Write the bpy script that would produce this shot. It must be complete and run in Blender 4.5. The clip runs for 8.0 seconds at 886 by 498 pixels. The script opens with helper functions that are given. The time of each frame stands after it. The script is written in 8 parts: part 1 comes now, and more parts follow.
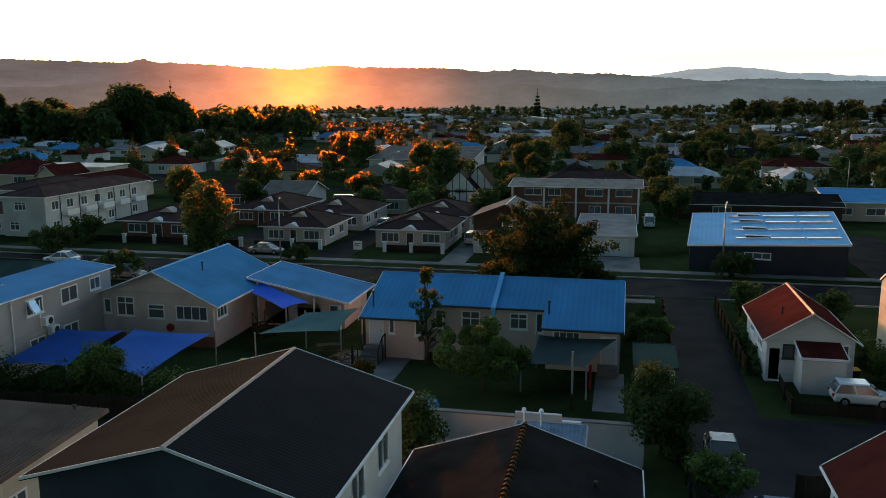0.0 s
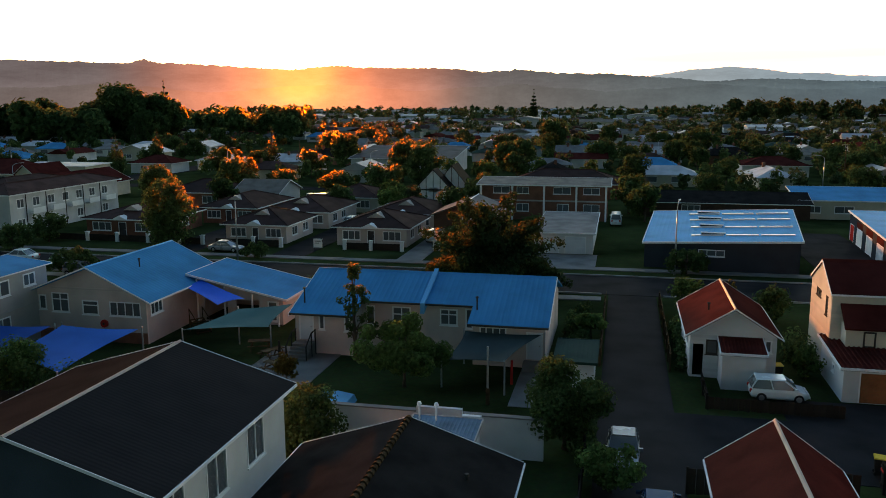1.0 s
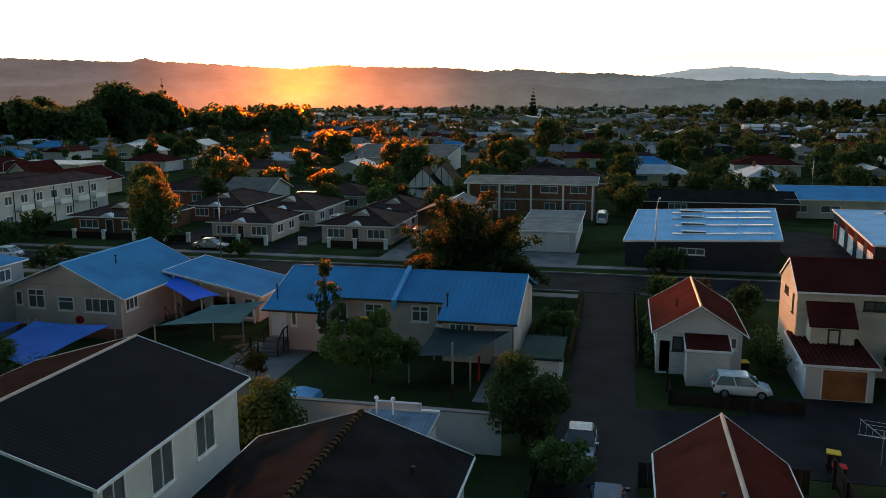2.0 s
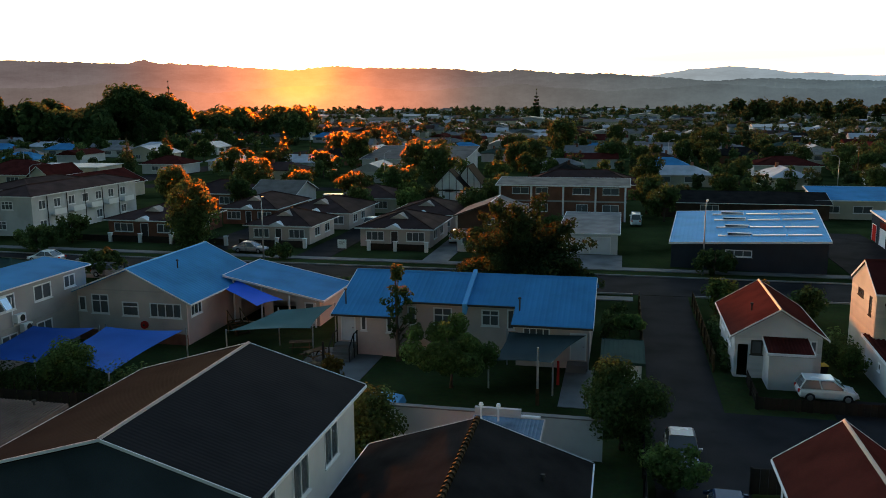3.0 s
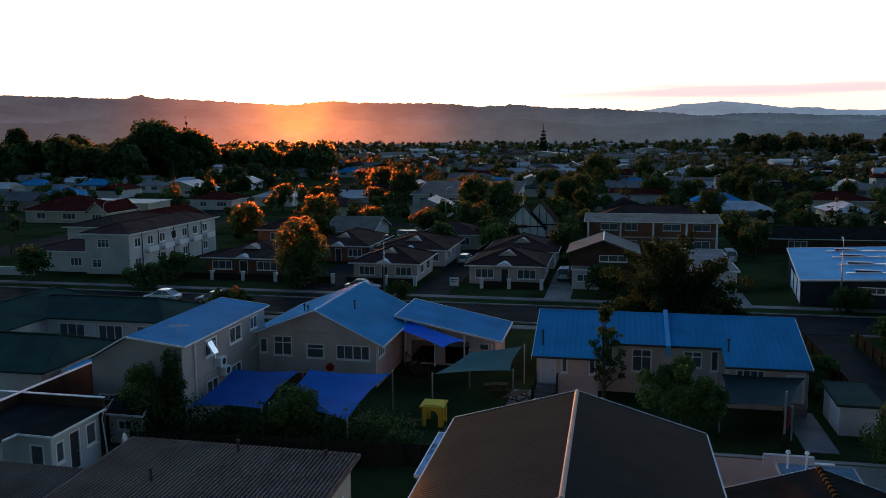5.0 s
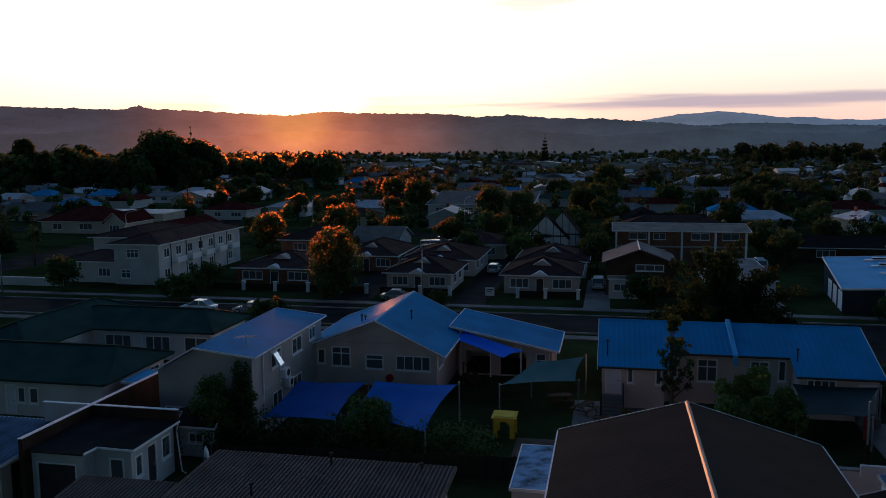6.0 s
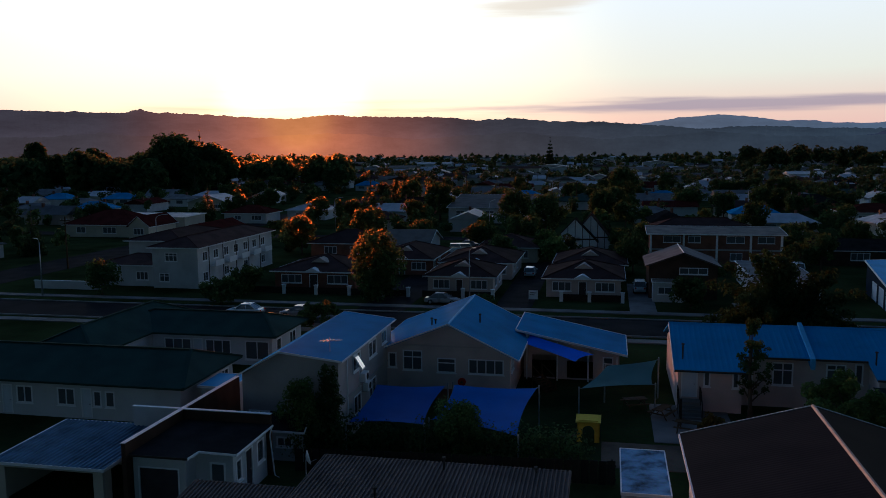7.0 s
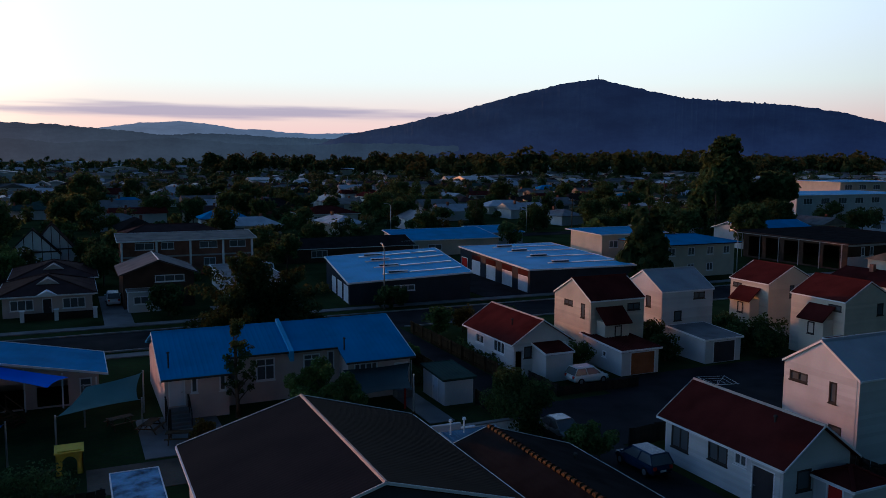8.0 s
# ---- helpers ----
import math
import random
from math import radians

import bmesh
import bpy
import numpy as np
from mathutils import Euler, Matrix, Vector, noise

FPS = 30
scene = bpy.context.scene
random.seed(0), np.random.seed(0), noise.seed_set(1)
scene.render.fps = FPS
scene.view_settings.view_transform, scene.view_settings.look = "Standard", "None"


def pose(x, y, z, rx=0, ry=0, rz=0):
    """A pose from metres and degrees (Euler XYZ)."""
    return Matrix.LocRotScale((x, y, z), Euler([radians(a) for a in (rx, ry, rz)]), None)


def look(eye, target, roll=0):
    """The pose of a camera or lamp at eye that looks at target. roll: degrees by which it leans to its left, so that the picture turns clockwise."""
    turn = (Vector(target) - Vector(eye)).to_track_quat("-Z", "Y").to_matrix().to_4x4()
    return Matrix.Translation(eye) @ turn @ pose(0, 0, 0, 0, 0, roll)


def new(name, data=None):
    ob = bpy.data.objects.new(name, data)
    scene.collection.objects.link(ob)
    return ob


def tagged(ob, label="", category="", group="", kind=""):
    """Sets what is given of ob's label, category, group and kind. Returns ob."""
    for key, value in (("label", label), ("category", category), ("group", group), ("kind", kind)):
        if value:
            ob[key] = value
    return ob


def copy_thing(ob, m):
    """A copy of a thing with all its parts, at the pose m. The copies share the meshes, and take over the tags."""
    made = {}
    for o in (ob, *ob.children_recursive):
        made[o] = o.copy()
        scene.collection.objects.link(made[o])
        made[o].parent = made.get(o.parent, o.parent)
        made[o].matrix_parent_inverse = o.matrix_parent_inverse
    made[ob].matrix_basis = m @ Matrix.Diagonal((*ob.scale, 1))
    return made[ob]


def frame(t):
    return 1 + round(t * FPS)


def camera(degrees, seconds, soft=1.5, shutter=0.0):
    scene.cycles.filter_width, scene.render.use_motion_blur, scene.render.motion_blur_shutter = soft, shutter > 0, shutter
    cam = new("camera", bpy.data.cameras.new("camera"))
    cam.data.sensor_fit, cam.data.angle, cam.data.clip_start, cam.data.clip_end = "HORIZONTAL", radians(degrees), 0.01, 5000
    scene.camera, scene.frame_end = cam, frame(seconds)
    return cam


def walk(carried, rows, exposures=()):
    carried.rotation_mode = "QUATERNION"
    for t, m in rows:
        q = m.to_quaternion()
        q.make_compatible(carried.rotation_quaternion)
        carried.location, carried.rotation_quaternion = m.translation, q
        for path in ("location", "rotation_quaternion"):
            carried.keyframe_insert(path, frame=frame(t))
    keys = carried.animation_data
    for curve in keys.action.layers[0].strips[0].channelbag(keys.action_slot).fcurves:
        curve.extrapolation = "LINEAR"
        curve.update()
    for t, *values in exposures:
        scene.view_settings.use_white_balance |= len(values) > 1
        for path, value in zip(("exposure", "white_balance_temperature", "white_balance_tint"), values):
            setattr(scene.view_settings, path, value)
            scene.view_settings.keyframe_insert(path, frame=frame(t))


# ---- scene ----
LENS = 57.0
cam = camera(LENS, 8.0, 0.65)
PATH = [
    (0, (14.874, 0.944, 19.494), (-6.09, 97.09, 1.71), -0.23),
    (0.5, (17.731, 1.565, 19.303), (-3.35, 97.71, 1.67), -0.32),
    (1, (20.273, 2.085, 19.120), (-0.92, 98.19, 1.39), -0.27),
    (1.2, (21.123, 2.205, 19.090), (-0.07, 98.31, 1.36), -0.27),
    (2.3, (22.683, 2.059, 19.022), (1.30, 98.08, 1.08), -0.16),
    (2.5, (20.972, 1.727, 19.046), (-0.27, 97.72, 0.80), -0.35),
    (3, (17.166, 1.235, 19.246), (-3.98, 97.35, 1.52), -0.36),
    (3.5, (13.961, 0.536, 19.478), (-7.17, 97.08, 4.20), -0.34),
    (3.6, (13.011, 0.386, 19.458), (-8.12, 96.93, 4.18), -0.34),
    (3.7, (9.287, -0.509, 19.400), (-11.65, 96.12, 4.41), -0.39),
    (4, (7.440, -1.237, 19.880), (-13.31, 95.39, 4.66), -0.36),
    (4.5, (4.516, -1.163, 19.840), (-16.09, 95.57, 5.07), -0.33),
    (5.8, (-2.518, -1.563, 19.647), (-22.50, 95.63, 7.19), -0.47),
    (6, (-3.588, -1.663, 19.647), (-23.57, 95.53, 7.19), -0.47),
    (6.5, (-6.223, -2.087, 19.689), (-26.14, 95.14, 7.42), -0.44),
    (7, (-9.209, -2.726, 19.704), (-29.15, 94.52, 7.64), -0.50),
    (7.1, (-9.660, -2.881, 19.770), (-29.62, 94.36, 7.74), -0.59),
    (7.3, (-9.987, -2.664, 19.655), (-26.23, 95.29, 7.81), -0.50),
    (7.4, (-10.182, -2.513, 19.651), (-20.08, 96.29, 7.84), -0.35),
    (7.5, (-10.080, -2.288, 19.612), (-11.42, 97.02, 7.90), -0.06),
    (7.6, (-9.984, -2.082, 19.547), (-1.20, 96.86, 8.01), 0.18),
    (7.7, (-10.024, -1.928, 19.537), (7.60, 95.83, 7.99), 0.32),
    (7.9, (-9.996, -1.695, 19.498), (24.14, 91.60, 8.08), 0.63),
    (8, (-9.839, -1.713, 19.505), (31.70, 88.54, 8.16), 0.41),
]
EXPOSURES = [(0, 0.90, 7200, 0), (3.6, 0.88, 7000, 0), (4.6, 0.56, 6100, 4), (5.8, -0.38, 5500, 11),
             (7.2, -0.80, 5150, 10), (8.0, -0.60, 4850, 9)]
walk(cam, [(t, look(eye, target, roll)) for t, eye, target, roll in PATH], EXPOSURES)

# ---- world, sun ----
SUN_AZ, SUN_EL = radians(-21.7), radians(2.8)
SUN_DIR = Vector((math.sin(SUN_AZ) * math.cos(SUN_EL), math.cos(SUN_AZ) * math.cos(SUN_EL), math.sin(SUN_EL)))


def link(tree, a, b):
    tree.links.new(a, b)


def make_world():
    world = bpy.data.worlds.new("dusk_sky")
    scene.world = world
    world.use_nodes = True
    nt = world.node_tree
    nt.nodes.clear()
    out = nt.nodes.new("ShaderNodeOutputWorld")
    bg = nt.nodes.new("ShaderNodeBackground")
    sky = nt.nodes.new("ShaderNodeTexSky")
    sky.sky_type, sky.sun_disc = "NISHITA", False
    sky.sun_elevation, sky.sun_rotation = SUN_EL, SUN_AZ
    sky.altitude, sky.air_density, sky.dust_density = 280, 1.0, 2.0
    coord = nt.nodes.new("ShaderNodeTexCoord")
    norm = nt.nodes.new("ShaderNodeVectorMath")
    norm.operation = "NORMALIZE"
    link(nt, coord.outputs["Generated"], norm.inputs[0])
    sep = nt.nodes.new("ShaderNodeSeparateXYZ")
    link(nt, norm.outputs[0], sep.inputs[0])

    # the pale dusk gradient by height above the horizon
    grad = nt.nodes.new("ShaderNodeValToRGB")
    cr = grad.color_ramp
    stops = [(0.0, (1.0, 0.52, 0.40)), (0.04, (1.0, 0.64, 0.46)), (0.085, (1.0, 0.90, 0.66)), (0.175, (1.04, 1.0, 0.87)), (0.25, (0.55, 0.68, 0.80)),
             (0.45, (0.085, 0.175, 0.335)), (1.0, (0.038, 0.068, 0.135))]
    cr.elements[0].position, cr.elements[0].color = stops[0][0], (*stops[0][1], 1)
    cr.elements[1].position, cr.elements[1].color = stops[-1][0], (*stops[-1][1], 1)
    for p, c in stops[1:-1]:
        cr.elements.new(p).color = (*c, 1)
    link(nt, sep.outputs["Z"], grad.inputs["Fac"])

    # the side towards the sun is bright, the far side dim
    dot = nt.nodes.new("ShaderNodeVectorMath")
    dot.operation = "DOT_PRODUCT"
    dot.inputs[1].default_value = Vector((math.sin(SUN_AZ), math.cos(SUN_AZ), math.tan(radians(2.2)))).normalized()
    link(nt, norm.outputs[0], dot.inputs[0])
    side = nt.nodes.new("ShaderNodeMapRange")
    side.interpolation_type = "SMOOTHSTEP"
    side.inputs["From Min"].default_value, side.inputs["From Max"].default_value = -0.45, 0.55
    side.inputs["To Min"].default_value, side.inputs["To Max"].default_value = 0.0, 1.0
    link(nt, dot.outputs["Value"], side.inputs["Value"])
    tint = nt.nodes.new("ShaderNodeMix")
    tint.data_type = "RGBA"
    tint.inputs["A"].default_value, tint.inputs["B"].default_value = (0.046, 0.110, 0.150, 1), (1.5, 1.5, 1.5, 1)
    link(nt, side.outputs["Result"], tint.inputs["Factor"])
    band = nt.nodes.new("ShaderNodeVectorMath")
    band.operation = "MULTIPLY"
    link(nt, grad.outputs["Color"], band.inputs[0])
    link(nt, tint.outputs["Result"], band.inputs[1])

    # glow round the sun: a wide one and a tight hot one
    def halo(lo, color, shape="SMOOTHERSTEP"):
        g = nt.nodes.new("ShaderNodeMapRange")
        g.interpolation_type = shape
        g.inputs["From Min"].default_value, g.inputs["From Max"].default_value = lo, 1.0
        link(nt, dot.outputs["Value"], g.inputs["Value"])
        c = nt.nodes.new("ShaderNodeVectorMath")
        c.operation = "SCALE"
        c.inputs[0].default_value = color
        link(nt, g.outputs["Result"], c.inputs["Scale"])
        return c

    wide, tight = halo(0.90, (0.5, 0.4, 0.2)), halo(0.994, (1.5, 1.1, 0.42))

    # a long thin cloud bank low over the hills, and a small torn cloud higher up
    stretch = nt.nodes.new("ShaderNodeVectorMath")
    stretch.operation = "MULTIPLY"
    stretch.inputs[1].default_value = (5.0, 5.0, 90.0)
    link(nt, norm.outputs[0], stretch.inputs[0])
    cloud = nt.nodes.new("ShaderNodeTexNoise")
    cloud.inputs["Scale"].default_value, cloud.inputs["Detail"].default_value = 1.4, 6.0
    link(nt, stretch.outputs[0], cloud.inputs["Vector"])

    def patch(az, el, wide_az, tall, lo, hi):
        """A soft lens-shaped patch of cloud, torn by the noise."""
        d = Vector((math.sin(radians(az)) * math.cos(radians(el)), math.cos(radians(az)) * math.cos(radians(el)), math.sin(radians(el))))
        off = nt.nodes.new("ShaderNodeVectorMath")
        off.operation = "SUBTRACT"
        off.inputs[1].default_value = d
        link(nt, norm.outputs[0], off.inputs[0])
        size = nt.nodes.new("ShaderNodeVectorMath")
        size.operation = "MULTIPLY"
        size.inputs[1].default_value = (1 / wide_az, 1 / wide_az, 1 / tall)
        link(nt, off.outputs[0], size.inputs[0])
        length = nt.nodes.new("ShaderNodeVectorMath")
        length.operation = "LENGTH"
        link(nt, size.outputs[0], length.inputs[0])
        wob = nt.nodes.new("ShaderNodeMath")
        wob.operation = "MULTIPLY_ADD"
        wob.inputs[1].default_value, wob.inputs[2].default_value = -1.6, 0.8
        link(nt, cloud.outputs["Fac"], wob.inputs[0])
        add = nt.nodes.new("ShaderNodeMath")
        add.operation = "ADD"
        link(nt, length.outputs["Value"], add.inputs[0])
        link(nt, wob.outputs[0], add.inputs[1])
        r = nt.nodes.new("ShaderNodeMapRange")
        r.interpolation_type = "SMOOTHSTEP"
        r.inputs["From Min"].default_value, r.inputs["From Max"].default_value = lo, hi
        r.inputs["To Min"].default_value, r.inputs["To Max"].default_value = 1.0, 0.0
        link(nt, add.outputs[0], r.inputs["Value"])
        return r

    bank = patch(9.0, 2.8, 0.36, 0.0095, 0.3, 1.2)
    torn = patch(-5.8, 9.6, 0.085, 0.014, 0.2, 1.1)
    outer = patch(-21.7, 1.6, 0.26, 0.034, -0.1, 1.2)
    inner = patch(-21.7, 2.0, 0.13, 0.036, -0.7, 1.3)

    total = nt.nodes.new("ShaderNodeVectorMath")
    total.operation = "ADD"
    link(nt, band.outputs[0], total.inputs[0])
    link(nt, wide.outputs[0], total.inputs[1])
    nish = nt.nodes.new("ShaderNodeVectorMath")
    nish.operation = "SCALE"
    nish.inputs["Scale"].default_value = 0.03
    link(nt, sky.outputs["Color"], nish.inputs[0])
    total2 = nt.nodes.new("ShaderNodeVectorMath")
    total2.operation = "ADD"
    link(nt, total.outputs[0], total2.inputs[0])
    link(nt, nish.outputs[0], total2.inputs[1])
    last = total2.outputs[0]
    for r, color, most in ((outer, (1.35, 1.0, 0.52), 0.85), (inner, (1.7, 1.3, 0.6), 0.25), (bank, (0.62, 0.47, 0.52), 0.75), (torn, (1.5, 1.15, 0.75), 0.7)):
        amount = nt.nodes.new("ShaderNodeMath")
        amount.operation = "MULTIPLY"
        amount.inputs[1].default_value = most
        link(nt, r.outputs["Result"], amount.inputs[0])
        mix = nt.nodes.new("ShaderNodeMix")
        mix.data_type = "RGBA"
        link(nt, amount.outputs[0], mix.inputs["Factor"])
        link(nt, last, mix.inputs["A"])
        mix.inputs["B"].default_value = (*color, 1)
        last = mix.outputs["Result"]
    disc = nt.nodes.new("ShaderNodeVectorMath")
    disc.operation = "ADD"
    link(nt, last, disc.inputs[0])
    link(nt, tight.outputs[0], disc.inputs[1])
    last = disc.outputs[0]
    link(nt, last, bg.inputs["Color"])
    bg.inputs["Strength"].default_value = 1.0
    link(nt, bg.outputs[0], out.inputs["Surface"])


make_world()
sun_data = bpy.data.lights.new("sun", "SUN")
sun_data.energy, sun_data.angle, sun_data.color = 4.2, radians(0.6), (1.0, 0.30, 0.065)
sun = new("sun", sun_data)
sun.matrix_world = look(SUN_DIR * 500, (0, 0, 0))


# ---- materials ----
def material(name, color, rough=0.8, vary=0.25, scale=1.5, fine=30.0, metal=0.0, bump=0.15, dirt=None, spec=0.03, per_object=0.0, coat=0.0, sheen=0.02, shine=0.35, lines=None):
    """A surface with large stains, fine grain and relief; metres. Painted and mineral surfaces are matt with a faint even gloss of roughness
    shine; metals and car paint keep the full reflection. lines=(axis, spacing, strength): fine parallel folds."""
    m = bpy.data.materials.new(name)
    m.use_nodes = True
    nt = m.node_tree
    bsdf = nt.nodes["Principled BSDF"]
    coord = nt.nodes.new("ShaderNodeTexCoord")
    big = nt.nodes.new("ShaderNodeTexNoise")
    big.inputs["Scale"].default_value, big.inputs["Detail"].default_value = scale, 6.0
    small = nt.nodes.new("ShaderNodeTexNoise")
    small.inputs["Scale"].default_value, small.inputs["Detail"].default_value = fine, 4.0
    link(nt, coord.outputs["Object"], big.inputs["Vector"])
    link(nt, coord.outputs["Object"], small.inputs["Vector"])
    ramp = nt.nodes.new("ShaderNodeValToRGB")
    e = ramp.color_ramp.elements
    dark = dirt or tuple(c * (1 - vary) for c in color)
    lite = tuple(min(1.0, c * (1 + vary * 0.7)) for c in color)
    e[0].position, e[0].color = 0.32, (*dark, 1)
    e[1].position, e[1].color = 0.68, (*lite, 1)
    e.new(0.5).color = (*color, 1)
    link(nt, big.outputs["Fac"], ramp.inputs["Fac"])
    mix = nt.nodes.new("ShaderNodeMix")
    mix.data_type, mix.blend_type = "RGBA", "OVERLAY"
    mix.inputs["Factor"].default_value = 0.35
    link(nt, ramp.outputs["Color"], mix.inputs["A"])
    link(nt, small.outputs["Color"], mix.inputs["B"])
    hue = nt.nodes.new("ShaderNodeHueSaturation")
    hue.inputs["Saturation"].default_value = 0.98
    link(nt, mix.outputs["Result"], hue.inputs["Color"])
    if per_object:
        info = nt.nodes.new("ShaderNodeObjectInfo")
        rng = nt.nodes.new("ShaderNodeMapRange")
        rng.inputs["To Min"].default_value, rng.inputs["To Max"].default_value = 1 - per_object, 1 + per_object
        link(nt, info.outputs["Random"], rng.inputs["Value"])
        link(nt, rng.outputs["Result"], hue.inputs["Value"])
    link(nt, hue.outputs["Color"], bsdf.inputs["Base Color"])
    bsdf.inputs["Roughness"].default_value = rough
    bsdf.inputs["Metallic"].default_value = metal
    bsdf.inputs["Specular IOR Level"].default_value = spec
    bsdf.inputs["Coat Weight"].default_value = coat
    rr = nt.nodes.new("ShaderNodeMapRange")
    rr.inputs["To Min"].default_value, rr.inputs["To Max"].default_value = max(0.02, rough - 0.12), min(1.0, rough + 0.12)
    link(nt, big.outputs["Fac"], rr.inputs["Value"])
    link(nt, rr.outputs["Result"], bsdf.inputs["Roughness"])
    normal = None
    if bump:
        b = nt.nodes.new("ShaderNodeBump")
        b.inputs["Strength"].default_value, b.inputs["Distance"].default_value = bump, 0.03
        link(nt, small.outputs["Fac"], b.inputs["Height"])
        normal = b.outputs["Normal"]
    if lines:
        wave = nt.nodes.new("ShaderNodeTexWave")
        wave.bands_direction = lines[0]
        wave.inputs["Scale"].default_value = 0.314 / lines[1]
        wave.inputs["Distortion"].default_value = 0.15
        link(nt, coord.outputs["Object"], wave.inputs["Vector"])
        b = nt.nodes.new("ShaderNodeBump")
        b.inputs["Strength"].default_value, b.inputs["Distance"].default_value = lines[2], 0.02
        link(nt, wave.outputs["Fac"], b.inputs["Height"])
        if normal:
            link(nt, normal, b.inputs["Normal"])
        normal = b.outputs["Normal"]
    if normal:
        link(nt, normal, bsdf.inputs["Normal"])
    if metal == 0 and coat == 0:
        matt, gloss, both = nt.nodes.new("ShaderNodeBsdfDiffuse"), nt.nodes.new("ShaderNodeBsdfGlossy"), nt.nodes.new("ShaderNodeMixShader")
        link(nt, hue.outputs["Color"], matt.inputs["Color"])
        gloss.inputs["Roughness"].default_value = shine
        both.inputs[0].default_value = sheen
        if normal:
            link(nt, normal, matt.inputs["Normal"])
            link(nt, normal, gloss.inputs["Normal"])
        link(nt, matt.outputs[0], both.inputs[1])
        link(nt, gloss.outputs[0], both.inputs[2])
        link(nt, both.outputs[0], nt.nodes["Material Output"].inputs["Surface"])
        nt.nodes.remove(bsdf)
    return m


def glass_material(name, tint, rough=0.04):
    m = bpy.data.materials.new(name)
    m.use_nodes = True
    b = m.node_tree.nodes["Principled BSDF"]
    b.inputs["Base Color"].default_value = (*tint, 1)
    b.inputs["Roughness"].default_value = rough
    b.inputs["Transmission Weight"].default_value = 0.55
    b.inputs["IOR"].default_value = 1.5
    return m


def leaf_material(name, color, vary=0.4):
    """Leaves: each spray a little different, and light comes through them."""
    m = material(name, color, vary=vary, scale=0.6, fine=6.0, bump=0.0, per_object=0.18, sheen=0.01)
    nt = m.node_tree
    matt = next(n for n in nt.nodes if n.type == "BSDF_DIFFUSE")
    geo = nt.nodes.new("ShaderNodeNewGeometry")
    rng = nt.nodes.new("ShaderNodeMapRange")
    rng.inputs["To Min"].default_value, rng.inputs["To Max"].default_value = 0.6, 1.4
    link(nt, geo.outputs["Random Per Island"], rng.inputs["Value"])
    src = matt.inputs["Color"].links[0].from_socket
    sc = nt.nodes.new("ShaderNodeVectorMath")
    sc.operation = "SCALE"
    link(nt, src, sc.inputs[0])
    link(nt, rng.outputs["Result"], sc.inputs["Scale"])
    link(nt, sc.outputs[0], matt.inputs["Color"])
    thru = nt.nodes.new("ShaderNodeBsdfTranslucent")
    link(nt, sc.outputs[0], thru.inputs["Color"])
    both = nt.nodes.new("ShaderNodeMixShader")
    both.inputs[0].default_value = 0.45
    link(nt, matt.outputs[0], both.inputs[1])
    link(nt, thru.outputs[0], both.inputs[2])
    # thin leaves pass part of a low sun on, mostly straight ahead
    ahead = nt.nodes.new("ShaderNodeBsdfRefraction")
    ahead.inputs["Roughness"].default_value, ahead.inputs["IOR"].default_value = 0.66, 1.12
    ahead.inputs["Color"].default_value = (0.62, 0.24, 0.06, 1)
    leafy = nt.nodes.new("ShaderNodeMixShader")
    leafy.inputs[0].default_value = 0.027
    link(nt, both.outputs[0], leafy.inputs[1])
    link(nt, ahead.outputs[0], leafy.inputs[2])
    link(nt, leafy.outputs[0], nt.nodes["Material Output"].inputs["Surface"])
    return m


ROOF_BLUE = material("blue_painted_steel", (0.042, 0.255, 0.52), rough=0.42, vary=0.18, scale=0.35, fine=14, bump=0.04, per_object=0.06, sheen=0.012, shine=0.3)
ROOF_WHITE = material("pale_blue_steel", (0.13, 0.45, 0.78), rough=0.32, vary=0.15, scale=0.3, fine=12, bump=0.04, sheen=0.04, shine=0.25)
SKYLIGHT = material("clear_skylight_sheet", (0.82, 0.85, 0.86), rough=0.2, vary=0.1, scale=0.6, fine=12, bump=0.02, sheen=0.4, shine=0.16)
ROOF_PALE = material("pale_grey_roof", (0.40, 0.40, 0.41), rough=0.4, vary=0.25, scale=0.4, fine=14, bump=0.06, per_object=0.3, sheen=0.12, shine=0.3)
ROOF_DARK = material("charcoal_roof", (0.0215, 0.0178, 0.0162), rough=0.24, vary=0.2, scale=0.5, fine=20, bump=0.03, sheen=0.008, shine=0.105, lines=("Y", 0.21, 0.24))
ROOF_FLAT = material("flat_roof_membrane", (0.030, 0.028, 0.028), rough=0.9, vary=0.35, scale=0.5, fine=12, bump=0.2, sheen=0.0)
ROOF_STAINED = material("stained_pale_membrane", (0.17, 0.32, 0.50), rough=0.6, vary=0.6, scale=1.1, fine=9, bump=0.1, dirt=(0.035, 0.06, 0.085), sheen=0.02)
ROOF_STEEL = material("weathered_blue_grey_steel", (0.105, 0.185, 0.27), rough=0.5, vary=0.4, scale=0.7, fine=14, bump=0.08, sheen=0.015)
ROOF_TILE = material("charcoal_tile", (0.027, 0.0245, 0.023), rough=0.85, vary=0.3, scale=0.6, fine=18, bump=0.2, sheen=0.0, lines=("X", 0.33, 0.25))
ROOF_BROWN = material("brown_corrugated_steel", (0.165, 0.125, 0.105), rough=0.45, vary=0.25, scale=0.5, fine=16, bump=0.1, sheen=0.012)
ROOF_RED = material("oxide_red_roof", (0.074, 0.0165, 0.0135), rough=0.5, vary=0.3, scale=0.5, fine=16, bump=0.12, per_object=0.15, sheen=0.002)
ROOF_MAROON = material("maroon_roof", (0.060, 0.033, 0.028), rough=0.6, vary=0.3, scale=0.5, fine=16, bump=0.15, per_object=0.2, sheen=0.01)
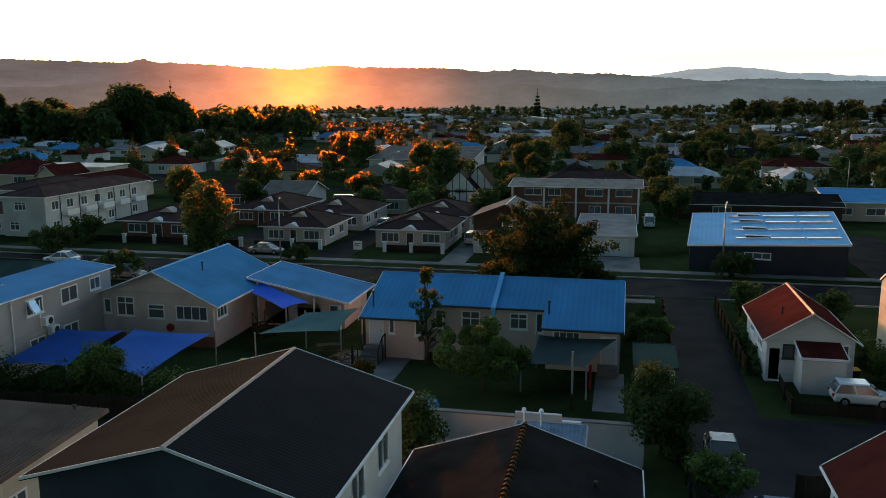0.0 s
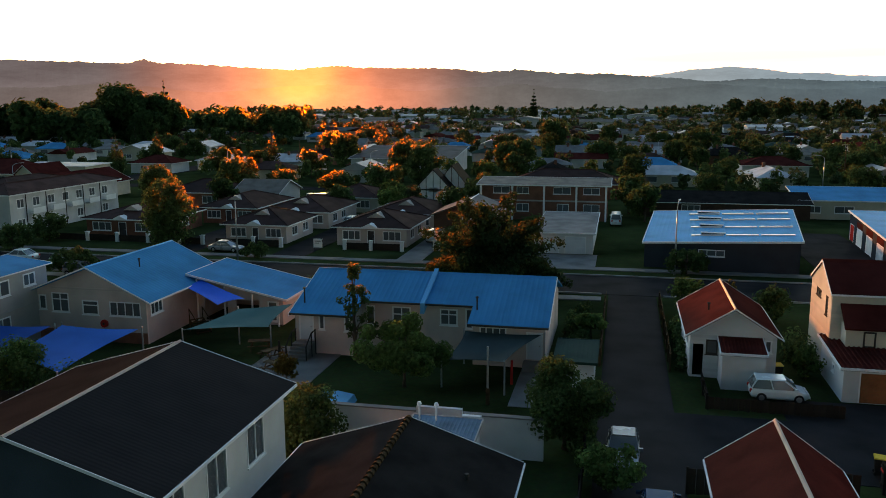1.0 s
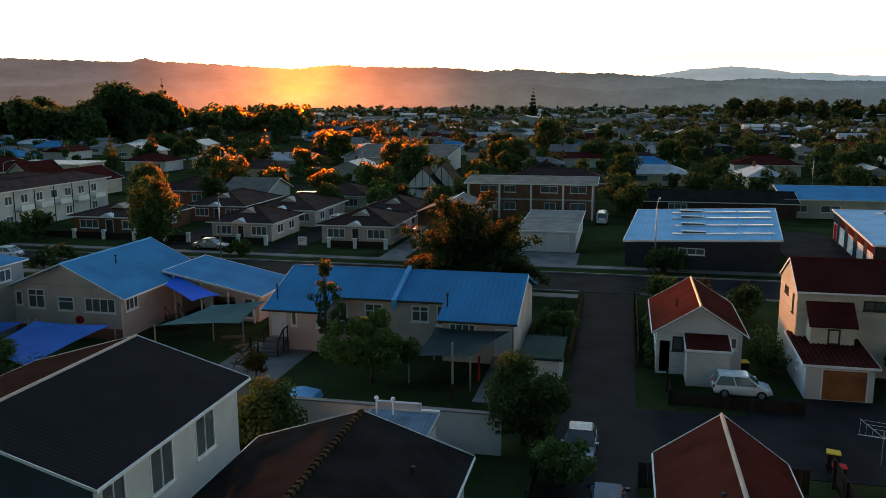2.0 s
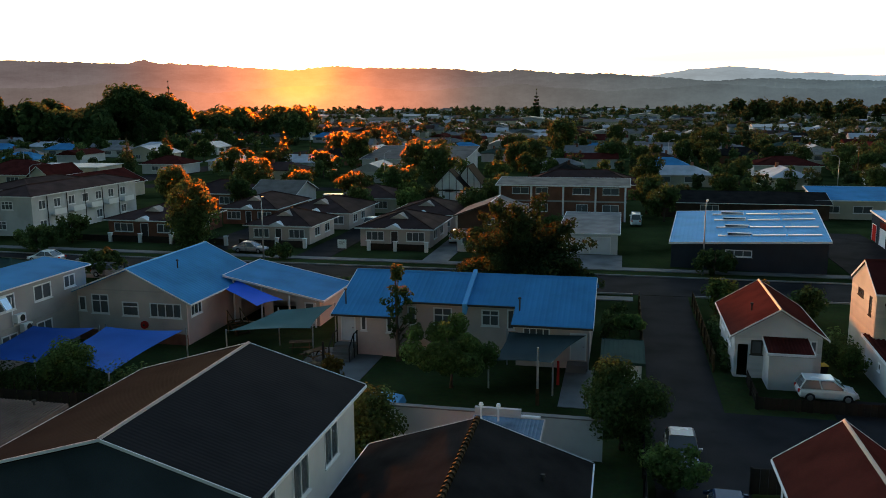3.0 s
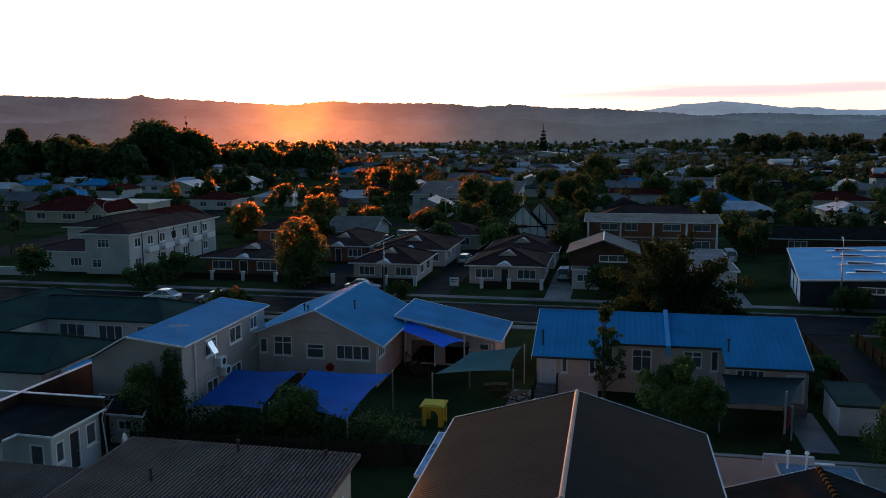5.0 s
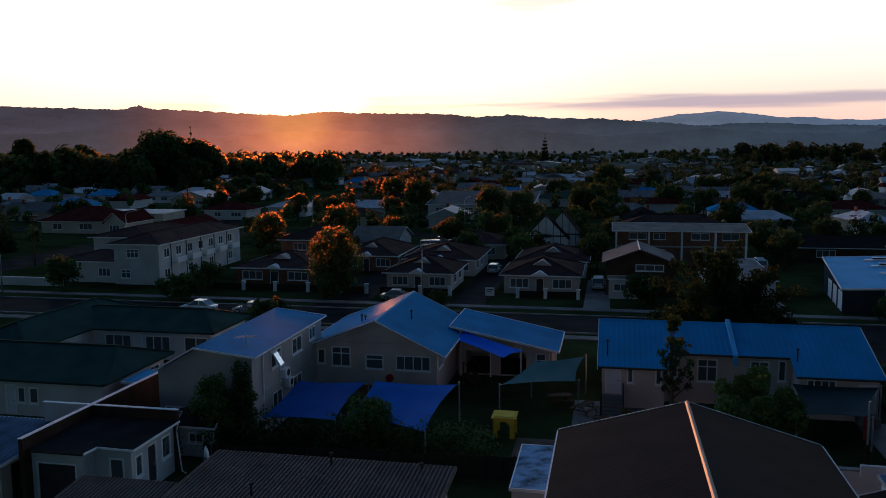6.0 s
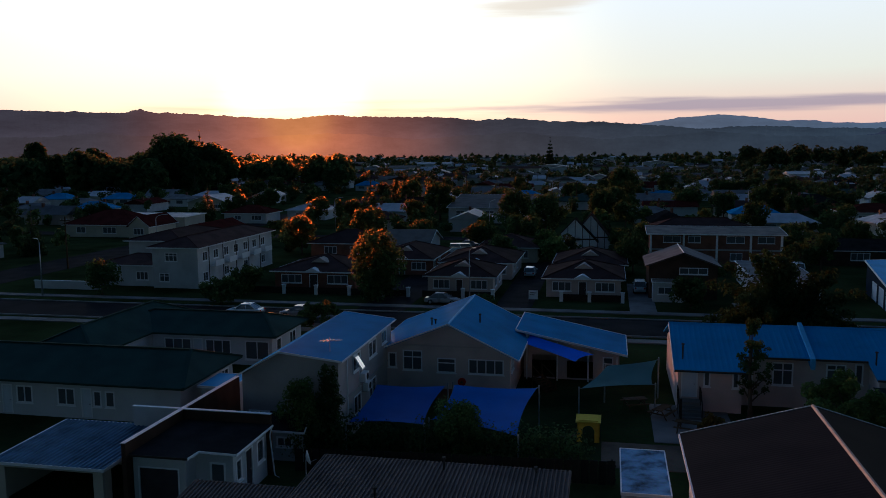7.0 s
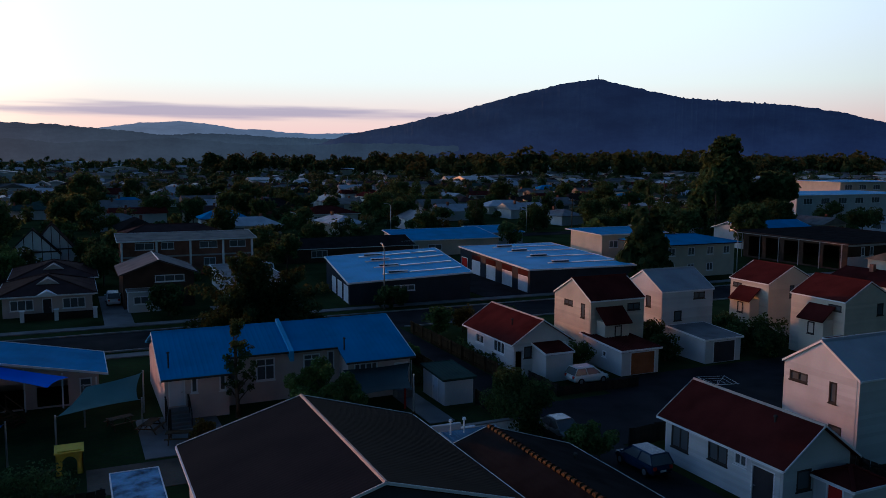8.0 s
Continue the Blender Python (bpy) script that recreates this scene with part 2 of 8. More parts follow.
ROOF_GREEN = material("green_roof", (0.026, 0.058, 0.046), rough=0.55, vary=0.25, scale=0.4, fine=16, bump=0.12, sheen=0.012)
ROOF_GREY = material("grey_roof", (0.17, 0.17, 0.17), rough=0.5, vary=0.3, scale=0.4, fine=16, bump=0.12, per_object=0.35)
ROOF_TAN = material("weathered_tan_roof", (0.22, 0.19, 0.16), rough=0.6, vary=0.3, scale=0.5, fine=16, bump=0.12, per_object=0.2)
WALL_WHITE = material("white_paint", (0.62, 0.63, 0.63), rough=0.75, vary=0.10, scale=0.5, fine=25, bump=0.1, per_object=0.08)
WALL_CREAM = material("cream_paint", (0.58, 0.54, 0.44), rough=0.75, vary=0.12, scale=0.5, fine=25, bump=0.1, per_object=0.08)
WALL_BEIGE = material("beige_stucco", (0.60, 0.505, 0.46), rough=0.85, vary=0.16, scale=0.5, fine=40, bump=0.2, per_object=0.1)
WALL_PALE = material("pale_grey_render", (0.42, 0.40, 0.385), rough=0.85, vary=0.14, scale=0.5, fine=40, bump=0.2)
WALL_GREY = material("grey_stucco", (0.57, 0.58, 0.58), rough=0.85, vary=0.14, scale=0.5, fine=40, bump=0.2)
WALL_BRICK = material("brown_brick_face", (0.23, 0.10, 0.065), rough=0.85, vary=0.25, scale=0.8, fine=40, bump=0.3, per_object=0.2)
WALL_NAVY = material("dark_steel_cladding", (0.030, 0.040, 0.055), rough=0.5, vary=0.2, scale=0.5, fine=20, bump=0.1)
WALL_SLATE = material("slate_blue_boards", (0.060, 0.080, 0.105), rough=0.6, vary=0.2, scale=0.5, fine=20, bump=0.1)
WALL_DARKBROWN = material("dark_stained_boards", (0.070, 0.042, 0.030), rough=0.7, vary=0.3, scale=0.8, fine=30, bump=0.2)
TRIM = material("white_trim", (0.86, 0.87, 0.87), rough=0.5, vary=0.06, scale=1.0, fine=30, bump=0.05)
TRIM_DARK = material("dark_trim", (0.05, 0.045, 0.04), rough=0.5, vary=0.2, scale=1.0, fine=30, bump=0.05)
RIDGE = material("pale_ridge_metal", (0.50, 0.42, 0.36), rough=0.35, vary=0.15, scale=0.8, fine=20, bump=0.08)
OCHRE = material("ochre_ridge_tile", (0.062, 0.043, 0.024), rough=0.7, vary=0.4, scale=2, fine=20, bump=0.2, sheen=0.002)
GLASS = glass_material("window_glass", (0.25, 0.28, 0.30))
CURTAIN = material("curtain_cloth", (0.20, 0.27, 0.28), rough=0.9, vary=0.25, scale=3.0, fine=30, bump=0.2)
DOOR_WHITE = material("white_door_paint", (0.70, 0.74, 0.78), rough=0.5, vary=0.08, scale=1, fine=30, bump=0.05)
DOOR_BROWN = material("cedar_garage_door", (0.30, 0.115, 0.045), rough=0.55, vary=0.25, scale=1, fine=12, bump=0.15)
DOOR_DARK = material("dark_garage_door", (0.06, 0.055, 0.06), rough=0.5, vary=0.2, scale=1, fine=20, bump=0.1)
GRASS = material("lawn", (0.035, 0.050, 0.018), rough=0.95, vary=0.5, scale=0.12, fine=3.0, bump=0.5, sheen=0.0)
ASPHALT = material("asphalt", (0.027, 0.0255, 0.026), rough=0.85, vary=0.35, scale=0.3, fine=20, bump=0.25, sheen=0.008)
CONCRETE = material("concrete", (0.19, 0.185, 0.175), rough=0.85, vary=0.3, scale=0.4, fine=15, bump=0.2)
KERB = material("kerb_concrete", (0.27, 0.265, 0.25), rough=0.85, vary=0.25, scale=0.6, fine=15, bump=0.2)
EARTH = material("bare_earth", (0.10, 0.075, 0.05), rough=0.95, vary=0.4, scale=0.5, fine=8, bump=0.4)
BARK = material("bark", (0.10, 0.07, 0.05), rough=0.95, vary=0.35, scale=3, fine=20, bump=0.6)
TIMBER = material("weathered_timber", (0.085, 0.052, 0.024), rough=0.85, vary=0.4, scale=1.5, fine=25, bump=0.3, per_object=0.25)
TIMBER_DARK = material("dark_fence_timber", (0.030, 0.025, 0.020), rough=0.9, vary=0.35, scale=1.5, fine=25, bump=0.3, per_object=0.2)
STEEL = material("galvanised_steel", (0.42, 0.43, 0.44), rough=0.45, vary=0.15, scale=2, fine=20, metal=0.7, bump=0.05)
SAIL_BLUE = material("royal_blue_shade_cloth", (0.018, 0.13, 0.50), rough=0.6, vary=0.12, scale=0.4, fine=60, bump=0.1)
SAIL_NAVY = material("deep_blue_shade_cloth", (0.014, 0.085, 0.36), rough=0.65, vary=0.15, scale=0.4, fine=60, bump=0.1)
SAIL_BRIGHT = material("bright_blue_shade_cloth", (0.015, 0.14, 0.80), rough=0.55, vary=0.1, scale=0.4, fine=60, bump=0.1)
SAIL_GREEN = material("sage_green_shade_cloth", (0.10, 0.20, 0.185), rough=0.7, vary=0.12, scale=0.4, fine=60, bump=0.1)
SAIL_DARK = material("dark_green_shade_cloth", (0.03, 0.05, 0.05), rough=0.8, vary=0.2, scale=0.4, fine=60, bump=0.1)
YELLOW = material("yellow_plastic", (0.74, 0.54, 0.05), rough=0.45, vary=0.1, scale=2, fine=20, bump=0.04)
BLACK = material("black_rubber", (0.02, 0.02, 0.02), rough=0.8, vary=0.2, scale=3, fine=20, bump=0.05)
CAR_WHITE = material("white_car_paint", (0.74, 0.83, 0.85), rough=0.25, vary=0.05, scale=1, fine=10, bump=0.0, coat=0.4, spec=0.4)
CAR_SILVER = material("silver_car_paint", (0.30, 0.31, 0.32), rough=0.28, vary=0.06, scale=1, fine=10, metal=0.3, bump=0.0, coat=0.25)
CAR_DARK = material("dark_car_paint", (0.06, 0.07, 0.09), rough=0.25, vary=0.06, scale=1, fine=10, bump=0.0, coat=0.5)
CAR_BLUE = material("blue_car_paint", (0.016, 0.034, 0.075), rough=0.25, vary=0.06, scale=1, fine=10, bump=0.0, coat=0.5)
LAMP_RED = material("red_lamp_plastic", (0.45, 0.02, 0.015), rough=0.3, vary=0.05, scale=1, fine=10, bump=0.0)
LAMP_CLEAR = material("clear_lamp_plastic", (0.65, 0.65, 0.65), rough=0.15, vary=0.05, scale=1, fine=10, bump=0.0)
LEAF_DARK = leaf_material("dark_leaves", (0.068, 0.112, 0.040))
LEAF_MID = leaf_material("green_leaves", (0.098, 0.160, 0.047))
LEAF_YELLOW = leaf_material("yellowing_leaves", (0.125, 0.090, 0.024))
LEAF_PINE = leaf_material("pine_needles", (0.046, 0.076, 0.030))
LEAF_FAR = leaf_material("far_foliage", (0.060, 0.092, 0.042))


# ---- mesh building ----
class Mesher:
    """Collects vertices and faces for one mesh."""

    def __init__(self):
        self.v, self.f = [], []

    def poly(self, *pts):
        n = len(self.v)
        self.v.extend(tuple(p) for p in pts)
        self.f.append(tuple(range(n, n + len(pts))))
        return self

    def box(self, x0, x1, y0, y1, z0, z1):
        n = len(self.v)
        self.v.extend([(x0, y0, z0), (x1, y0, z0), (x1, y1, z0), (x0, y1, z0), (x0, y0, z1), (x1, y0, z1), (x1, y1, z1), (x0, y1, z1)])
        self.f.extend(tuple(n + i for i in q) for q in ((3, 2, 1, 0), (4, 5, 6, 7), (0, 1, 5, 4), (1, 2, 6, 5), (2, 3, 7, 6), (3, 0, 4, 7)))
        return self

    def slab(self, pts, down):
        """A polygon of top points, counter-clockwise from above, given a thickness straight down."""
        n, k = len(self.v), len(pts)
        self.v.extend(tuple(p) for p in pts)
        self.v.extend((p[0], p[1], p[2] - down) for p in pts)
        self.f.append(tuple(range(n, n + k)))
        self.f.append(tuple(range(n + 2 * k - 1, n + k - 1, -1)))
        for i in range(k):
            j = (i + 1) % k
            self.f.append((n + i, n + k + i, n + k + j, n + j))
        return self

    def prism(self, pts, way):
        """A polygon swept along a vector."""
        n, k = len(self.v), len(pts)
        w = Vector(way)
        self.v.extend(tuple(p) for p in pts)
        self.v.extend(tuple(Vector(p) + w) for p in pts)
        self.f.append(tuple(range(n + k - 1, n - 1, -1)))
        self.f.append(tuple(range(n + k, n + 2 * k)))
        for i in range(k):
            j = (i + 1) % k
            self.f.append((n + i, n + j, n + k + j, n + k + i))
        return self

    def tube(self, pts, radii, sides=8, cap=True):
        """A round bar along points."""
        pts = [Vector(p) for p in pts]
        n = len(self.v)
        for i, p in enumerate(pts):
            way = (pts[min(i + 1, len(pts) - 1)] - pts[max(i - 1, 0)]).normalized()
            a = way.orthogonal().normalized()
            b = way.cross(a)
            r = radii[i] if isinstance(radii, (list, tuple)) else radii
            for s in range(sides):
                ang = 2 * math.pi * s / sides
                self.v.append(tuple(p + (a * math.cos(ang) + b * math.sin(ang)) * r))
        for i in range(len(pts) - 1):
            for s in range(sides):
                t = (s + 1) % sides
                self.f.append((n + i * sides + s, n + i * sides + t, n + (i + 1) * sides + t, n + (i + 1) * sides + s))
        if cap:
            self.f.append(tuple(n + s for s in range(sides - 1, -1, -1)))
            m = n + (len(pts) - 1) * sides
            self.f.append(tuple(m + s for s in range(sides)))
        return self

    def beam(self, a, b, w, h):
        """A square bar from a to b."""
        a, b = Vector(a), Vector(b)
        way = (b - a).normalized()
        up = Vector((0, 0, 1)) if abs(way.z) < 0.95 else Vector((0, 1, 0))
        s = way.cross(up).normalized() * (w / 2)
        u = s.cross(way).normalized() * (h / 2)
        self.prism([a - s - u, a + s - u, a + s + u, a - s + u], b - a)
        return self

    def welded(self):
        """Shares the corners that lie on one another, so that the piece is one body."""
        seen, idx, vs = {}, [], []
        for p in self.v:
            key = (round(p[0], 3), round(p[1], 3), round(p[2], 3))
            if key not in seen:
                seen[key] = len(vs)
                vs.append(p)
            idx.append(seen[key])
        self.v, self.f = vs, [tuple(idx[i] for i in f) for f in self.f]
        return self

    def mesh(self, name):
        me = bpy.data.meshes.new(name)
        me.from_pydata(self.v, [], self.f)
        return me


def part(name, mb, mat, parent=None, label="", smooth=False):
    me = mb.mesh(name)
    me.materials.append(mat)
    if smooth:
        me.polygons.foreach_set("use_smooth", [True] * len(me.polygons))
    ob = new(name, me)
    ob.parent = parent
    if label:
        tagged(ob, label)
    return ob


def thing(name, x, y, z=0.0, label="", category="", group="", kind="", turn=0.0):
    ob = new(name)
    ob.empty_display_size = 0.3
    ob.matrix_world = pose(x, y, z, 0, 0, turn)
    ob.matrix_basis = pose(x, y, z, 0, 0, turn)
    return tagged(ob, label, category, group, kind)


def structure(name, mb, mat, label=""):
    return tagged(part(name, mb, mat), label, "", "", "structure")


# ---- houses ----
def lerp(a, b, t):
    return tuple(a[i] + (b[i] - a[i]) * t for i in range(3))


def roof_plane(root, e0, e1, r1, r0, mat, thick=0.14, rib=0.0, name="roof_panel", rib_h=0.014):
    """One slope from the eave e0-e1 up to the ridge r0-r1; with rib, one folded sheet whose ribs run down it."""
    mb = Mesher()
    if not rib:
        mb.slab([e0, e1, r1, r0], thick)
        return part(name, mb, mat, root)
    n = max(2, int(math.dist(e0, e1) / rib))
    ts = []
    for i in range(n):
        for f, up in ((0.0, 0), (0.42, 0), (0.62, 1), (0.8, 1)) if rib_h < 0.05 else ((0.0, 0), (0.46, 0), (0.56, 1), (0.92, 1)):
            ts.append(((i + f) / n, up * rib_h))
    ts.append((1.0, 0))
    for t, up in ts:
        a, b = lerp(e0, e1, t), lerp(r0, r1, t)
        mb.v += [(a[0], a[1], a[2] + up), (b[0], b[1], b[2] + up), (a[0], a[1], a[2] - thick), (b[0], b[1], b[2] - thick)]
    for i in range(len(ts) - 1):
        k, m = 4 * i, 4 * i + 4
        mb.f += [(k, m, m + 1, k + 1), (k + 3, m + 3, m + 2, k + 2), (k + 2, m + 2, m, k), (k + 1, m + 1, m + 3, k + 3)]
    k = 4 * (len(ts) - 1)
    mb.f += [(0, 1, 3, 2), (k, k + 2, k + 3, k + 1)]
    return part(name, mb, mat, root)


def wall_piece(mb, side, c0, c1, z0, z1, at, th):
    """A box of wall along x (sides s, n) or y (sides w, e)."""
    inn = at + th if side in "sw" else at - th
    lo, hi = min(at, inn), max(at, inn)
    if side in "sn":
        mb.box(c0, c1, lo, hi, z0, z1)
    else:
        mb.box(lo, hi, c0, c1, z0, z1)


def window(root, side, at, c0, c1, z0, z1, frame_mat=None, panes=2, rows=1, curtain=False, th=0.18, bar=0.11):
    """A framed window set into the wall, one pane object each."""
    frame_mat = frame_mat or TRIM
    out = -0.025 if side in "sw" else 0.025
    inn = 0.08 if side in "sw" else -0.08

    def bx(mb, a0, a1, b0, b1, o, i):
        lo, hi = min(at + o, at + i), max(at + o, at + i)
        if side in "sn":
            mb.box(a0, a1, lo, hi, b0, b1)
        else:
            mb.box(lo, hi, a0, a1, b0, b1)

    mb = Mesher()
    rim = [(c0, z0), (c1, z0), (c1, z1), (c0, z1), (c0 + bar, z0 + bar), (c1 - bar, z0 + bar), (c1 - bar, z1 - bar), (c0 + bar, z1 - bar)]
    for d in (out, inn):
        mb.v += [(a, at + d, b) if side in "sn" else (at + d, a, b) for a, b in rim]
    for k in range(4):
        n = (k + 1) % 4
        mb.f += [(k, n, n + 4, k + 4), (k + 8, k + 12, n + 12, n + 8), (k, k + 8, n + 8, n), (k + 4, n + 4, n + 12, k + 12)]
    win = part("window", mb, frame_mat, root)
    step = (c1 - c0) / panes
    for i in range(1, panes):
        g = Mesher()
        bx(g, c0 + i * step - bar * 0.4, c0 + i * step + bar * 0.4, z0 + bar, z1 - bar, out * 0.8, inn)
        part("glazing_bar", g, frame_mat, win)
    if rows == 2:
        zt = z0 + (z1 - z0) * 0.66
        g = Mesher()
        bx(g, c0 + bar, c1 - bar, zt - bar * 0.4, zt + bar * 0.4, out * 0.7, inn)
        part("transom", g, frame_mat, win)
    g = Mesher()
    bx(g, c0 - 0.06, c1 + 0.06, z0 - 0.07, z0, out * 3.2, out * 0.2)
    part("sill", g, frame_mat, win)
    for i in range(panes):
        g = Mesher()
        bx(g, c0 + i * step + bar * 0.4, c0 + (i + 1) * step - bar * 0.4, z0 + bar * 0.8, z1 - bar * 0.8, 0.025 * (1 if side in "sw" else -1), 0.045 * (1 if side in "sw" else -1))
        part("pane", g, GLASS, win)
    if curtain:
        g = Mesher()
        n = 10
        d = 0.13 if side in "sw" else -0.13
        for k, (a, b) in enumerate(((c0 + bar, c0 + (c1 - c0) * 0.3), (c1 - (c1 - c0) * 0.3, c1 - bar))):
            for i in range(n):
                t0, t1 = a + (b - a) * i / n, a + (b - a) * (i + 1) / n
                w = 0.03 * (1 if i % 2 else -1)
                bx(g, t0, t1, z0 + bar, z1 - bar, d + w, d + w + 0.02)
        part("curtain", g, CURTAIN, win, "dull teal gathered curtain")
    return win


def door(root, side, at, c0, c1, z0, z1, mat, name="door", ribs=0):
    mb = Mesher()
    o, i = (0.05, 0.10) if side in "sw" else (-0.05, -0.10)

    def bx(m, a0, a1, b0, b1, p, q):
        lo, hi = min(at + p, at + q), max(at + p, at + q)
        if side in "sn":
            m.box(a0, a1, lo, hi, b0, b1)
        else:
            m.box(lo, hi, a0, a1, b0, b1)

    bx(mb, c0 + 0.04, c1 - 0.04, z0, z1 - 0.04, o, i)
    d = part(name, mb, mat, root)
    for k in range(ribs):
        zz = z0 + (z1 - z0) * (k + 0.5) / ribs
        leaf = Mesher()
        bx(leaf, c0 + 0.08, c1 - 0.08, zz - (z1 - z0) / ribs * 0.40, zz + (z1 - z0) / ribs * 0.40, o * 0.4, o)
        part("panel", leaf, mat, d)
    fr = Mesher()
    bx(fr, c0 - 0.05, c0 + 0.04, z0, z1 + 0.05, -o * 0.5, i)
    bx(fr, c1 - 0.04, c1 + 0.05, z0, z1 + 0.05, -o * 0.5, i)
    bx(fr, c0 + 0.04, c1 - 0.04, z1 - 0.04, z1 + 0.05, -o * 0.5, i)
    part("door_frame", fr, TRIM, d)
    if not ribs:
        h = Mesher()
        hx = c1 - 0.18
        bx(h, hx - 0.05, hx + 0.05, z0 + 0.98, z0 + 1.04, -0.01 if side in "sw" else 0.01, o)
        part("handle", h, STEEL, d)
    return d


def walls(root, x0, x1, y0, y1, top, mat, openings, th=0.18, gable=None, base=0.0, boards=0.0):
    """Four outer walls with holes for the openings; gable=(axis, ridge position, ridge height)."""
    ends = {"s": (x0, x1, y0), "n": (x0, x1, y1), "w": (y0 + th, y1 - th, x0), "e": (y0 + th, y1 - th, x1)}
    for side, (a, b, at) in ends.items():
        mb = Mesher()
        mine = [o for o in openings if o[0] == side]
        cuts = sorted({a, b, *[min(max(v, a), b) for o in mine for v in (o[1], o[2])]})
        for c0, c1 in zip(cuts, cuts[1:]):
            if c1 - c0 < 1e-4:
                continue
            z = base
            for o in sorted((o for o in mine if o[1] <= c0 + 1e-5 and o[2] >= c1 - 1e-5), key=lambda q: q[3]):
                if o[3] > z + 1e-4:
                    wall_piece(mb, side, c0, c1, z, o[3], at, th)
                z = o[4]
            if top > z:
                wall_piece(mb, side, c0, c1, z, top, at, th)
        if gable:
            axis, pos, hz = gable
            if axis == "y" and side in "sn":
                d = th if side == "s" else -th
                mb.prism([(a, at, top), (b, at, top), (pos, at, hz)], (0, d, 0))
            if axis == "x" and side in "we":
                d = th if side == "w" else -th
                mb.prism([(at, y0, top), (at, y1, top), (at, pos, hz)], (d, 0, 0))
        wall = part("wall", mb.welded(), mat, root)
        if boards and side in "sw":
            # lapped weatherboards, each a little proud of the wall
            for i in range(int((top - base) / boards)):
                z = base + (i + 0.5) * boards
                run = []
                for c0, c1 in zip(cuts, cuts[1:]):
                    if any(o[1] < c1 - 1e-4 and o[2] > c0 + 1e-4 and o[3] - 0.08 < z < o[4] + 0.08 for o in mine):
                        continue
                    if run and abs(run[-1][1] - c0) < 1e-4:
                        run[-1][1] = c1
                    else:
                        run.append([c0, c1])
                for c0, c1 in run:
                    zl, zh = z - boards * 0.48, z + boards * 0.47
                    if side == "s":
                        bd = Mesher().prism([(c0, at - 0.03, zl), (c0, at - 0.002, zl), (c0, at - 0.002, zh), (c0, at - 0.007, zh)], (c1 - c0, 0, 0))
                    else:
                        bd = Mesher().prism([(at - 0.03, c0, zl), (at - 0.002, c0, zl), (at - 0.002, c0, zh), (at - 0.007, c0, zh)], (0, c1 - c0, 0))
                    part("weatherboard", bd, mat, wall)


def fit_openings(root, openings, x0, x1, y0, y1):
    ats = {"s": y0, "n": y1, "w": x0, "e": x1}
    for o in openings:
        side, c0, c1, z0, z1, what = o[:6]
        opts = o[6] if len(o) > 6 else {}
        if what == "win":
            window(root, side, ats[side], c0, c1, z0, z1, **opts)
        elif what == "door":
            door(root, side, ats[side], c0, c1, z0, z1, opts.get("mat", DOOR_WHITE))
        elif what == "garage":
            door(root, side, ats[side], c0, c1, z0, z1, opts.get("mat", DOOR_BROWN), "garage_door", opts.get("ribs", 5))


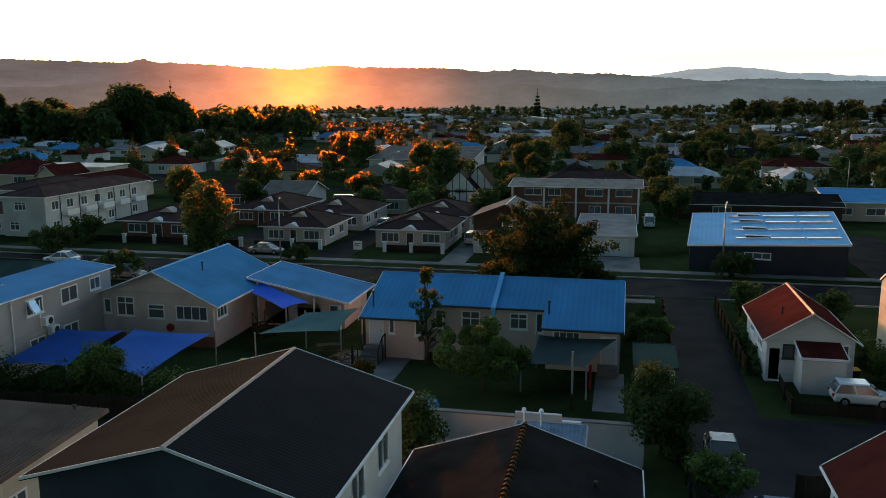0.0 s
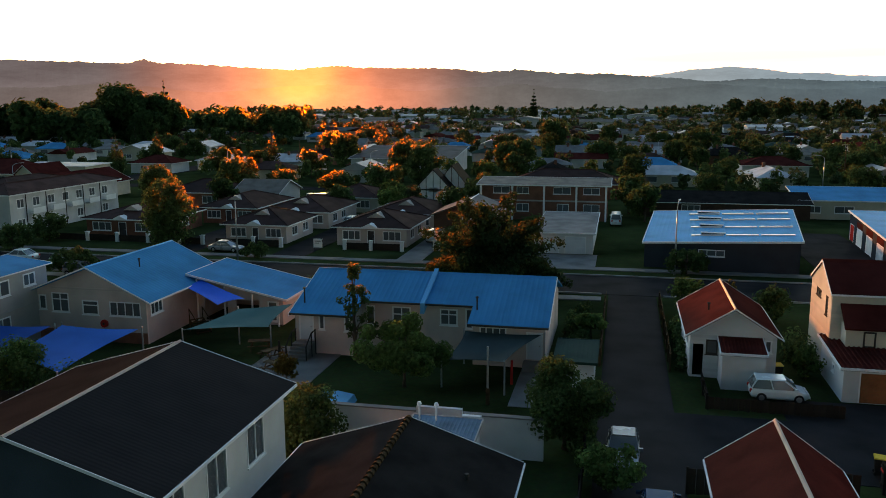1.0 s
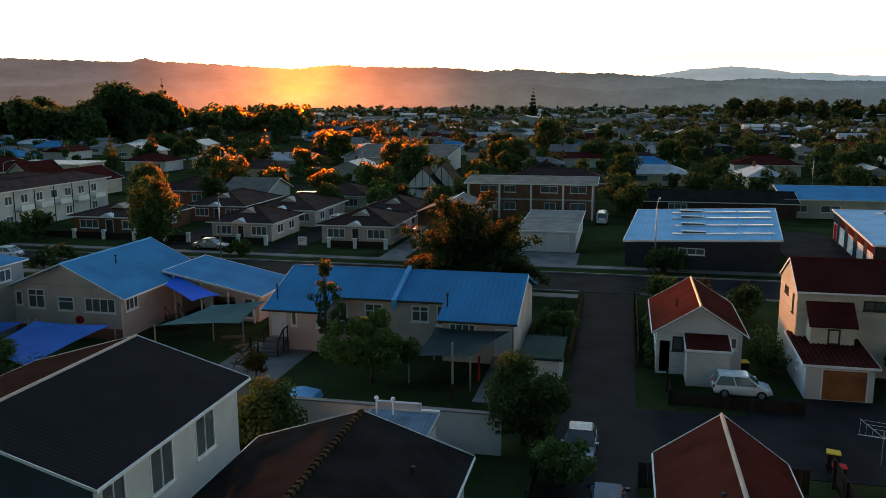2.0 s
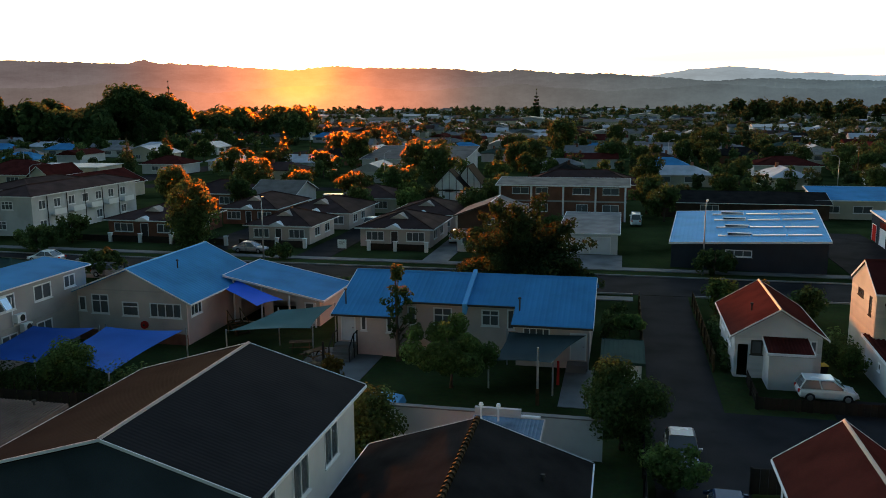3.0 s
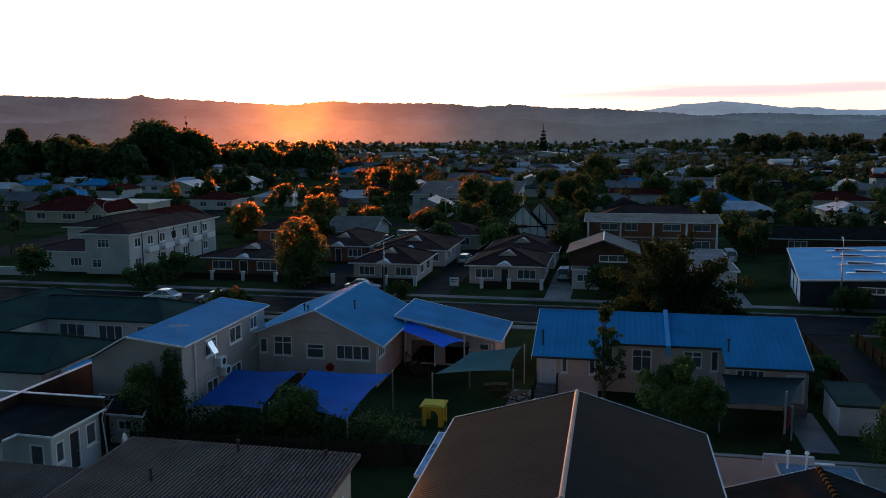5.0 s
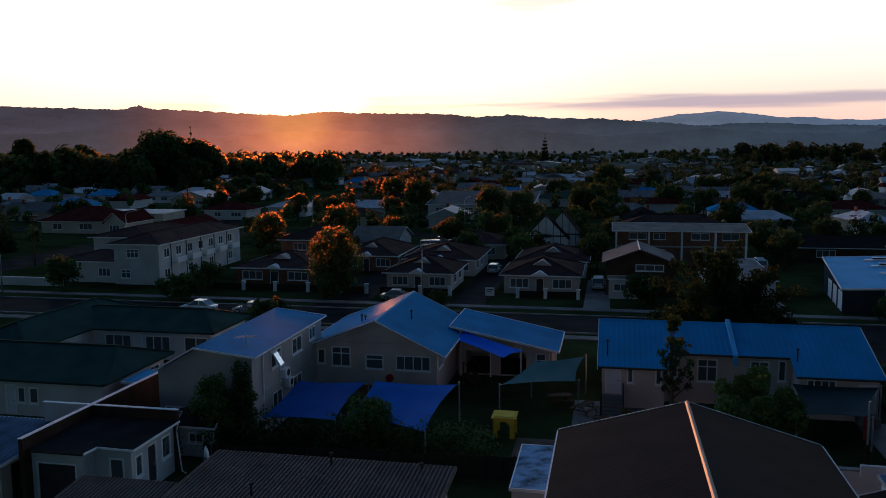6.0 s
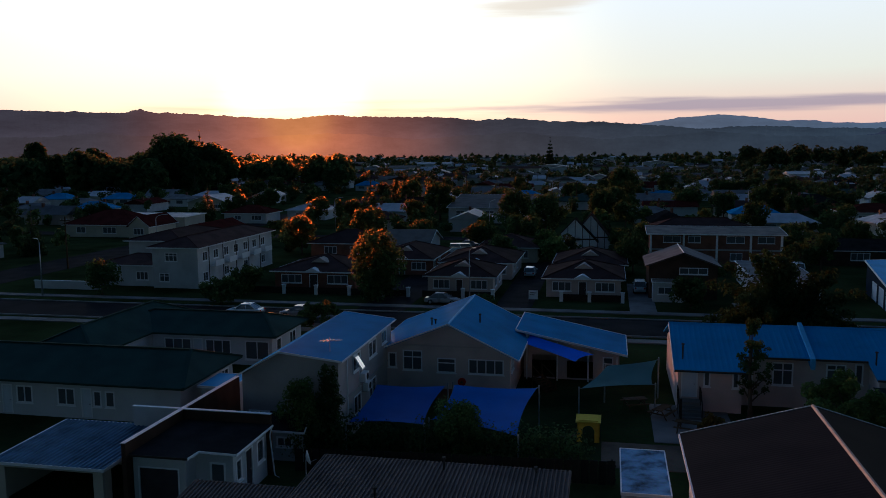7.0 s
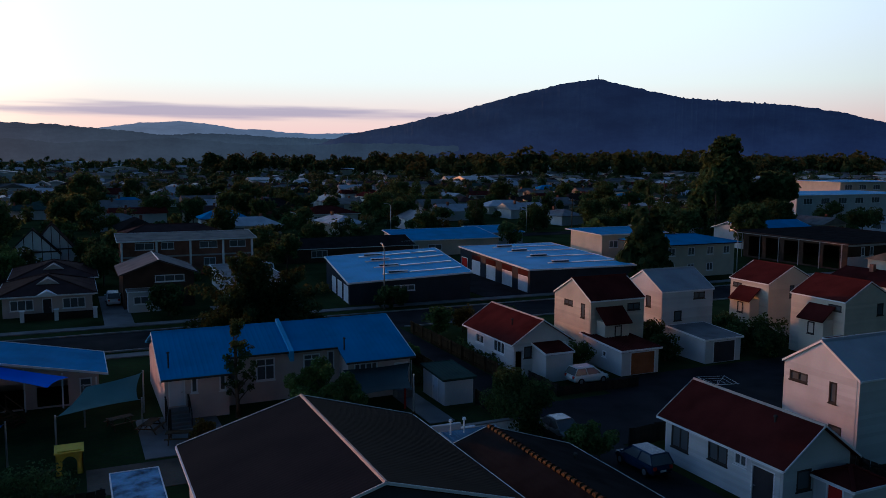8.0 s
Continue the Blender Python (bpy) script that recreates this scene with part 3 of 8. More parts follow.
def gable_house(name, x0, x1, y0, y1, eave, ridge_z, axis, wall_mat, roof_mat, openings=(), label="", category="house", over=0.45, rib=0.0,
                ridge_pos=None, cap=None, barge=None, group="", boards=0.0, over_end=None, gutter=True, thick=0.14):
    """A house with a gable roof; x0..y1 are the outer wall faces in world metres."""
    cx, cy = (x0 + x1) / 2, (y0 + y1) / 2
    root = thing(name, cx, cy, 0, label, category, group)
    x0, x1, y0, y1 = x0 - cx, x1 - cx, y0 - cy, y1 - cy
    ops = [(o[0], o[1] - (cx if o[0] in "sn" else cy), o[2] - (cx if o[0] in "sn" else cy), *o[3:]) for o in openings]
    rp = ((x0 + x1) / 2 if axis == "y" else (y0 + y1) / 2) if ridge_pos is None else ridge_pos - (cx if axis == "y" else cy)
    oe = over if over_end is None else over_end
    drop = 0.16
    walls(root, x0, x1, y0, y1, eave - 0.02, wall_mat, ops, gable=(axis, rp, ridge_z - drop), boards=boards)
    fit_openings(root, ops, x0, x1, y0, y1)
    barge, cap = barge or TRIM, cap or roof_mat
    if axis == "y":
        s0, s1 = (ridge_z - eave) / (rp - x0), (ridge_z - eave) / (x1 - rp)
        a0, a1 = (x0 - over, eave - s0 * over), (x1 + over, eave - s1 * over)
        ya, yb = y0 - oe, y1 + oe
        roof_plane(root, (a0[0], yb, a0[1]), (a0[0], ya, a0[1]), (rp, ya, ridge_z), (rp, yb, ridge_z), roof_mat, thick, rib)
        roof_plane(root, (a1[0], ya, a1[1]), (a1[0], yb, a1[1]), (rp, yb, ridge_z), (rp, ya, ridge_z), roof_mat, thick, rib)
        part("ridge_cap", Mesher().prism([(rp - 0.1, ya - 0.03, ridge_z - 0.1 * s0 + 0.012), (rp + 0.1, ya - 0.03, ridge_z - 0.1 * s1 + 0.012), (rp + 0.035, ya - 0.03, ridge_z + 0.06), (rp - 0.035, ya - 0.03, ridge_z + 0.06)], (0, yb - ya + 0.06, 0)), cap, root)
        for yy, d in ((ya, -0.04), (yb, 0.04)):
            for (xx, zz) in (a0, a1):
                part("barge_board", Mesher().prism([(xx, yy, zz + 0.03), (rp, yy, ridge_z + 0.03), (rp, yy, ridge_z - 0.09), (xx, yy, zz - 0.09)], (0, d, 0)), barge, root)
        if gutter:
            for (xx, zz), d in ((a0, -0.07), (a1, 0.07)):
                lo, hi = min(xx, xx + d), max(xx, xx + d)
                part("gutter", Mesher().box(lo, hi, ya, yb, zz - 0.14, zz - 0.02), barge, root)
    else:
        s0, s1 = (ridge_z - eave) / (rp - y0), (ridge_z - eave) / (y1 - rp)
        a0, a1 = (y0 - over, eave - s0 * over), (y1 + over, eave - s1 * over)
        xa, xb = x0 - oe, x1 + oe
        roof_plane(root, (xa, a0[0], a0[1]), (xb, a0[0], a0[1]), (xb, rp, ridge_z), (xa, rp, ridge_z), roof_mat, thick, rib)
        roof_plane(root, (xb, a1[0], a1[1]), (xa, a1[0], a1[1]), (xa, rp, ridge_z), (xb, rp, ridge_z), roof_mat, thick, rib)
        part("ridge_cap", Mesher().prism([(xa - 0.03, rp - 0.2, ridge_z - 0.2 * s0 + 0.012), (xa - 0.03, rp + 0.2, ridge_z - 0.2 * s1 + 0.012), (xa - 0.03, rp + 0.05, ridge_z + 0.075), (xa - 0.03, rp - 0.05, ridge_z + 0.075)], (xb - xa + 0.06, 0, 0)), cap, root)
        for xx, d in ((xa, -0.04), (xb, 0.04)):
            for (yy, zz) in (a0, a1):
                part("barge_board", Mesher().prism([(xx, yy, zz + 0.03), (xx, rp, ridge_z + 0.03), (xx, rp, ridge_z - 0.13), (xx, yy, zz - 0.13)], (d, 0, 0)), barge, root)
        if gutter:
            for (yy, zz), d in ((a0, -0.07), (a1, 0.07)):
                lo, hi = min(yy, yy + d), max(yy, yy + d)
                part("gutter", Mesher().box(xa, xb, lo, hi, zz - 0.14, zz - 0.02), barge, root)
    return root


def hip_house(name, x0, x1, y0, y1, eave, ridge_z, wall_mat, roof_mat, openings=(), label="", category="house", over=0.5, cap=None, group="", fascia=None, end_run=None):
    """A house with a roof that slopes to all four sides; end_run is the plan length of its east hip."""
    cx, cy = (x0 + x1) / 2, (y0 + y1) / 2
    root = thing(name, cx, cy, 0, label, category, group)
    x0, x1, y0, y1 = x0 - cx, x1 - cx, y0 - cy, y1 - cy
    ops = [(o[0], o[1] - (cx if o[0] in "sn" else cy), o[2] - (cx if o[0] in "sn" else cy), *o[3:]) for o in openings]
    walls(root, x0, x1, y0, y1, eave, wall_mat, ops)
    fit_openings(root, ops, x0, x1, y0, y1)
    X0, X1, Y0, Y1 = x0 - over, x1 + over, y0 - over, y1 + over
    half = min(X1 - X0, Y1 - Y0) / 2
    if X1 - X0 >= Y1 - Y0:
        r0, r1 = (X0 + half, 0, ridge_z), (X1 - (end_run or half + 0.01), 0, ridge_z)
        c = [(X0, Y0, eave), (X1, Y0, eave), (X1, Y1, eave), (X0, Y1, eave)]
        faces = [(c[0], c[1], r1, r0), (c[1], c[2], r1), (c[2], c[3], r0, r1), (c[3], c[0], r0)]
        hips = [(c[0], r0), (c[3], r0), (c[1], r1), (c[2], r1), (r0, r1)]
    else:
        r0, r1 = (0, Y0 + half, ridge_z), (0, Y1 - half - 0.01, ridge_z)
        c = [(X0, Y0, eave), (X1, Y0, eave), (X1, Y1, eave), (X0, Y1, eave)]
        faces = [(c[0], c[1], r0), (c[1], c[2], r1, r0), (c[2], c[3], r1), (c[3], c[0], r0, r1)]
        hips = [(c[0], r0), (c[1], r0), (c[2], r1), (c[3], r1), (r0, r1)]
    for f in faces:
        part("roof_panel", Mesher().slab(f, 0.12), roof_mat, root)
    for a, b in hips:
        if math.dist(a, b) > 0.1:
            part("ridge_cap", Mesher().beam((a[0], a[1], a[2] + 0.04), (b[0], b[1], b[2] + 0.04), 0.22, 0.08), cap or roof_mat, root)
    fm = Mesher()
    for q in ((X0, X1, Y0 - 0.05, Y0), (X0, X1, Y1, Y1 + 0.05), (X0 - 0.05, X0, Y0, Y1), (X1, X1 + 0.05, Y0, Y1)):
        fm.box(*q, eave - 0.13, eave + 0.01)
    part("gutter", fm, fascia or TRIM, root)
    part("soffit", Mesher().box(X0, X1, Y0, Y1, eave - 0.17, eave - 0.13), fascia or TRIM, root)
    return root


def flat_house(name, x0, x1, y0, y1, zs, zn, wall_mat, roof_mat, openings=(), label="", category="house", over=0.3, rib=0.0, fascia=None, axis="y", group="", rib_h=0.014):
    """A building with one roof plane, height zs at the near (or west) side and zn at the far (or east) side."""
    cx, cy = (x0 + x1) / 2, (y0 + y1) / 2
    root = thing(name, cx, cy, 0, label, category, group)
    x0, x1, y0, y1 = x0 - cx, x1 - cx, y0 - cy, y1 - cy
    ops = [(o[0], o[1] - (cx if o[0] in "sn" else cy), o[2] - (cx if o[0] in "sn" else cy), *o[3:]) for o in openings]
    low = min(zs, zn) - 0.16
    walls(root, x0, x1, y0, y1, low, wall_mat, ops)
    fit_openings(root, ops, x0, x1, y0, y1)
    X0, X1, Y0, Y1 = x0 - over, x1 + over, y0 - over, y1 + over
    if axis == "y":
        roof_plane(root, (X0, Y0, zs), (X1, Y0, zs), (X1, Y1, zn), (X0, Y1, zn), roof_mat, 0.16, rib, rib_h=rib_h)
        if abs(zs - zn) > 0.2:
            hi = y1 if zn > zs else y0
            up = max(zs, zn) - 0.2
            m = Mesher().box(x0, x1, min(hi, hi - 0.18 * (1 if zn > zs else -1)), max(hi, hi - 0.18 * (1 if zn > zs else -1)), low, up)
            lo = y0 if zn > zs else y1
            for xx in (x0, x1 - 0.18):
                m.prism([(xx, lo, low), (xx, hi, low), (xx, hi, up)], (0.18, 0, 0))
            part("upper_wall", m, wall_mat, root)
        ed = [((X0, Y0, zs), (X1, Y0, zs)), ((X0, Y1, zn), (X1, Y1, zn)), ((X0, Y0, zs), (X0, Y1, zn)), ((X1, Y0, zs), (X1, Y1, zn))]
    else:
        roof_plane(root, (X0, Y1, zs), (X0, Y0, zs), (X1, Y0, zn), (X1, Y1, zn), roof_mat, 0.16, rib, rib_h=rib_h)
        if abs(zs - zn) > 0.2:
            hi, lo = (x1, x0) if zn > zs else (x0, x1)
            up = max(zs, zn) - 0.2
            d = 0.18 * (1 if zn > zs else -1)
            m = Mesher().box(min(hi, hi - d), max(hi, hi - d), y0, y1, low, up)
            for yy in (y0, y1 - 0.18):
                m.prism([(lo, yy, low), (hi, yy, low), (hi, yy, up)], (0, 0.18, 0))
            part("upper_wall", m, wall_mat, root)
        ed = [((X0, Y0, zs), (X0, Y1, zs)), ((X1, Y0, zn), (X1, Y1, zn)), ((X0, Y0, zs), (X1, Y0, zn)), ((X0, Y1, zs), (X1, Y1, zn))]
    for a, b in ed:
        part("fascia", Mesher().beam((a[0], a[1], a[2] - 0.05), (b[0], b[1], b[2] - 0.05), 0.07, 0.17), fascia or TRIM, root)
    return root


# ---- ground, street, drive ----
def ring_ground():
    mb = Mesher()
    rads = [0, 40, 90, 160, 300, 600, 1200, 2400, 4800]
    n = 64
    mb.v.append((0, 40, 0))
    for r in rads[1:]:
        for i in range(n):
            a = 2 * math.pi * i / n
            mb.v.append((r * math.cos(a), 40 + r * math.sin(a), 0))
    for i in range(n):
        mb.f.append((0, 1 + i, 1 + (i + 1) % n))
    for k in range(len(rads) - 2):
        for i in range(n):
            a, b = 1 + k * n + i, 1 + k * n + (i + 1) % n
            mb.f.append((a, a + n, b + n, b))
    return mb


structure("ground", ring_ground(), GRASS, "dark mown grass and garden earth of the flat town")
ROAD_Y0, ROAD_Y1 = 83.6, 92.4
structure("road", Mesher().box(-400, 400, ROAD_Y0, ROAD_Y1, -0.3, 0.03), ASPHALT, "grey asphalt street with worn wheel tracks")
for n, (y0, y1) in enumerate(((ROAD_Y0 - 0.25, ROAD_Y0), (ROAD_Y1, ROAD_Y1 + 0.25))):
    mb = Mesher()
    for a, b in ((-400, 18.6), (24.6, 400)) if n == 0 else ((-400, 400),):
        mb.box(a, b, y0, y1, -0.2, 0.15)
    structure("kerb", mb, KERB, "pale concrete kerb along the street")
structure("pavement", Mesher().box(-400, 400, 95.4, 97.0, -0.2, 0.10), CONCRETE, "pale concrete footpath beside the street")
structure("pavement", Mesher().box(-400, 18.6, 80.6, 82.2, -0.2, 0.10), CONCRETE, "pale concrete footpath beside the street")
structure("driveway", Mesher().box(19.3, 23.9, 10, 83.4, -0.3, 0.035).box(23.9, 30.5, 42, 52.2, -0.3, 0.034).box(30.5, 60, 44, 56, -0.3, 0.033), ASPHALT, "long shared asphalt driveway between the gardens")
structure("concrete_yard", Mesher().box(-6.0, -0.4, 52.0, 60.5, -0.2, 0.05), CONCRETE, "paved kindergarten yard beside the sand area")
structure("garden_path", Mesher().box(13.6, 15.6, 51.2, 58.8, -0.2, 0.05), CONCRETE, "straight concrete path to the back door")
structure("forecourt", Mesher().box(42.4, 51.0, 97.2, 128, -0.2, 0.05), ASPHALT, "dark asphalt court between two storage buildings")
structure("forecourt", Mesher().box(-23.2, -18.6, 97.2, 140, -0.2, 0.05), ASPHALT, "shared asphalt lane between the brick units")
structure("forecourt", Mesher().box(-6.6, -3.4, 97.2, 118, -0.2, 0.05).box(6.2, 17.5, 97.2, 104.8, -0.2, 0.05), CONCRETE, "concrete drives to the garages")
structure("sand_bed", Mesher().box(-9.5, -1.0, 47.0, 51.5, -0.2, 0.04), EARTH, "worn earth of the play area")
structure("road_behind", Mesher().box(-110, -100, 92, 600, -0.3, 0.02).box(-400, 400, 172, 179, -0.3, 0.02).box(-40, -34, 92.6, 172, -0.3, 0.02), ASPHALT, "side streets of the suburb")


# ---- hills: a plain far backdrop ----
def hill_material(name, base, haze):
    """Far hills: dark woods and pasture, with evening haze painted on as emission, strongest under the sun."""
    m = bpy.data.materials.new(name)
    m.use_nodes = True
    nt = m.node_tree
    bsdf = nt.nodes["Principled BSDF"]
    coord = nt.nodes.new("ShaderNodeTexCoord")
    noise_a = nt.nodes.new("ShaderNodeTexNoise")
    noise_a.inputs["Scale"].default_value, noise_a.inputs["Detail"].default_value = 0.011, 12.0
    noise_a.inputs["Roughness"].default_value = 0.68
    place = nt.nodes.new("ShaderNodeSeparateXYZ")
    link(nt, coord.outputs["Object"], place.inputs[0])
    turn_ = nt.nodes.new("ShaderNodeMath")
    turn_.operation = "ARCTAN2"
    link(nt, place.outputs["X"], turn_.inputs[0])
    link(nt, place.outputs["Y"], turn_.inputs[1])
    along = nt.nodes.new("ShaderNodeMath")
    along.operation = "MULTIPLY"
    along.inputs[1].default_value = 1100
    link(nt, turn_.outputs[0], along.inputs[0])
    face = nt.nodes.new("ShaderNodeCombineXYZ")
    link(nt, along.outputs[0], face.inputs["X"])
    link(nt, place.outputs["Z"], face.inputs["Z"])
    link(nt, face.outputs[0], noise_a.inputs["Vector"])
    ramp = nt.nodes.new("ShaderNodeValToRGB")
    e = ramp.color_ramp.elements
    e[0].position, e[0].color = 0.40, (*[c * 0.45 for c in base], 1)
    e[1].position, e[1].color = 0.62, (*[c * 1.5 for c in base], 1)
    link(nt, noise_a.outputs["Fac"], ramp.inputs["Fac"])
    link(nt, ramp.outputs["Color"], bsdf.inputs["Base Color"])
    bsdf.inputs["Roughness"].default_value = 1.0
    bsdf.inputs["Specular IOR Level"].default_value = 0.0
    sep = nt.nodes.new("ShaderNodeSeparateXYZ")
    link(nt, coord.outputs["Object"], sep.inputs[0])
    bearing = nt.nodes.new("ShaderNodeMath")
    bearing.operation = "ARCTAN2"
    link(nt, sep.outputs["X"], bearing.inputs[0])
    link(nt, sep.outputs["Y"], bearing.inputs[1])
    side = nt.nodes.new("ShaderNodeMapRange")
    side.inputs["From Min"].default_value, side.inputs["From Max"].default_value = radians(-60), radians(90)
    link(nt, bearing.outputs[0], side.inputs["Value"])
    painted_haze = nt.nodes.new("ShaderNodeValToRGB")
    painted_haze.color_ramp.interpolation = "B_SPLINE"
    e = painted_haze.color_ramp.elements
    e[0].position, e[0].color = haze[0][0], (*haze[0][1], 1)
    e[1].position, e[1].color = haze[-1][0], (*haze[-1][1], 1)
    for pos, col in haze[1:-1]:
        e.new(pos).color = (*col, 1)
    link(nt, side.outputs["Result"], painted_haze.inputs["Fac"])
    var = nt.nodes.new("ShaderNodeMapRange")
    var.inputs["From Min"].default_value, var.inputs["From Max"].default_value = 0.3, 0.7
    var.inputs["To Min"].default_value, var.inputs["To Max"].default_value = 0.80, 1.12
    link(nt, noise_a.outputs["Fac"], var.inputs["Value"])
    # painted haze: the emission is stronger low down in the valley
    painted_mist = nt.nodes.new("ShaderNodeMapRange")
    painted_mist.interpolation_type = "SMOOTHSTEP"
    painted_mist.inputs["From Min"].default_value, painted_mist.inputs["From Max"].default_value = 10.0, 130.0
    painted_mist.inputs["To Min"].default_value, painted_mist.inputs["To Max"].default_value = 1.3, 0.84
    link(nt, place.outputs["Z"], painted_mist.inputs["Value"])
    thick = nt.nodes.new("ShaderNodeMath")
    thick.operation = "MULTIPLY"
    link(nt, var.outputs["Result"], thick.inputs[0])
    link(nt, painted_mist.outputs["Result"], thick.inputs[1])
    # painted sun glow: three warm emission rings on the hills round the sun
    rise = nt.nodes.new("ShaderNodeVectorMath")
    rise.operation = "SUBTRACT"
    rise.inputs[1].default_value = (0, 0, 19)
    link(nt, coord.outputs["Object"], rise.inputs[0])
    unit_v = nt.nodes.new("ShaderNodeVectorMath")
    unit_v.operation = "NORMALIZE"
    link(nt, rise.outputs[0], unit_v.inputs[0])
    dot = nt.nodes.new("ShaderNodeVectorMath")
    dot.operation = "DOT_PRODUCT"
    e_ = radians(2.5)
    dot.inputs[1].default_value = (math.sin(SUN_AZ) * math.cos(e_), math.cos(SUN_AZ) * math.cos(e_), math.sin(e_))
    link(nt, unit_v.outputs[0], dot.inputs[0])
    glow = painted_haze.outputs["Color"]
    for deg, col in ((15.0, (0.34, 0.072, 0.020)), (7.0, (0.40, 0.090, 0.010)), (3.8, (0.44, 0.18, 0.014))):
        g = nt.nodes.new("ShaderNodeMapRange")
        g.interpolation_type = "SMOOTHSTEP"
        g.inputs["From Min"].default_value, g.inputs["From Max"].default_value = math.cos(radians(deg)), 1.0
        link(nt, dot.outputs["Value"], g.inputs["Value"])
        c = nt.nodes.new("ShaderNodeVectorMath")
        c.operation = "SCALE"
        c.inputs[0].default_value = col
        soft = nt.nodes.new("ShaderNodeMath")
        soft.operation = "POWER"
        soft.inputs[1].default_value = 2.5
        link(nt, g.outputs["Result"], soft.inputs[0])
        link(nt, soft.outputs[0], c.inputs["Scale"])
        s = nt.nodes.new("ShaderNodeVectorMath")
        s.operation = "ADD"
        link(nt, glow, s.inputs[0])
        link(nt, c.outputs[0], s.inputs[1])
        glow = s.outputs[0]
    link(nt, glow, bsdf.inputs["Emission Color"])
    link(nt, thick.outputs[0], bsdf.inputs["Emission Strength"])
    return m


def bump(az, centre, width, height):
    return height * math.exp(-((az - centre) / width) ** 2)


def hills(name, mat, profile, r0, r1, a0, a1, label, rough=1.0, steps=420):
    """A far range: its crest follows profile(azimuth) in degrees of height, at distance r1."""
    mb = Mesher()
    rows = 14
    for i in range(steps + 1):
        az = a0 + (a1 - a0) * i / steps
        crest = math.tan(radians(profile(az))) * r1 + 19
        for k in range(rows + 1):
            t = k / rows
            r = r0 + (r1 - r0) * t
            s = t * t * (3 - 2 * t)
            p = Vector((math.sin(radians(az)) * r, math.cos(radians(az)) * r, 0))
            fold = noise.fractal(p * 0.0022, 0.9, 2.1, 5) * 16 * rough * math.sin(math.pi * min(t * 1.02, 1)) * (1 - 0.5 * t)
            wood = max(0.0, noise.noise(p * 0.02 + Vector((0, 0, 3)))) * 6 * rough + max(0, noise.noise(p * 0.06)) * 5 * rough
            mb.v.append((p.x, p.y, max(-2, crest * s + fold + (wood if t > 0.1 else 0) - (0 if t < 1 else 3))))
    for i in range(steps):
        for k in range(rows):
            a = i * (rows + 1) + k
            mb.f.append((a, a + rows + 1, a + rows + 2, a + 1))
    ob = structure(name, mb, mat, label)
    return ob


def crest_line(az, knots, seed, fine):
    """A smooth line through (azimuth, height) knots in degrees, with treetop unevenness."""
    az0 = [k[0] for k in knots]
    val = sum(float(np.interp(az + d, az0, [k[1] for k in knots])) * q for d, q in ((-0.4, 0.2), (-0.2, 0.2), (0, 0.2), (0.2, 0.2), (0.4, 0.2)))
    return val + fine * noise.noise(Vector((az * 2.2, seed, 0))) + fine * noise.noise(Vector((az * 7.0, seed + 2, 0))) + fine * 1.3 * max(0.0, noise.noise(Vector((az * 3.1, seed + 4, 0)))) * (0.5 + noise.noise(Vector((az * 17.0, seed + 6, 0))))


def main_crest(az):
    return crest_line(az, ((-60, 2.1), (-45, 2.5), (-40, 2.6), (-36.4, 2.56), (-32.5, 2.52), (-32.1, 2.8), (-31.6, 2.8), (-31.3, 2.56), (-29, 2.51), (-26, 2.32), (-23.9, 2.22), (-22, 2.13), (-20.9, 2.3), (-19.3, 2.43), (-17.8, 2.28), (-14.7, 2.26), (-11.6, 2.21), (-9.3, 1.96), (-6.6, 2.11),
                           (-3.9, 1.8), (-1, 1.78), (1.5, 1.6), (4.2, 1.4), (5.7, 1.2), (7.9, 1.36), (10, 1.34), (13, 1.15), (17, 1.05), (24, 0.8), (30, 0.5)), 0, 0.05)


def blue_crest(az):
    return crest_line(az, ((-8, 0.6), (0, 1.3), (2.2, 1.7), (4.2, 2.0), (7, 2.18), (9, 1.98), (10.7, 1.69), (12.2, 1.71), (13.5, 1.52), (15.8, 1.44), (19, 1.58), (24, 1.2), (27, 0.9)), 5, 0.03)


def front_crest(az):
    low = crest_line(az, ((-60, 1.0), (-48, 1.5), (-40, 0.9), (-34, 1.3), (-27, 0.7), (-20, 1.25), (-13, 0.75), (-7, 1.2), (-1, 0.65), (6, 1.05), (13, 0.6), (20, 0.9), (30, 0.4)), 13, 0.05)
    return low + 0.14 * noise.noise(Vector((az * 0.55, 3.3, 0)))


def mountain_crest(az):
    # tall trees stand along the shoulder
    trees = max(0.0, noise.noise(Vector((az * 6.5, 31, 0)))) * 0.34 * max(0.0, 1 - abs(az - 43.5) / 4.5)
    return trees + crest_line(az, ((11, -0.6), (14.5, 0.2), (17.5, 1.3), (21.4, 2.08), (25.3, 2.95), (28, 3.75), (30.3, 4.35), (33, 4.95), (35.1, 5.22), (37, 4.75), (40.5, 3.9), (44, 3.6), (47.5, 3.35), (50, 2.9), (52.9, 2.2), (60, 1.7), (82, 1.0)), 9, 0.035)


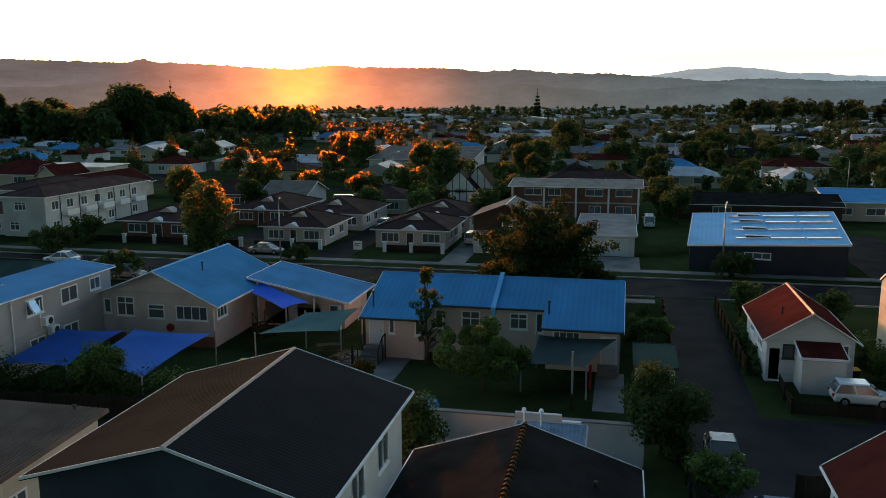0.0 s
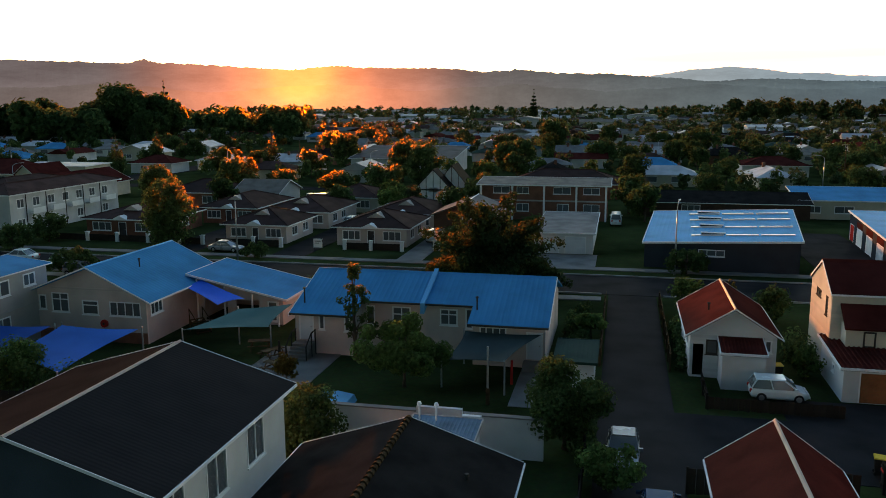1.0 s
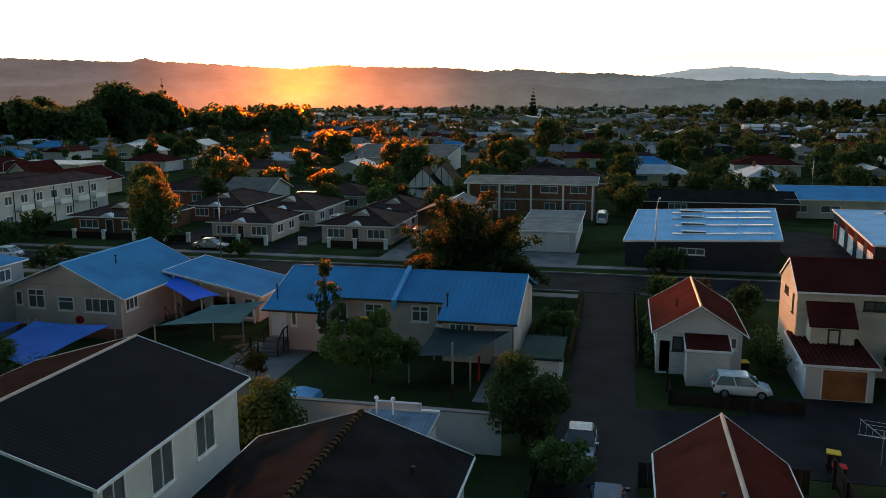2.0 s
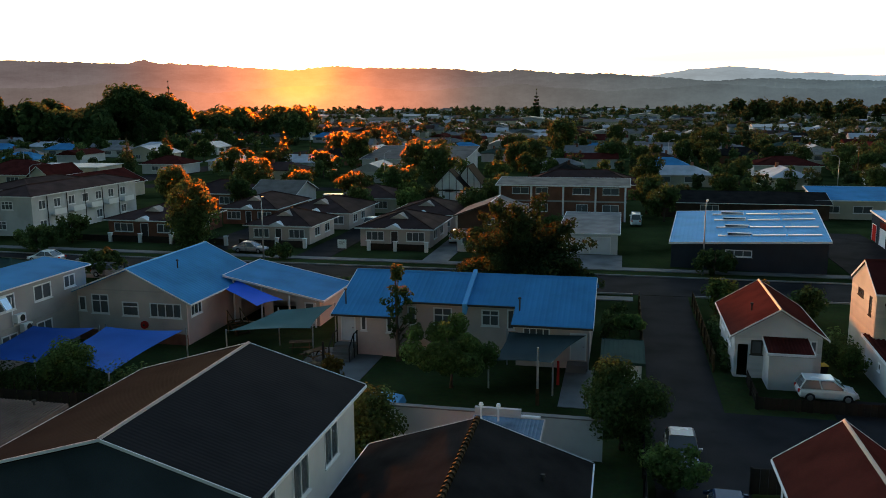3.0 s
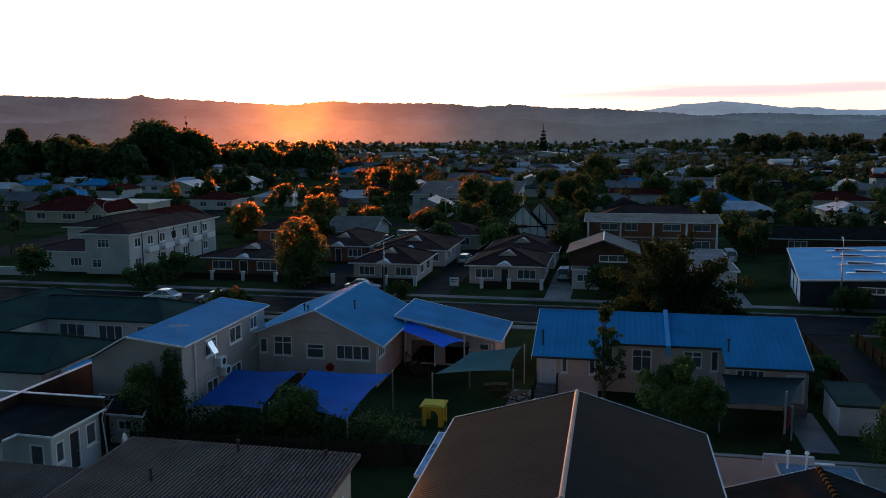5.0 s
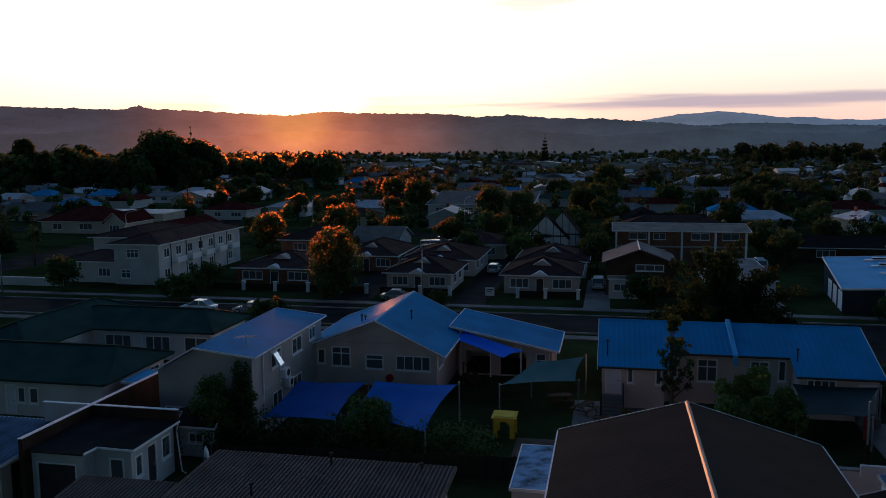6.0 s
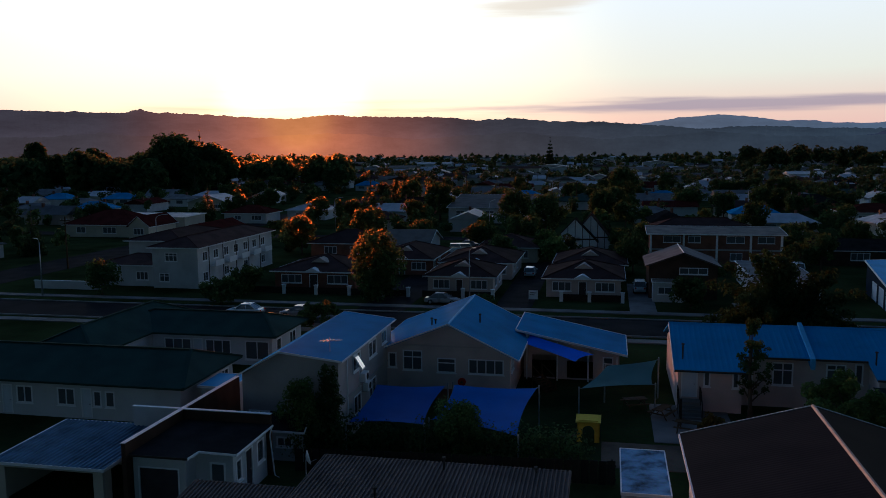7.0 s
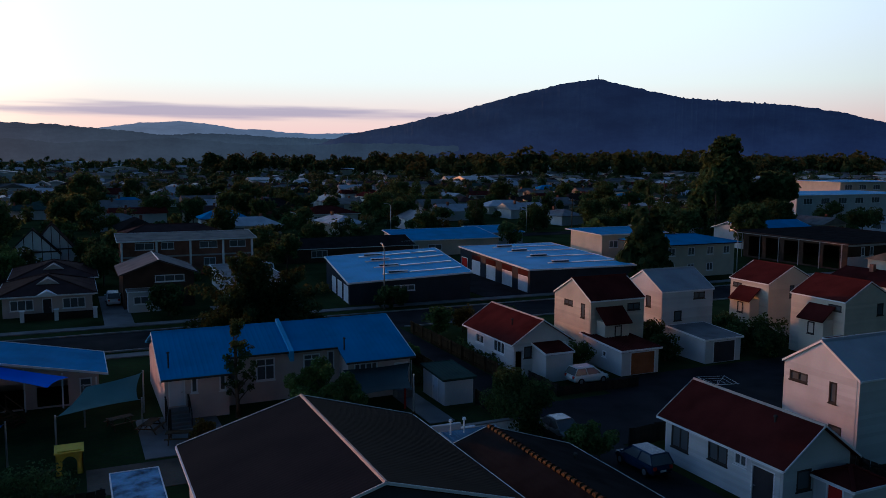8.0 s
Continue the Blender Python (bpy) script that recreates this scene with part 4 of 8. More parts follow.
# per azimuth, the emission colours that imitate haze and sunset light
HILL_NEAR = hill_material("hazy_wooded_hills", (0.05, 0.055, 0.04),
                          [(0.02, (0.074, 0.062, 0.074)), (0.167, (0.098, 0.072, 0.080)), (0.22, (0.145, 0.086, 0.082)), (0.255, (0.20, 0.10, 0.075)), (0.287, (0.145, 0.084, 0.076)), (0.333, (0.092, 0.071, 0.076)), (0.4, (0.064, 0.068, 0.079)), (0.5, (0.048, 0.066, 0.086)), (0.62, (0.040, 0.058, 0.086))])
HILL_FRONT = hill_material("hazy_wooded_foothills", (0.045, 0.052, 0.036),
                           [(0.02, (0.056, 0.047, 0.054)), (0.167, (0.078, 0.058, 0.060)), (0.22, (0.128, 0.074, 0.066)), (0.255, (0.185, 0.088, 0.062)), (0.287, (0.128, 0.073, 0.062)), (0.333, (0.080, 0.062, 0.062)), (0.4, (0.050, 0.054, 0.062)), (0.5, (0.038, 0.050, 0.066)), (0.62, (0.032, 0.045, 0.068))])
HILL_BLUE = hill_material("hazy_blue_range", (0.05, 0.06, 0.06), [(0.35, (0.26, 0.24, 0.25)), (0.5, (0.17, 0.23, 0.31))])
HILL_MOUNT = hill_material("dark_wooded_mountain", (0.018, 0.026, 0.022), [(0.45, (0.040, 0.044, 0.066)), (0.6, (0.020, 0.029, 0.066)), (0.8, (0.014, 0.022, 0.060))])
hills("backdrop_blue_range", HILL_BLUE, blue_crest, 4100, 4700, -6, 26, "pale blue far range with evening haze painted on", 0.6, 200)
hills("backdrop_hills", HILL_NEAR, main_crest, 2300, 3900, -58, 30, "low wooded hills with warm evening haze painted on", 1.0, 800)
hills("backdrop_foothills", HILL_FRONT, front_crest, 2050, 2260, -58, 30, "darker wooded foothills with haze painted on", 0.35, 700)
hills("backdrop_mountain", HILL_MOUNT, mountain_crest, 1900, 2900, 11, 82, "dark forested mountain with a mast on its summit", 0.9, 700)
mast_p = Vector((math.sin(radians(35.1)) * 2880, math.cos(radians(35.1)) * 2880, math.tan(radians(5.22)) * 2880 + 8))
part("mast", Mesher().tube([mast_p, mast_p + Vector((0, 0, 26))], [2.0, 0.8], 6), STEEL, None)
tagged(bpy.data.objects["mast"], "thin steel mast on the mountain summit", "mast")


# ---- trees ----
def leaf_cloud(mb, centres, n, size, rng, flat=1.0):
    """Small folded leaf sprays scattered through round clumps (centre, radius)."""
    tot = sum(r * r for _, r in centres)
    for c, r in centres:
        k = max(4, int(n * r * r / tot))
        for _ in range(k):
            d = Vector((rng.gauss(0, 1), rng.gauss(0, 1), rng.gauss(0, 1) * flat))
            if d.length < 1e-3:
                continue
            d.normalize()
            p = Vector(c) + Vector((d.x, d.y, d.z)) * r * (rng.random() ** 0.35) * Vector((1, 1, flat)).length / 1.73
            nrm = (d + Vector((rng.uniform(-0.7, 0.7), rng.uniform(-0.7, 0.7), rng.uniform(-0.4, 0.8)))).normalized()
            a = nrm.orthogonal().normalized()
            b = nrm.cross(a)
            ang = rng.uniform(0, 6.28)
            a, b = a * math.cos(ang) + b * math.sin(ang), b * math.cos(ang) - a * math.sin(ang)
            s = size * rng.uniform(0.6, 1.3)
            n0 = len(mb.v)
            mb.v.extend([tuple(p - a * s * 0.5), tuple(p + b * s * 0.42 + nrm * s * 0.1), tuple(p + a * s * 0.6), tuple(p - b * s * 0.42 + nrm * s * 0.1)])
            mb.f.append((n0, n0 + 1, n0 + 2, n0 + 3))


def tree(name, x, y, h, r, shape, leaf, n, size, seed, label, group="", low=0.25, z=0.0):
    """A tapered trunk with limbs, and a crown of many small leaf sprays with gaps."""
    rng = random.Random(seed)
    root = thing(name, x, y, z, label, "tree", group)
    tr = Mesher()
    lean = (rng.uniform(-0.04, 0.04) * h, rng.uniform(-0.04, 0.04) * h)
    top = 0.92 if shape in ("cone", "sparse") else 0.7
    pts = [(lean[0] * t, lean[1] * t, h * top * t) for t in (0, 0.12, 0.35, 0.65, 1.0)]
    base = max(0.06, h * 0.022)
    tr.tube(pts, [base * 1.5, base, base * 0.8, base * 0.5, base * 0.2], 8)
    centres = []
    if shape == "cone":
        layers = 9
        for i in range(layers):
            t = i / (layers - 1)
            zz = h * (low + (0.97 - low) * t)
            rr = r * (1 - t) ** 0.8 + 0.1
            k = max(1, int(7 * (1 - t)) + 1)
            for j in range(k):
                a = 6.283 * j / k + rng.uniform(-0.4, 0.4)
                d = rr * rng.uniform(0.45, 0.75) if k > 1 else 0
                centres.append(((math.cos(a) * d + lean[0] * t, math.sin(a) * d + lean[1] * t, zz + rng.uniform(-0.3, 0.3)), max(0.25, rr * 0.42)))
    elif shape == "column":
        for i in range(14):
            t = i / 13
            rr = r * (0.55 + 0.45 * math.sin(math.pi * min(1, t * 0.9 + 0.12)))
            for j in range(4):
                a = rng.uniform(0, 6.283)
                d = rr * rng.uniform(0.3, 0.62)
                centres.append(((math.cos(a) * d, math.sin(a) * d, h * (low + (0.95 - low) * t)), rr * rng.uniform(0.35, 0.5)))
    elif shape == "sparse":
        for i in range(60):
            t = rng.uniform(low, 1.0)
            a = rng.uniform(0, 6.283)
            d = r * (1.08 - t) ** 0.8 * rng.uniform(0.1, 1.0)
            centres.append(((math.cos(a) * d, math.sin(a) * d, h * t), r * rng.uniform(0.08, 0.17)))
    elif shape == "feathery":
        # long limbs that rise outwards and end in separate sprays
        for i in range(46):
            a = rng.uniform(0, 6.283)
            el = rng.uniform(0.0, 1.25)
            reach = rng.uniform(0.75, 1.08)
            for q in (0.35, 0.55, 0.75, 0.92, 1.0):
                rr, zz = r * reach * q * math.cos(el), h * (0.10 + 0.88 * reach * q * math.sin(el))
                centres.append(((math.cos(a) * rr, math.sin(a) * rr, min(h, zz + 0.12 * h * q * (1 - q) * 4)), r * (0.23 - 0.16 * q)))
        for i in range(26):
            a, d = rng.uniform(0, 6.283), r * rng.uniform(0.2, 0.85)
            centres.append(((math.cos(a) * d, math.sin(a) * d, h * rng.uniform(0.06, 0.3)), r * 0.17))
    else:
        cz, rz = h * (1 + low) / 2, h * (1 - low) / 2
        for i in range(34):
            d = Vector((rng.gauss(0, 1), rng.gauss(0, 1), rng.gauss(0, 0.9))).normalized()
            f = rng.uniform(0.35, 0.8)
            if shape == "spread":
                dz = abs(d.z) ** 0.8 * (1 if d.z > -0.2 else -0.6)
                c = (d.x * r * f * 1.05, d.y * r * f * 1.05, cz + dz * rz * 0.65 * rng.uniform(0.5, 1))
            else:
                c = (d.x * r * f, d.y * r * f, cz + d.z * rz * f)
            centres.append((c, min(r, rz) * rng.uniform(0.22, 0.44)))
    for c, _ in centres[:: max(1, len(centres) // 9)]:
        s = (lean[0] * 0.4, lean[1] * 0.4, min(c[2] * 0.6, h * 0.45))
        mid = (c[0] * 0.5, c[1] * 0.5, (c[2] + s[2]) / 2 + h * 0.02)
        if shape == "sparse":
            part("branch", Mesher().tube([s, mid, c], [base * 0.5, base * 0.3, base * 0.1], 5), BARK, root)
        else:
            tr.tube([s, mid, c], [base * 0.5, base * 0.3, base * 0.1], 5)
    part("trunk", tr, BARK, root, smooth=True)
    cr = Mesher()
    leaf_cloud(cr, centres, n, size, rng)
    part("crown", cr, leaf, root)
    return root


def hedge(name, x0, x1, y0, y1, h, leaf, n, size, seed, label):
    """A run of bushes: woody stems and a clump of leaf sprays for each stretch."""
    rng = random.Random(seed)
    along_x = x1 - x0 >= y1 - y0
    L = max(x1 - x0, y1 - y0)
    root = thing(name, (x0 + x1) / 2, (y0 + y1) / 2, 0, label, "hedge")
    runs = max(2, int(L / 2.6))
    k = max(3, int(L / 0.8 / runs) + 1)
    for r in range(runs):
        mb, cs, stems = Mesher(), [], Mesher()
        for i in range(k):
            t = (r + (i + 0.5) / k) / runs - 0.5
            u = rng.uniform(-0.25, 0.25)
            x, y = ((x1 - x0) * t, (y1 - y0) * u) if along_x else ((x1 - x0) * u, (y1 - y0) * t)
            for zz in (0.3, 0.75):
                cs.append(((x + rng.uniform(-0.2, 0.2), y + rng.uniform(-0.2, 0.2), h * zz * rng.uniform(0.75, 1.2)), min(x1 - x0, y1 - y0, h) * rng.uniform(0.36, 0.62)))
            stems.tube([(x, y, 0), (x + rng.uniform(-0.15, 0.15), y, h * 0.7)], [0.05, 0.02], 5)
        leaf_cloud(mb, cs, max(60, n // runs), size, rng)
        mb.v = [(a, b, max(0.0, c)) for a, b, c in mb.v]
        part("stem", stems, BARK, root)
        part("foliage", mb, leaf, root)
    return root


# ---- the near houses ----
def w(side, a, b, z0, z1, panes=2, rows=1, **k):
    return (side, a, b, z0, z1, "win", dict(panes=panes, rows=rows, **k))


near_house = gable_house("house", -5.35, 5.35, 24.8, 35.45, 6.45, 8.0, "y", WALL_WHITE, ROOF_DARK,
            [w("e", 31.6, 33.2, 4.05, 5.85, 2, bar=0.06, curtain=True), w("e", 28.2, 29.8, 4.05, 5.85, 2, bar=0.06, curtain=True), w("e", 25.2, 26.6, 4.05, 5.85, 2, bar=0.06, curtain=True),
             w("s", -3.2, -1.6, 3.9, 5.2), w("s", 1.6, 3.2, 3.9, 5.2), w("w", 28, 29.6, 3.9, 5.3), w("w", 32, 33.6, 3.9, 5.3)],
            "two-storey white house with a dark charcoal metal gable roof", rib=0.0, cap=RIDGE, barge=TRIM)
part("gable_cladding", Mesher().prism([(-5.35, -5.345, 0), (5.35, -5.345, 0), (5.35, -5.345, 6.4), (0, -5.345, 7.8), (-5.35, -5.345, 6.4)], (0, 0.016, 0)), WALL_SLATE, near_house, "dark slate cladding on the gable end")
tile_house = gable_house("house", 5.9, 15.9, 20.0, 36.75, 2.95, 4.6, "y", WALL_WHITE, ROOF_TILE,
                         [w("n", 8, 9.6, 1.0, 2.2), w("e", 33, 34.6, 1.0, 2.2)], "low house with a dark concrete tile roof and ochre ridge tiles", cap=ROOF_TILE, barge=TRIM, over=0.4)
for k in range(42):
    y = -8.7 + k * 0.416
    part("ridge_tile", Mesher().tube([(0, y, 4.62), (0, y + 0.36, 4.60)], [0.17, 0.13], 8), OCHRE, tile_house)
# brown corrugated roofed house
flat_house("house", -23.4, -11.3, 29.4, 36.4, 3.42, 3.7, WALL_CREAM, ROOF_BROWN, [w("e", 33.5, 35.2, 1.2, 2.2, 3), w("e", 29, 31, 1.2, 2.2, 3)],
           "cream house under a brown corrugated steel roof", rib=0.21, over=0.4, rib_h=0.08, fascia=ROOF_BROWN)
flat_house("house", -29.0, -23.9, 26.0, 32.8, 2.6, 3.4, WALL_CREAM, ROOF_BROWN, [w("n", -28, -26, 1.0, 2.2)], "lower cream wing under a brown corrugated roof", rib=0.21, over=0.3, rib_h=0.08, fascia=ROOF_BROWN)
flat_house("carport", -43.2, -36.4, 35.8, 42.2, 2.45, 2.6, WALL_CREAM, ROOF_STEEL, [("s", -42.6, -37.0, 0.0, 2.1, "open", {}), ("e", 36.6, 41.6, 0.0, 2.1, "open", {})],
           "open carport with a weathered blue-grey corrugated roof", "carport", rib=0.3, over=0.25, rib_h=0.06)
def notched_house():
    """A small house with a flat roof whose near side steps back at one corner."""
    cx, cy = -32.4, 40.2
    root = thing("house", cx, cy, 0, "small grey house with a flat dark roof and garage", "house")
    ops_a = [("s", -34.6 - cx, -32.2 - cx, 0.0, 2.4, "garage", dict(mat=DOOR_DARK, ribs=5))]
    ops_b = [w("s", -30.9 - cx, -29.95 - cx, 1.2, 2.5, 1), w("e", 37.95 - cy, 38.7 - cy, 1.2, 2.5, 1), ("e", 39.2 - cy, 40.1 - cy, 0.3, 2.6, "door", dict(mat=DOOR_DARK)), w("e", 40.7 - cy, 41.7 - cy, 1.2, 2.6, 1)]
    yn = 42.1 - cy
    for (a, b, y), ops in (((-34.94 - cx, -31.75 - cx, 36.5 - cy), ops_a), ((-31.75 - cx, -29.5 - cx, 37.6 - cy), ops_b)):
        walls(root, a, b, y, yn, 3.05, WALL_GREY, ops)
        fit_openings(root, ops, a, b, y, yn)
    rim = [(-34.94 - cx, 36.15 - cy), (-31.45 - cx, 36.15 - cy), (-31.35 - cx, 37.25 - cy), (-29.05 - cx, 37.15 - cy), (-29.05 - cx, yn), (-34.94 - cx, yn)]
    part("roof", Mesher().prism([(x, y, 3.08) for x, y in rim], (0, 0, 0.16)), ROOF_FLAT, root)
    for k in range(4):
        a, b = rim[k], rim[k + 1]
        part("gutter", Mesher().beam((a[0], a[1], 3.17), (b[0], b[1], 3.17), 0.09, 0.13), TRIM if 0 < k < 4 else TRIM_DARK, root)
    part("downpipe", Mesher().tube([(-29.05 - cx, 41.9 - cy, 3.1), (-29.2 - cx, 41.95 - cy, 2.6), (-28.95 - cx, 41.95 - cy, 0.12), (-28.6 - cx, 41.8 - cy, 0.04)], 0.045, 7), TRIM, root)


notched_house()
pw = thing("party_wall", -35.1, 43.0, 0, "dark brown boarded party wall with a white capping", "wall")
part("wall", Mesher().prism([(-0.13, -7.1, 0), (-0.13, 7.0, 0), (-0.13, 7.0, 3.74), (-0.13, -7.1, 3.9)], (0.26, 0, 0)), WALL_DARKBROWN, pw)
part("capping", Mesher().beam((0, -7.15, 3.93), (0, 7.05, 3.77), 0.28, 0.035), TRIM, pw)
bw = thing("party_wall", -32.1, 42.22, 0, "dark boarded end wall with a thin white capping behind the flat roof", "wall")
part("wall", Mesher().box(-2.86, 2.9, -0.1, 0.1, 0, 3.84), WALL_DARKBROWN, bw)
part("capping", Mesher().box(-2.86, 2.95, -0.13, 0.13, 3.845, 3.89), TRIM, bw)
bw = thing("garden_wall", -36.8, 42.22, 0, "grey garden wall with a thin white capping", "wall")
part("wall", Mesher().box(-1.6, 1.56, -0.1, 0.1, 0, 3.84), WALL_GREY, bw)
part("capping", Mesher().box(-1.65, 1.56, -0.13, 0.13, 3.845, 3.89), TRIM, bw)
# green-roofed motel court
hip_house("motel_wing", -72.0, -39.5, 49.7, 58.1, 2.9, 4.5, WALL_WHITE, ROOF_GREEN,
          [("s", -47.55, -46.75, 0.1, 2.3, "door", {}), w("s", -46.6, -45.9, 0.95, 2.2, 1), w("s", -45.6, -44.8, 0.95, 2.2, 1), w("s", -49.6, -48.1, 0.95, 2.3), w("s", -53.1, -51.7, 0.95, 2.3), ("s", -54.3, -53.5, 0.1, 2.3, "door", {}), w("s", -55.3, -54.6, 0.95, 2.2, 1), w("s", -56.4, -55.7, 0.95, 2.2, 1), w("e", 56.0, 57.4, 0.6, 2.3)],
          "long white motel wing under a dark green hipped roof", "motel", 0.6, fascia=ROOF_GREEN, end_run=1.9)
hip_house("motel_wing", -57.0, -39.5, 66.2, 73.4, 2.9, 4.25, WALL_WHITE, ROOF_GREEN,
          [w("s", -50.4, -47.6, 0.3, 2.3, 3), ("s", -47.4, -46.5, 0.1, 2.3, "door", {}), w("s", -46.2, -43.6, 0.3, 2.3, 3), w("s", -42.2, -39.8, 0.5, 2.3, 2), w("e", 67.2, 68.4, 0.4, 2.3, 1), w("e", 70.4, 72, 0.9, 2.3)],
          "far white motel wing under a dark green hipped roof", "motel", 0.6, fascia=ROOF_GREEN, end_run=3.0)
hip_house("motel_wing", -58.0, -51.6, 57.0, 75.0, 2.91, 4.6, WALL_WHITE, ROOF_GREEN, [w("e", 60, 62, 0.9, 2.3)], "link between two motel wings under a green roof", "motel", 0.4, fascia=ROOF_GREEN)
flat_house("porch", -38.75, -36.4, 51.4, 54.4, 2.5, 2.55, WALL_WHITE, ROOF_WHITE, [("s", -38.4, -36.8, 0, 2.1, "open", {})], "white flat-roofed porch joined to the motel", "porch", over=0.2)

# two-storey white block beside the kindergarten
def white_block():
    cx, cy = -30.4, 53.6
    root = thing("rendered_block", cx, cy, 0, "tall pale rendered block under a pale blue steel roof", "house")
    x0, x1, y0, y1, rx = -33.3 - cx, -26.5 - cx, 47.0 - cy, 60.2 - cy, -30.5 - cx
    low = [w("e", 50.2 - cy, 51.9 - cy, 1.2, 2.6, 2), w("e", 53.9 - cy, 55.7 - cy, 1.3, 2.7, 2), w("s", -32.9 - cx, -31.4 - cx, 1.7, 2.4, 2)]
    up = [w("e", 50.1 - cy, 51.9 - cy, 4.33, 5.6, 2), w("e", 53.9 - cy, 55.9 - cy, 4.33, 5.6, 2), w("e", 57.4 - cy, 58.8 - cy, 4.6, 5.65, 2)]
    walls(root, x0, x1, y0, y1, 4.25, WALL_PALE, low)
    walls(root, rx, x1, y0, y1, 5.98, WALL_PALE, up, base=4.25)
    fit_openings(root, low + up, x0, x1, y0, y1)
    for yy in (y0, y1 - 0.18):
        part("gable_wall", Mesher().prism([(x0, yy, 4.25), (rx, yy, 4.25), (rx, yy, 6.4), (x0, yy, 4.83)], (0, 0.18, 0)).prism([(rx, yy, 5.98), (x1, yy, 5.98), (rx, yy, 6.4)], (0, 0.18, 0)), WALL_PALE, root)
    part("wall", Mesher().box(x0, x0 + 0.18, y0 + 0.18, y1 - 0.18, 4.25, 4.83), WALL_PALE, root)
    e = 0.3
    roof_plane(root, (x1 + e, y0 - e, 6.08), (x1 + e, y1 + e, 6.08), (rx, y1 + e, 6.56), (rx, y0 - e, 6.56), ROOF_BLUE, 0.10, 0.0)
    roof_plane(root, (x0 - e, y1 + e, 4.82), (x0 - e, y0 - e, 4.82), (rx, y0 - e, 6.56), (rx, y1 + e, 6.56), ROOF_BLUE, 0.10, 0.0)
    part("gutter", Mesher().box(x1 + e, x1 + e + 0.1, y0 - e, y1 + e, 5.97, 6.05), TRIM, root)
    for yy in (y0 - e - 0.04, y1 + e):
        part("barge_board", Mesher().prism([(x0 - e, yy, 4.84), (rx, yy, 6.59), (rx, yy, 6.46), (x0 - e, yy, 4.72)], (0, 0.04, 0)), TRIM, root)
        part("barge_board", Mesher().prism([(rx, yy, 6.59), (x1 + e, yy, 6.11), (x1 + e, yy, 5.98), (rx, yy, 6.46)], (0, 0.04, 0)), TRIM, root)
    part("downpipe", Mesher().tube([(x1 + 0.08, 48.6 - cy, 0), (x1 + 0.08, 48.6 - cy, 5.9)], 0.05, 8), TRIM, root)
    part("ledge", Mesher().box(x1 + 0.004, x1 + 0.09, 47.4 - cy, 59.6 - cy, 2.95, 3.08), WALL_PALE, root)
    part("cable_trunking", Mesher().box(x1 + 0.004, x1 + 0.06, 51.45 - cy, 51.53 - cy, 3.1, 5.3), TRIM, root)
    sash = part("open_sash", Mesher().prism([(x1 + 0.04, 50.15 - cy, 5.5), (x1 + 0.04, 50.95 - cy, 5.5), (x1 + 0.62, 50.95 - cy, 4.55), (x1 + 0.62, 50.15 - cy, 4.55)], (0.03, 0, 0.02)), TRIM, root, "white window sash standing open")
    part("pane", Mesher().prism([(x1 + 0.12, 50.22 - cy, 5.42), (x1 + 0.12, 50.88 - cy, 5.42), (x1 + 0.61, 50.88 - cy, 4.62), (x1 + 0.61, 50.22 - cy, 4.62)], (0.04, 0, 0.03)), GLASS, sash)


white_block()
gable_house("garden_shed", -30.5, -28.1, 44.5, 46.5, 2.15, 2.8, "x", WALL_GREY, ROOF_DARK, [w("s", -29.9, -28.8, 0.9, 1.6, 2)], "small grey shed with a dark gable roof beside the block", "shed", over=0.15)

# kindergarten: gabled hall and its lower wing
hall = gable_house("kindergarten_hall", -27.3, -16.6, 58.9, 70.6, 3.98, 6.28, "y", WALL_BEIGE, ROOF_BLUE,
            [w("s", -26.4, -25.7, 2.45, 3.7, 1, bar=0.11), w("s", -25.2, -23.6, 2.3, 3.93, 2, 2, bar=0.1), w("s", -22.4, -20.9, 2.2, 3.4, 1, 2, bar=0.1), w("s", -19.9, -17.1, 2.2, 3.4, 4, bar=0.09), w("e", 59.5, 61.3, 2.2, 3.45, 3)],
            "beige stucco kindergarten hall with a blue gable roof", "kindergarten", over=0.75, rib=0.4, ridge_pos=-21.4, cap=ROOF_WHITE, over_end=0.7)
part("gable_board", Mesher().box(-3.2, 3.4, -5.9, -5.855, 4.28, 4.4), WALL_BEIGE, hall)
part("plinth", Mesher().box(-5.35, 5.35, -5.9, -5.855, 0, 0.9), WALL_BRICK, hall, "reddish painted base course")
flat_house("kindergarten_wing", -16.3, -8.2, 66.4, 72.8, 4.35, 2.45, WALL_BEIGE, ROOF_BLUE,
           [w("s", -9.6, -8.7, 0.3, 2.1, 1, 2), ("s", -12.6, -10.4, 0.1, 2.1, "open", {}), ("s", -15.6, -13.4, 0.1, 2.1, "open", {})],
           "lower kindergarten wing with a sloping blue steel roof", "kindergarten", over=0.65, rib=0.4, axis="x")


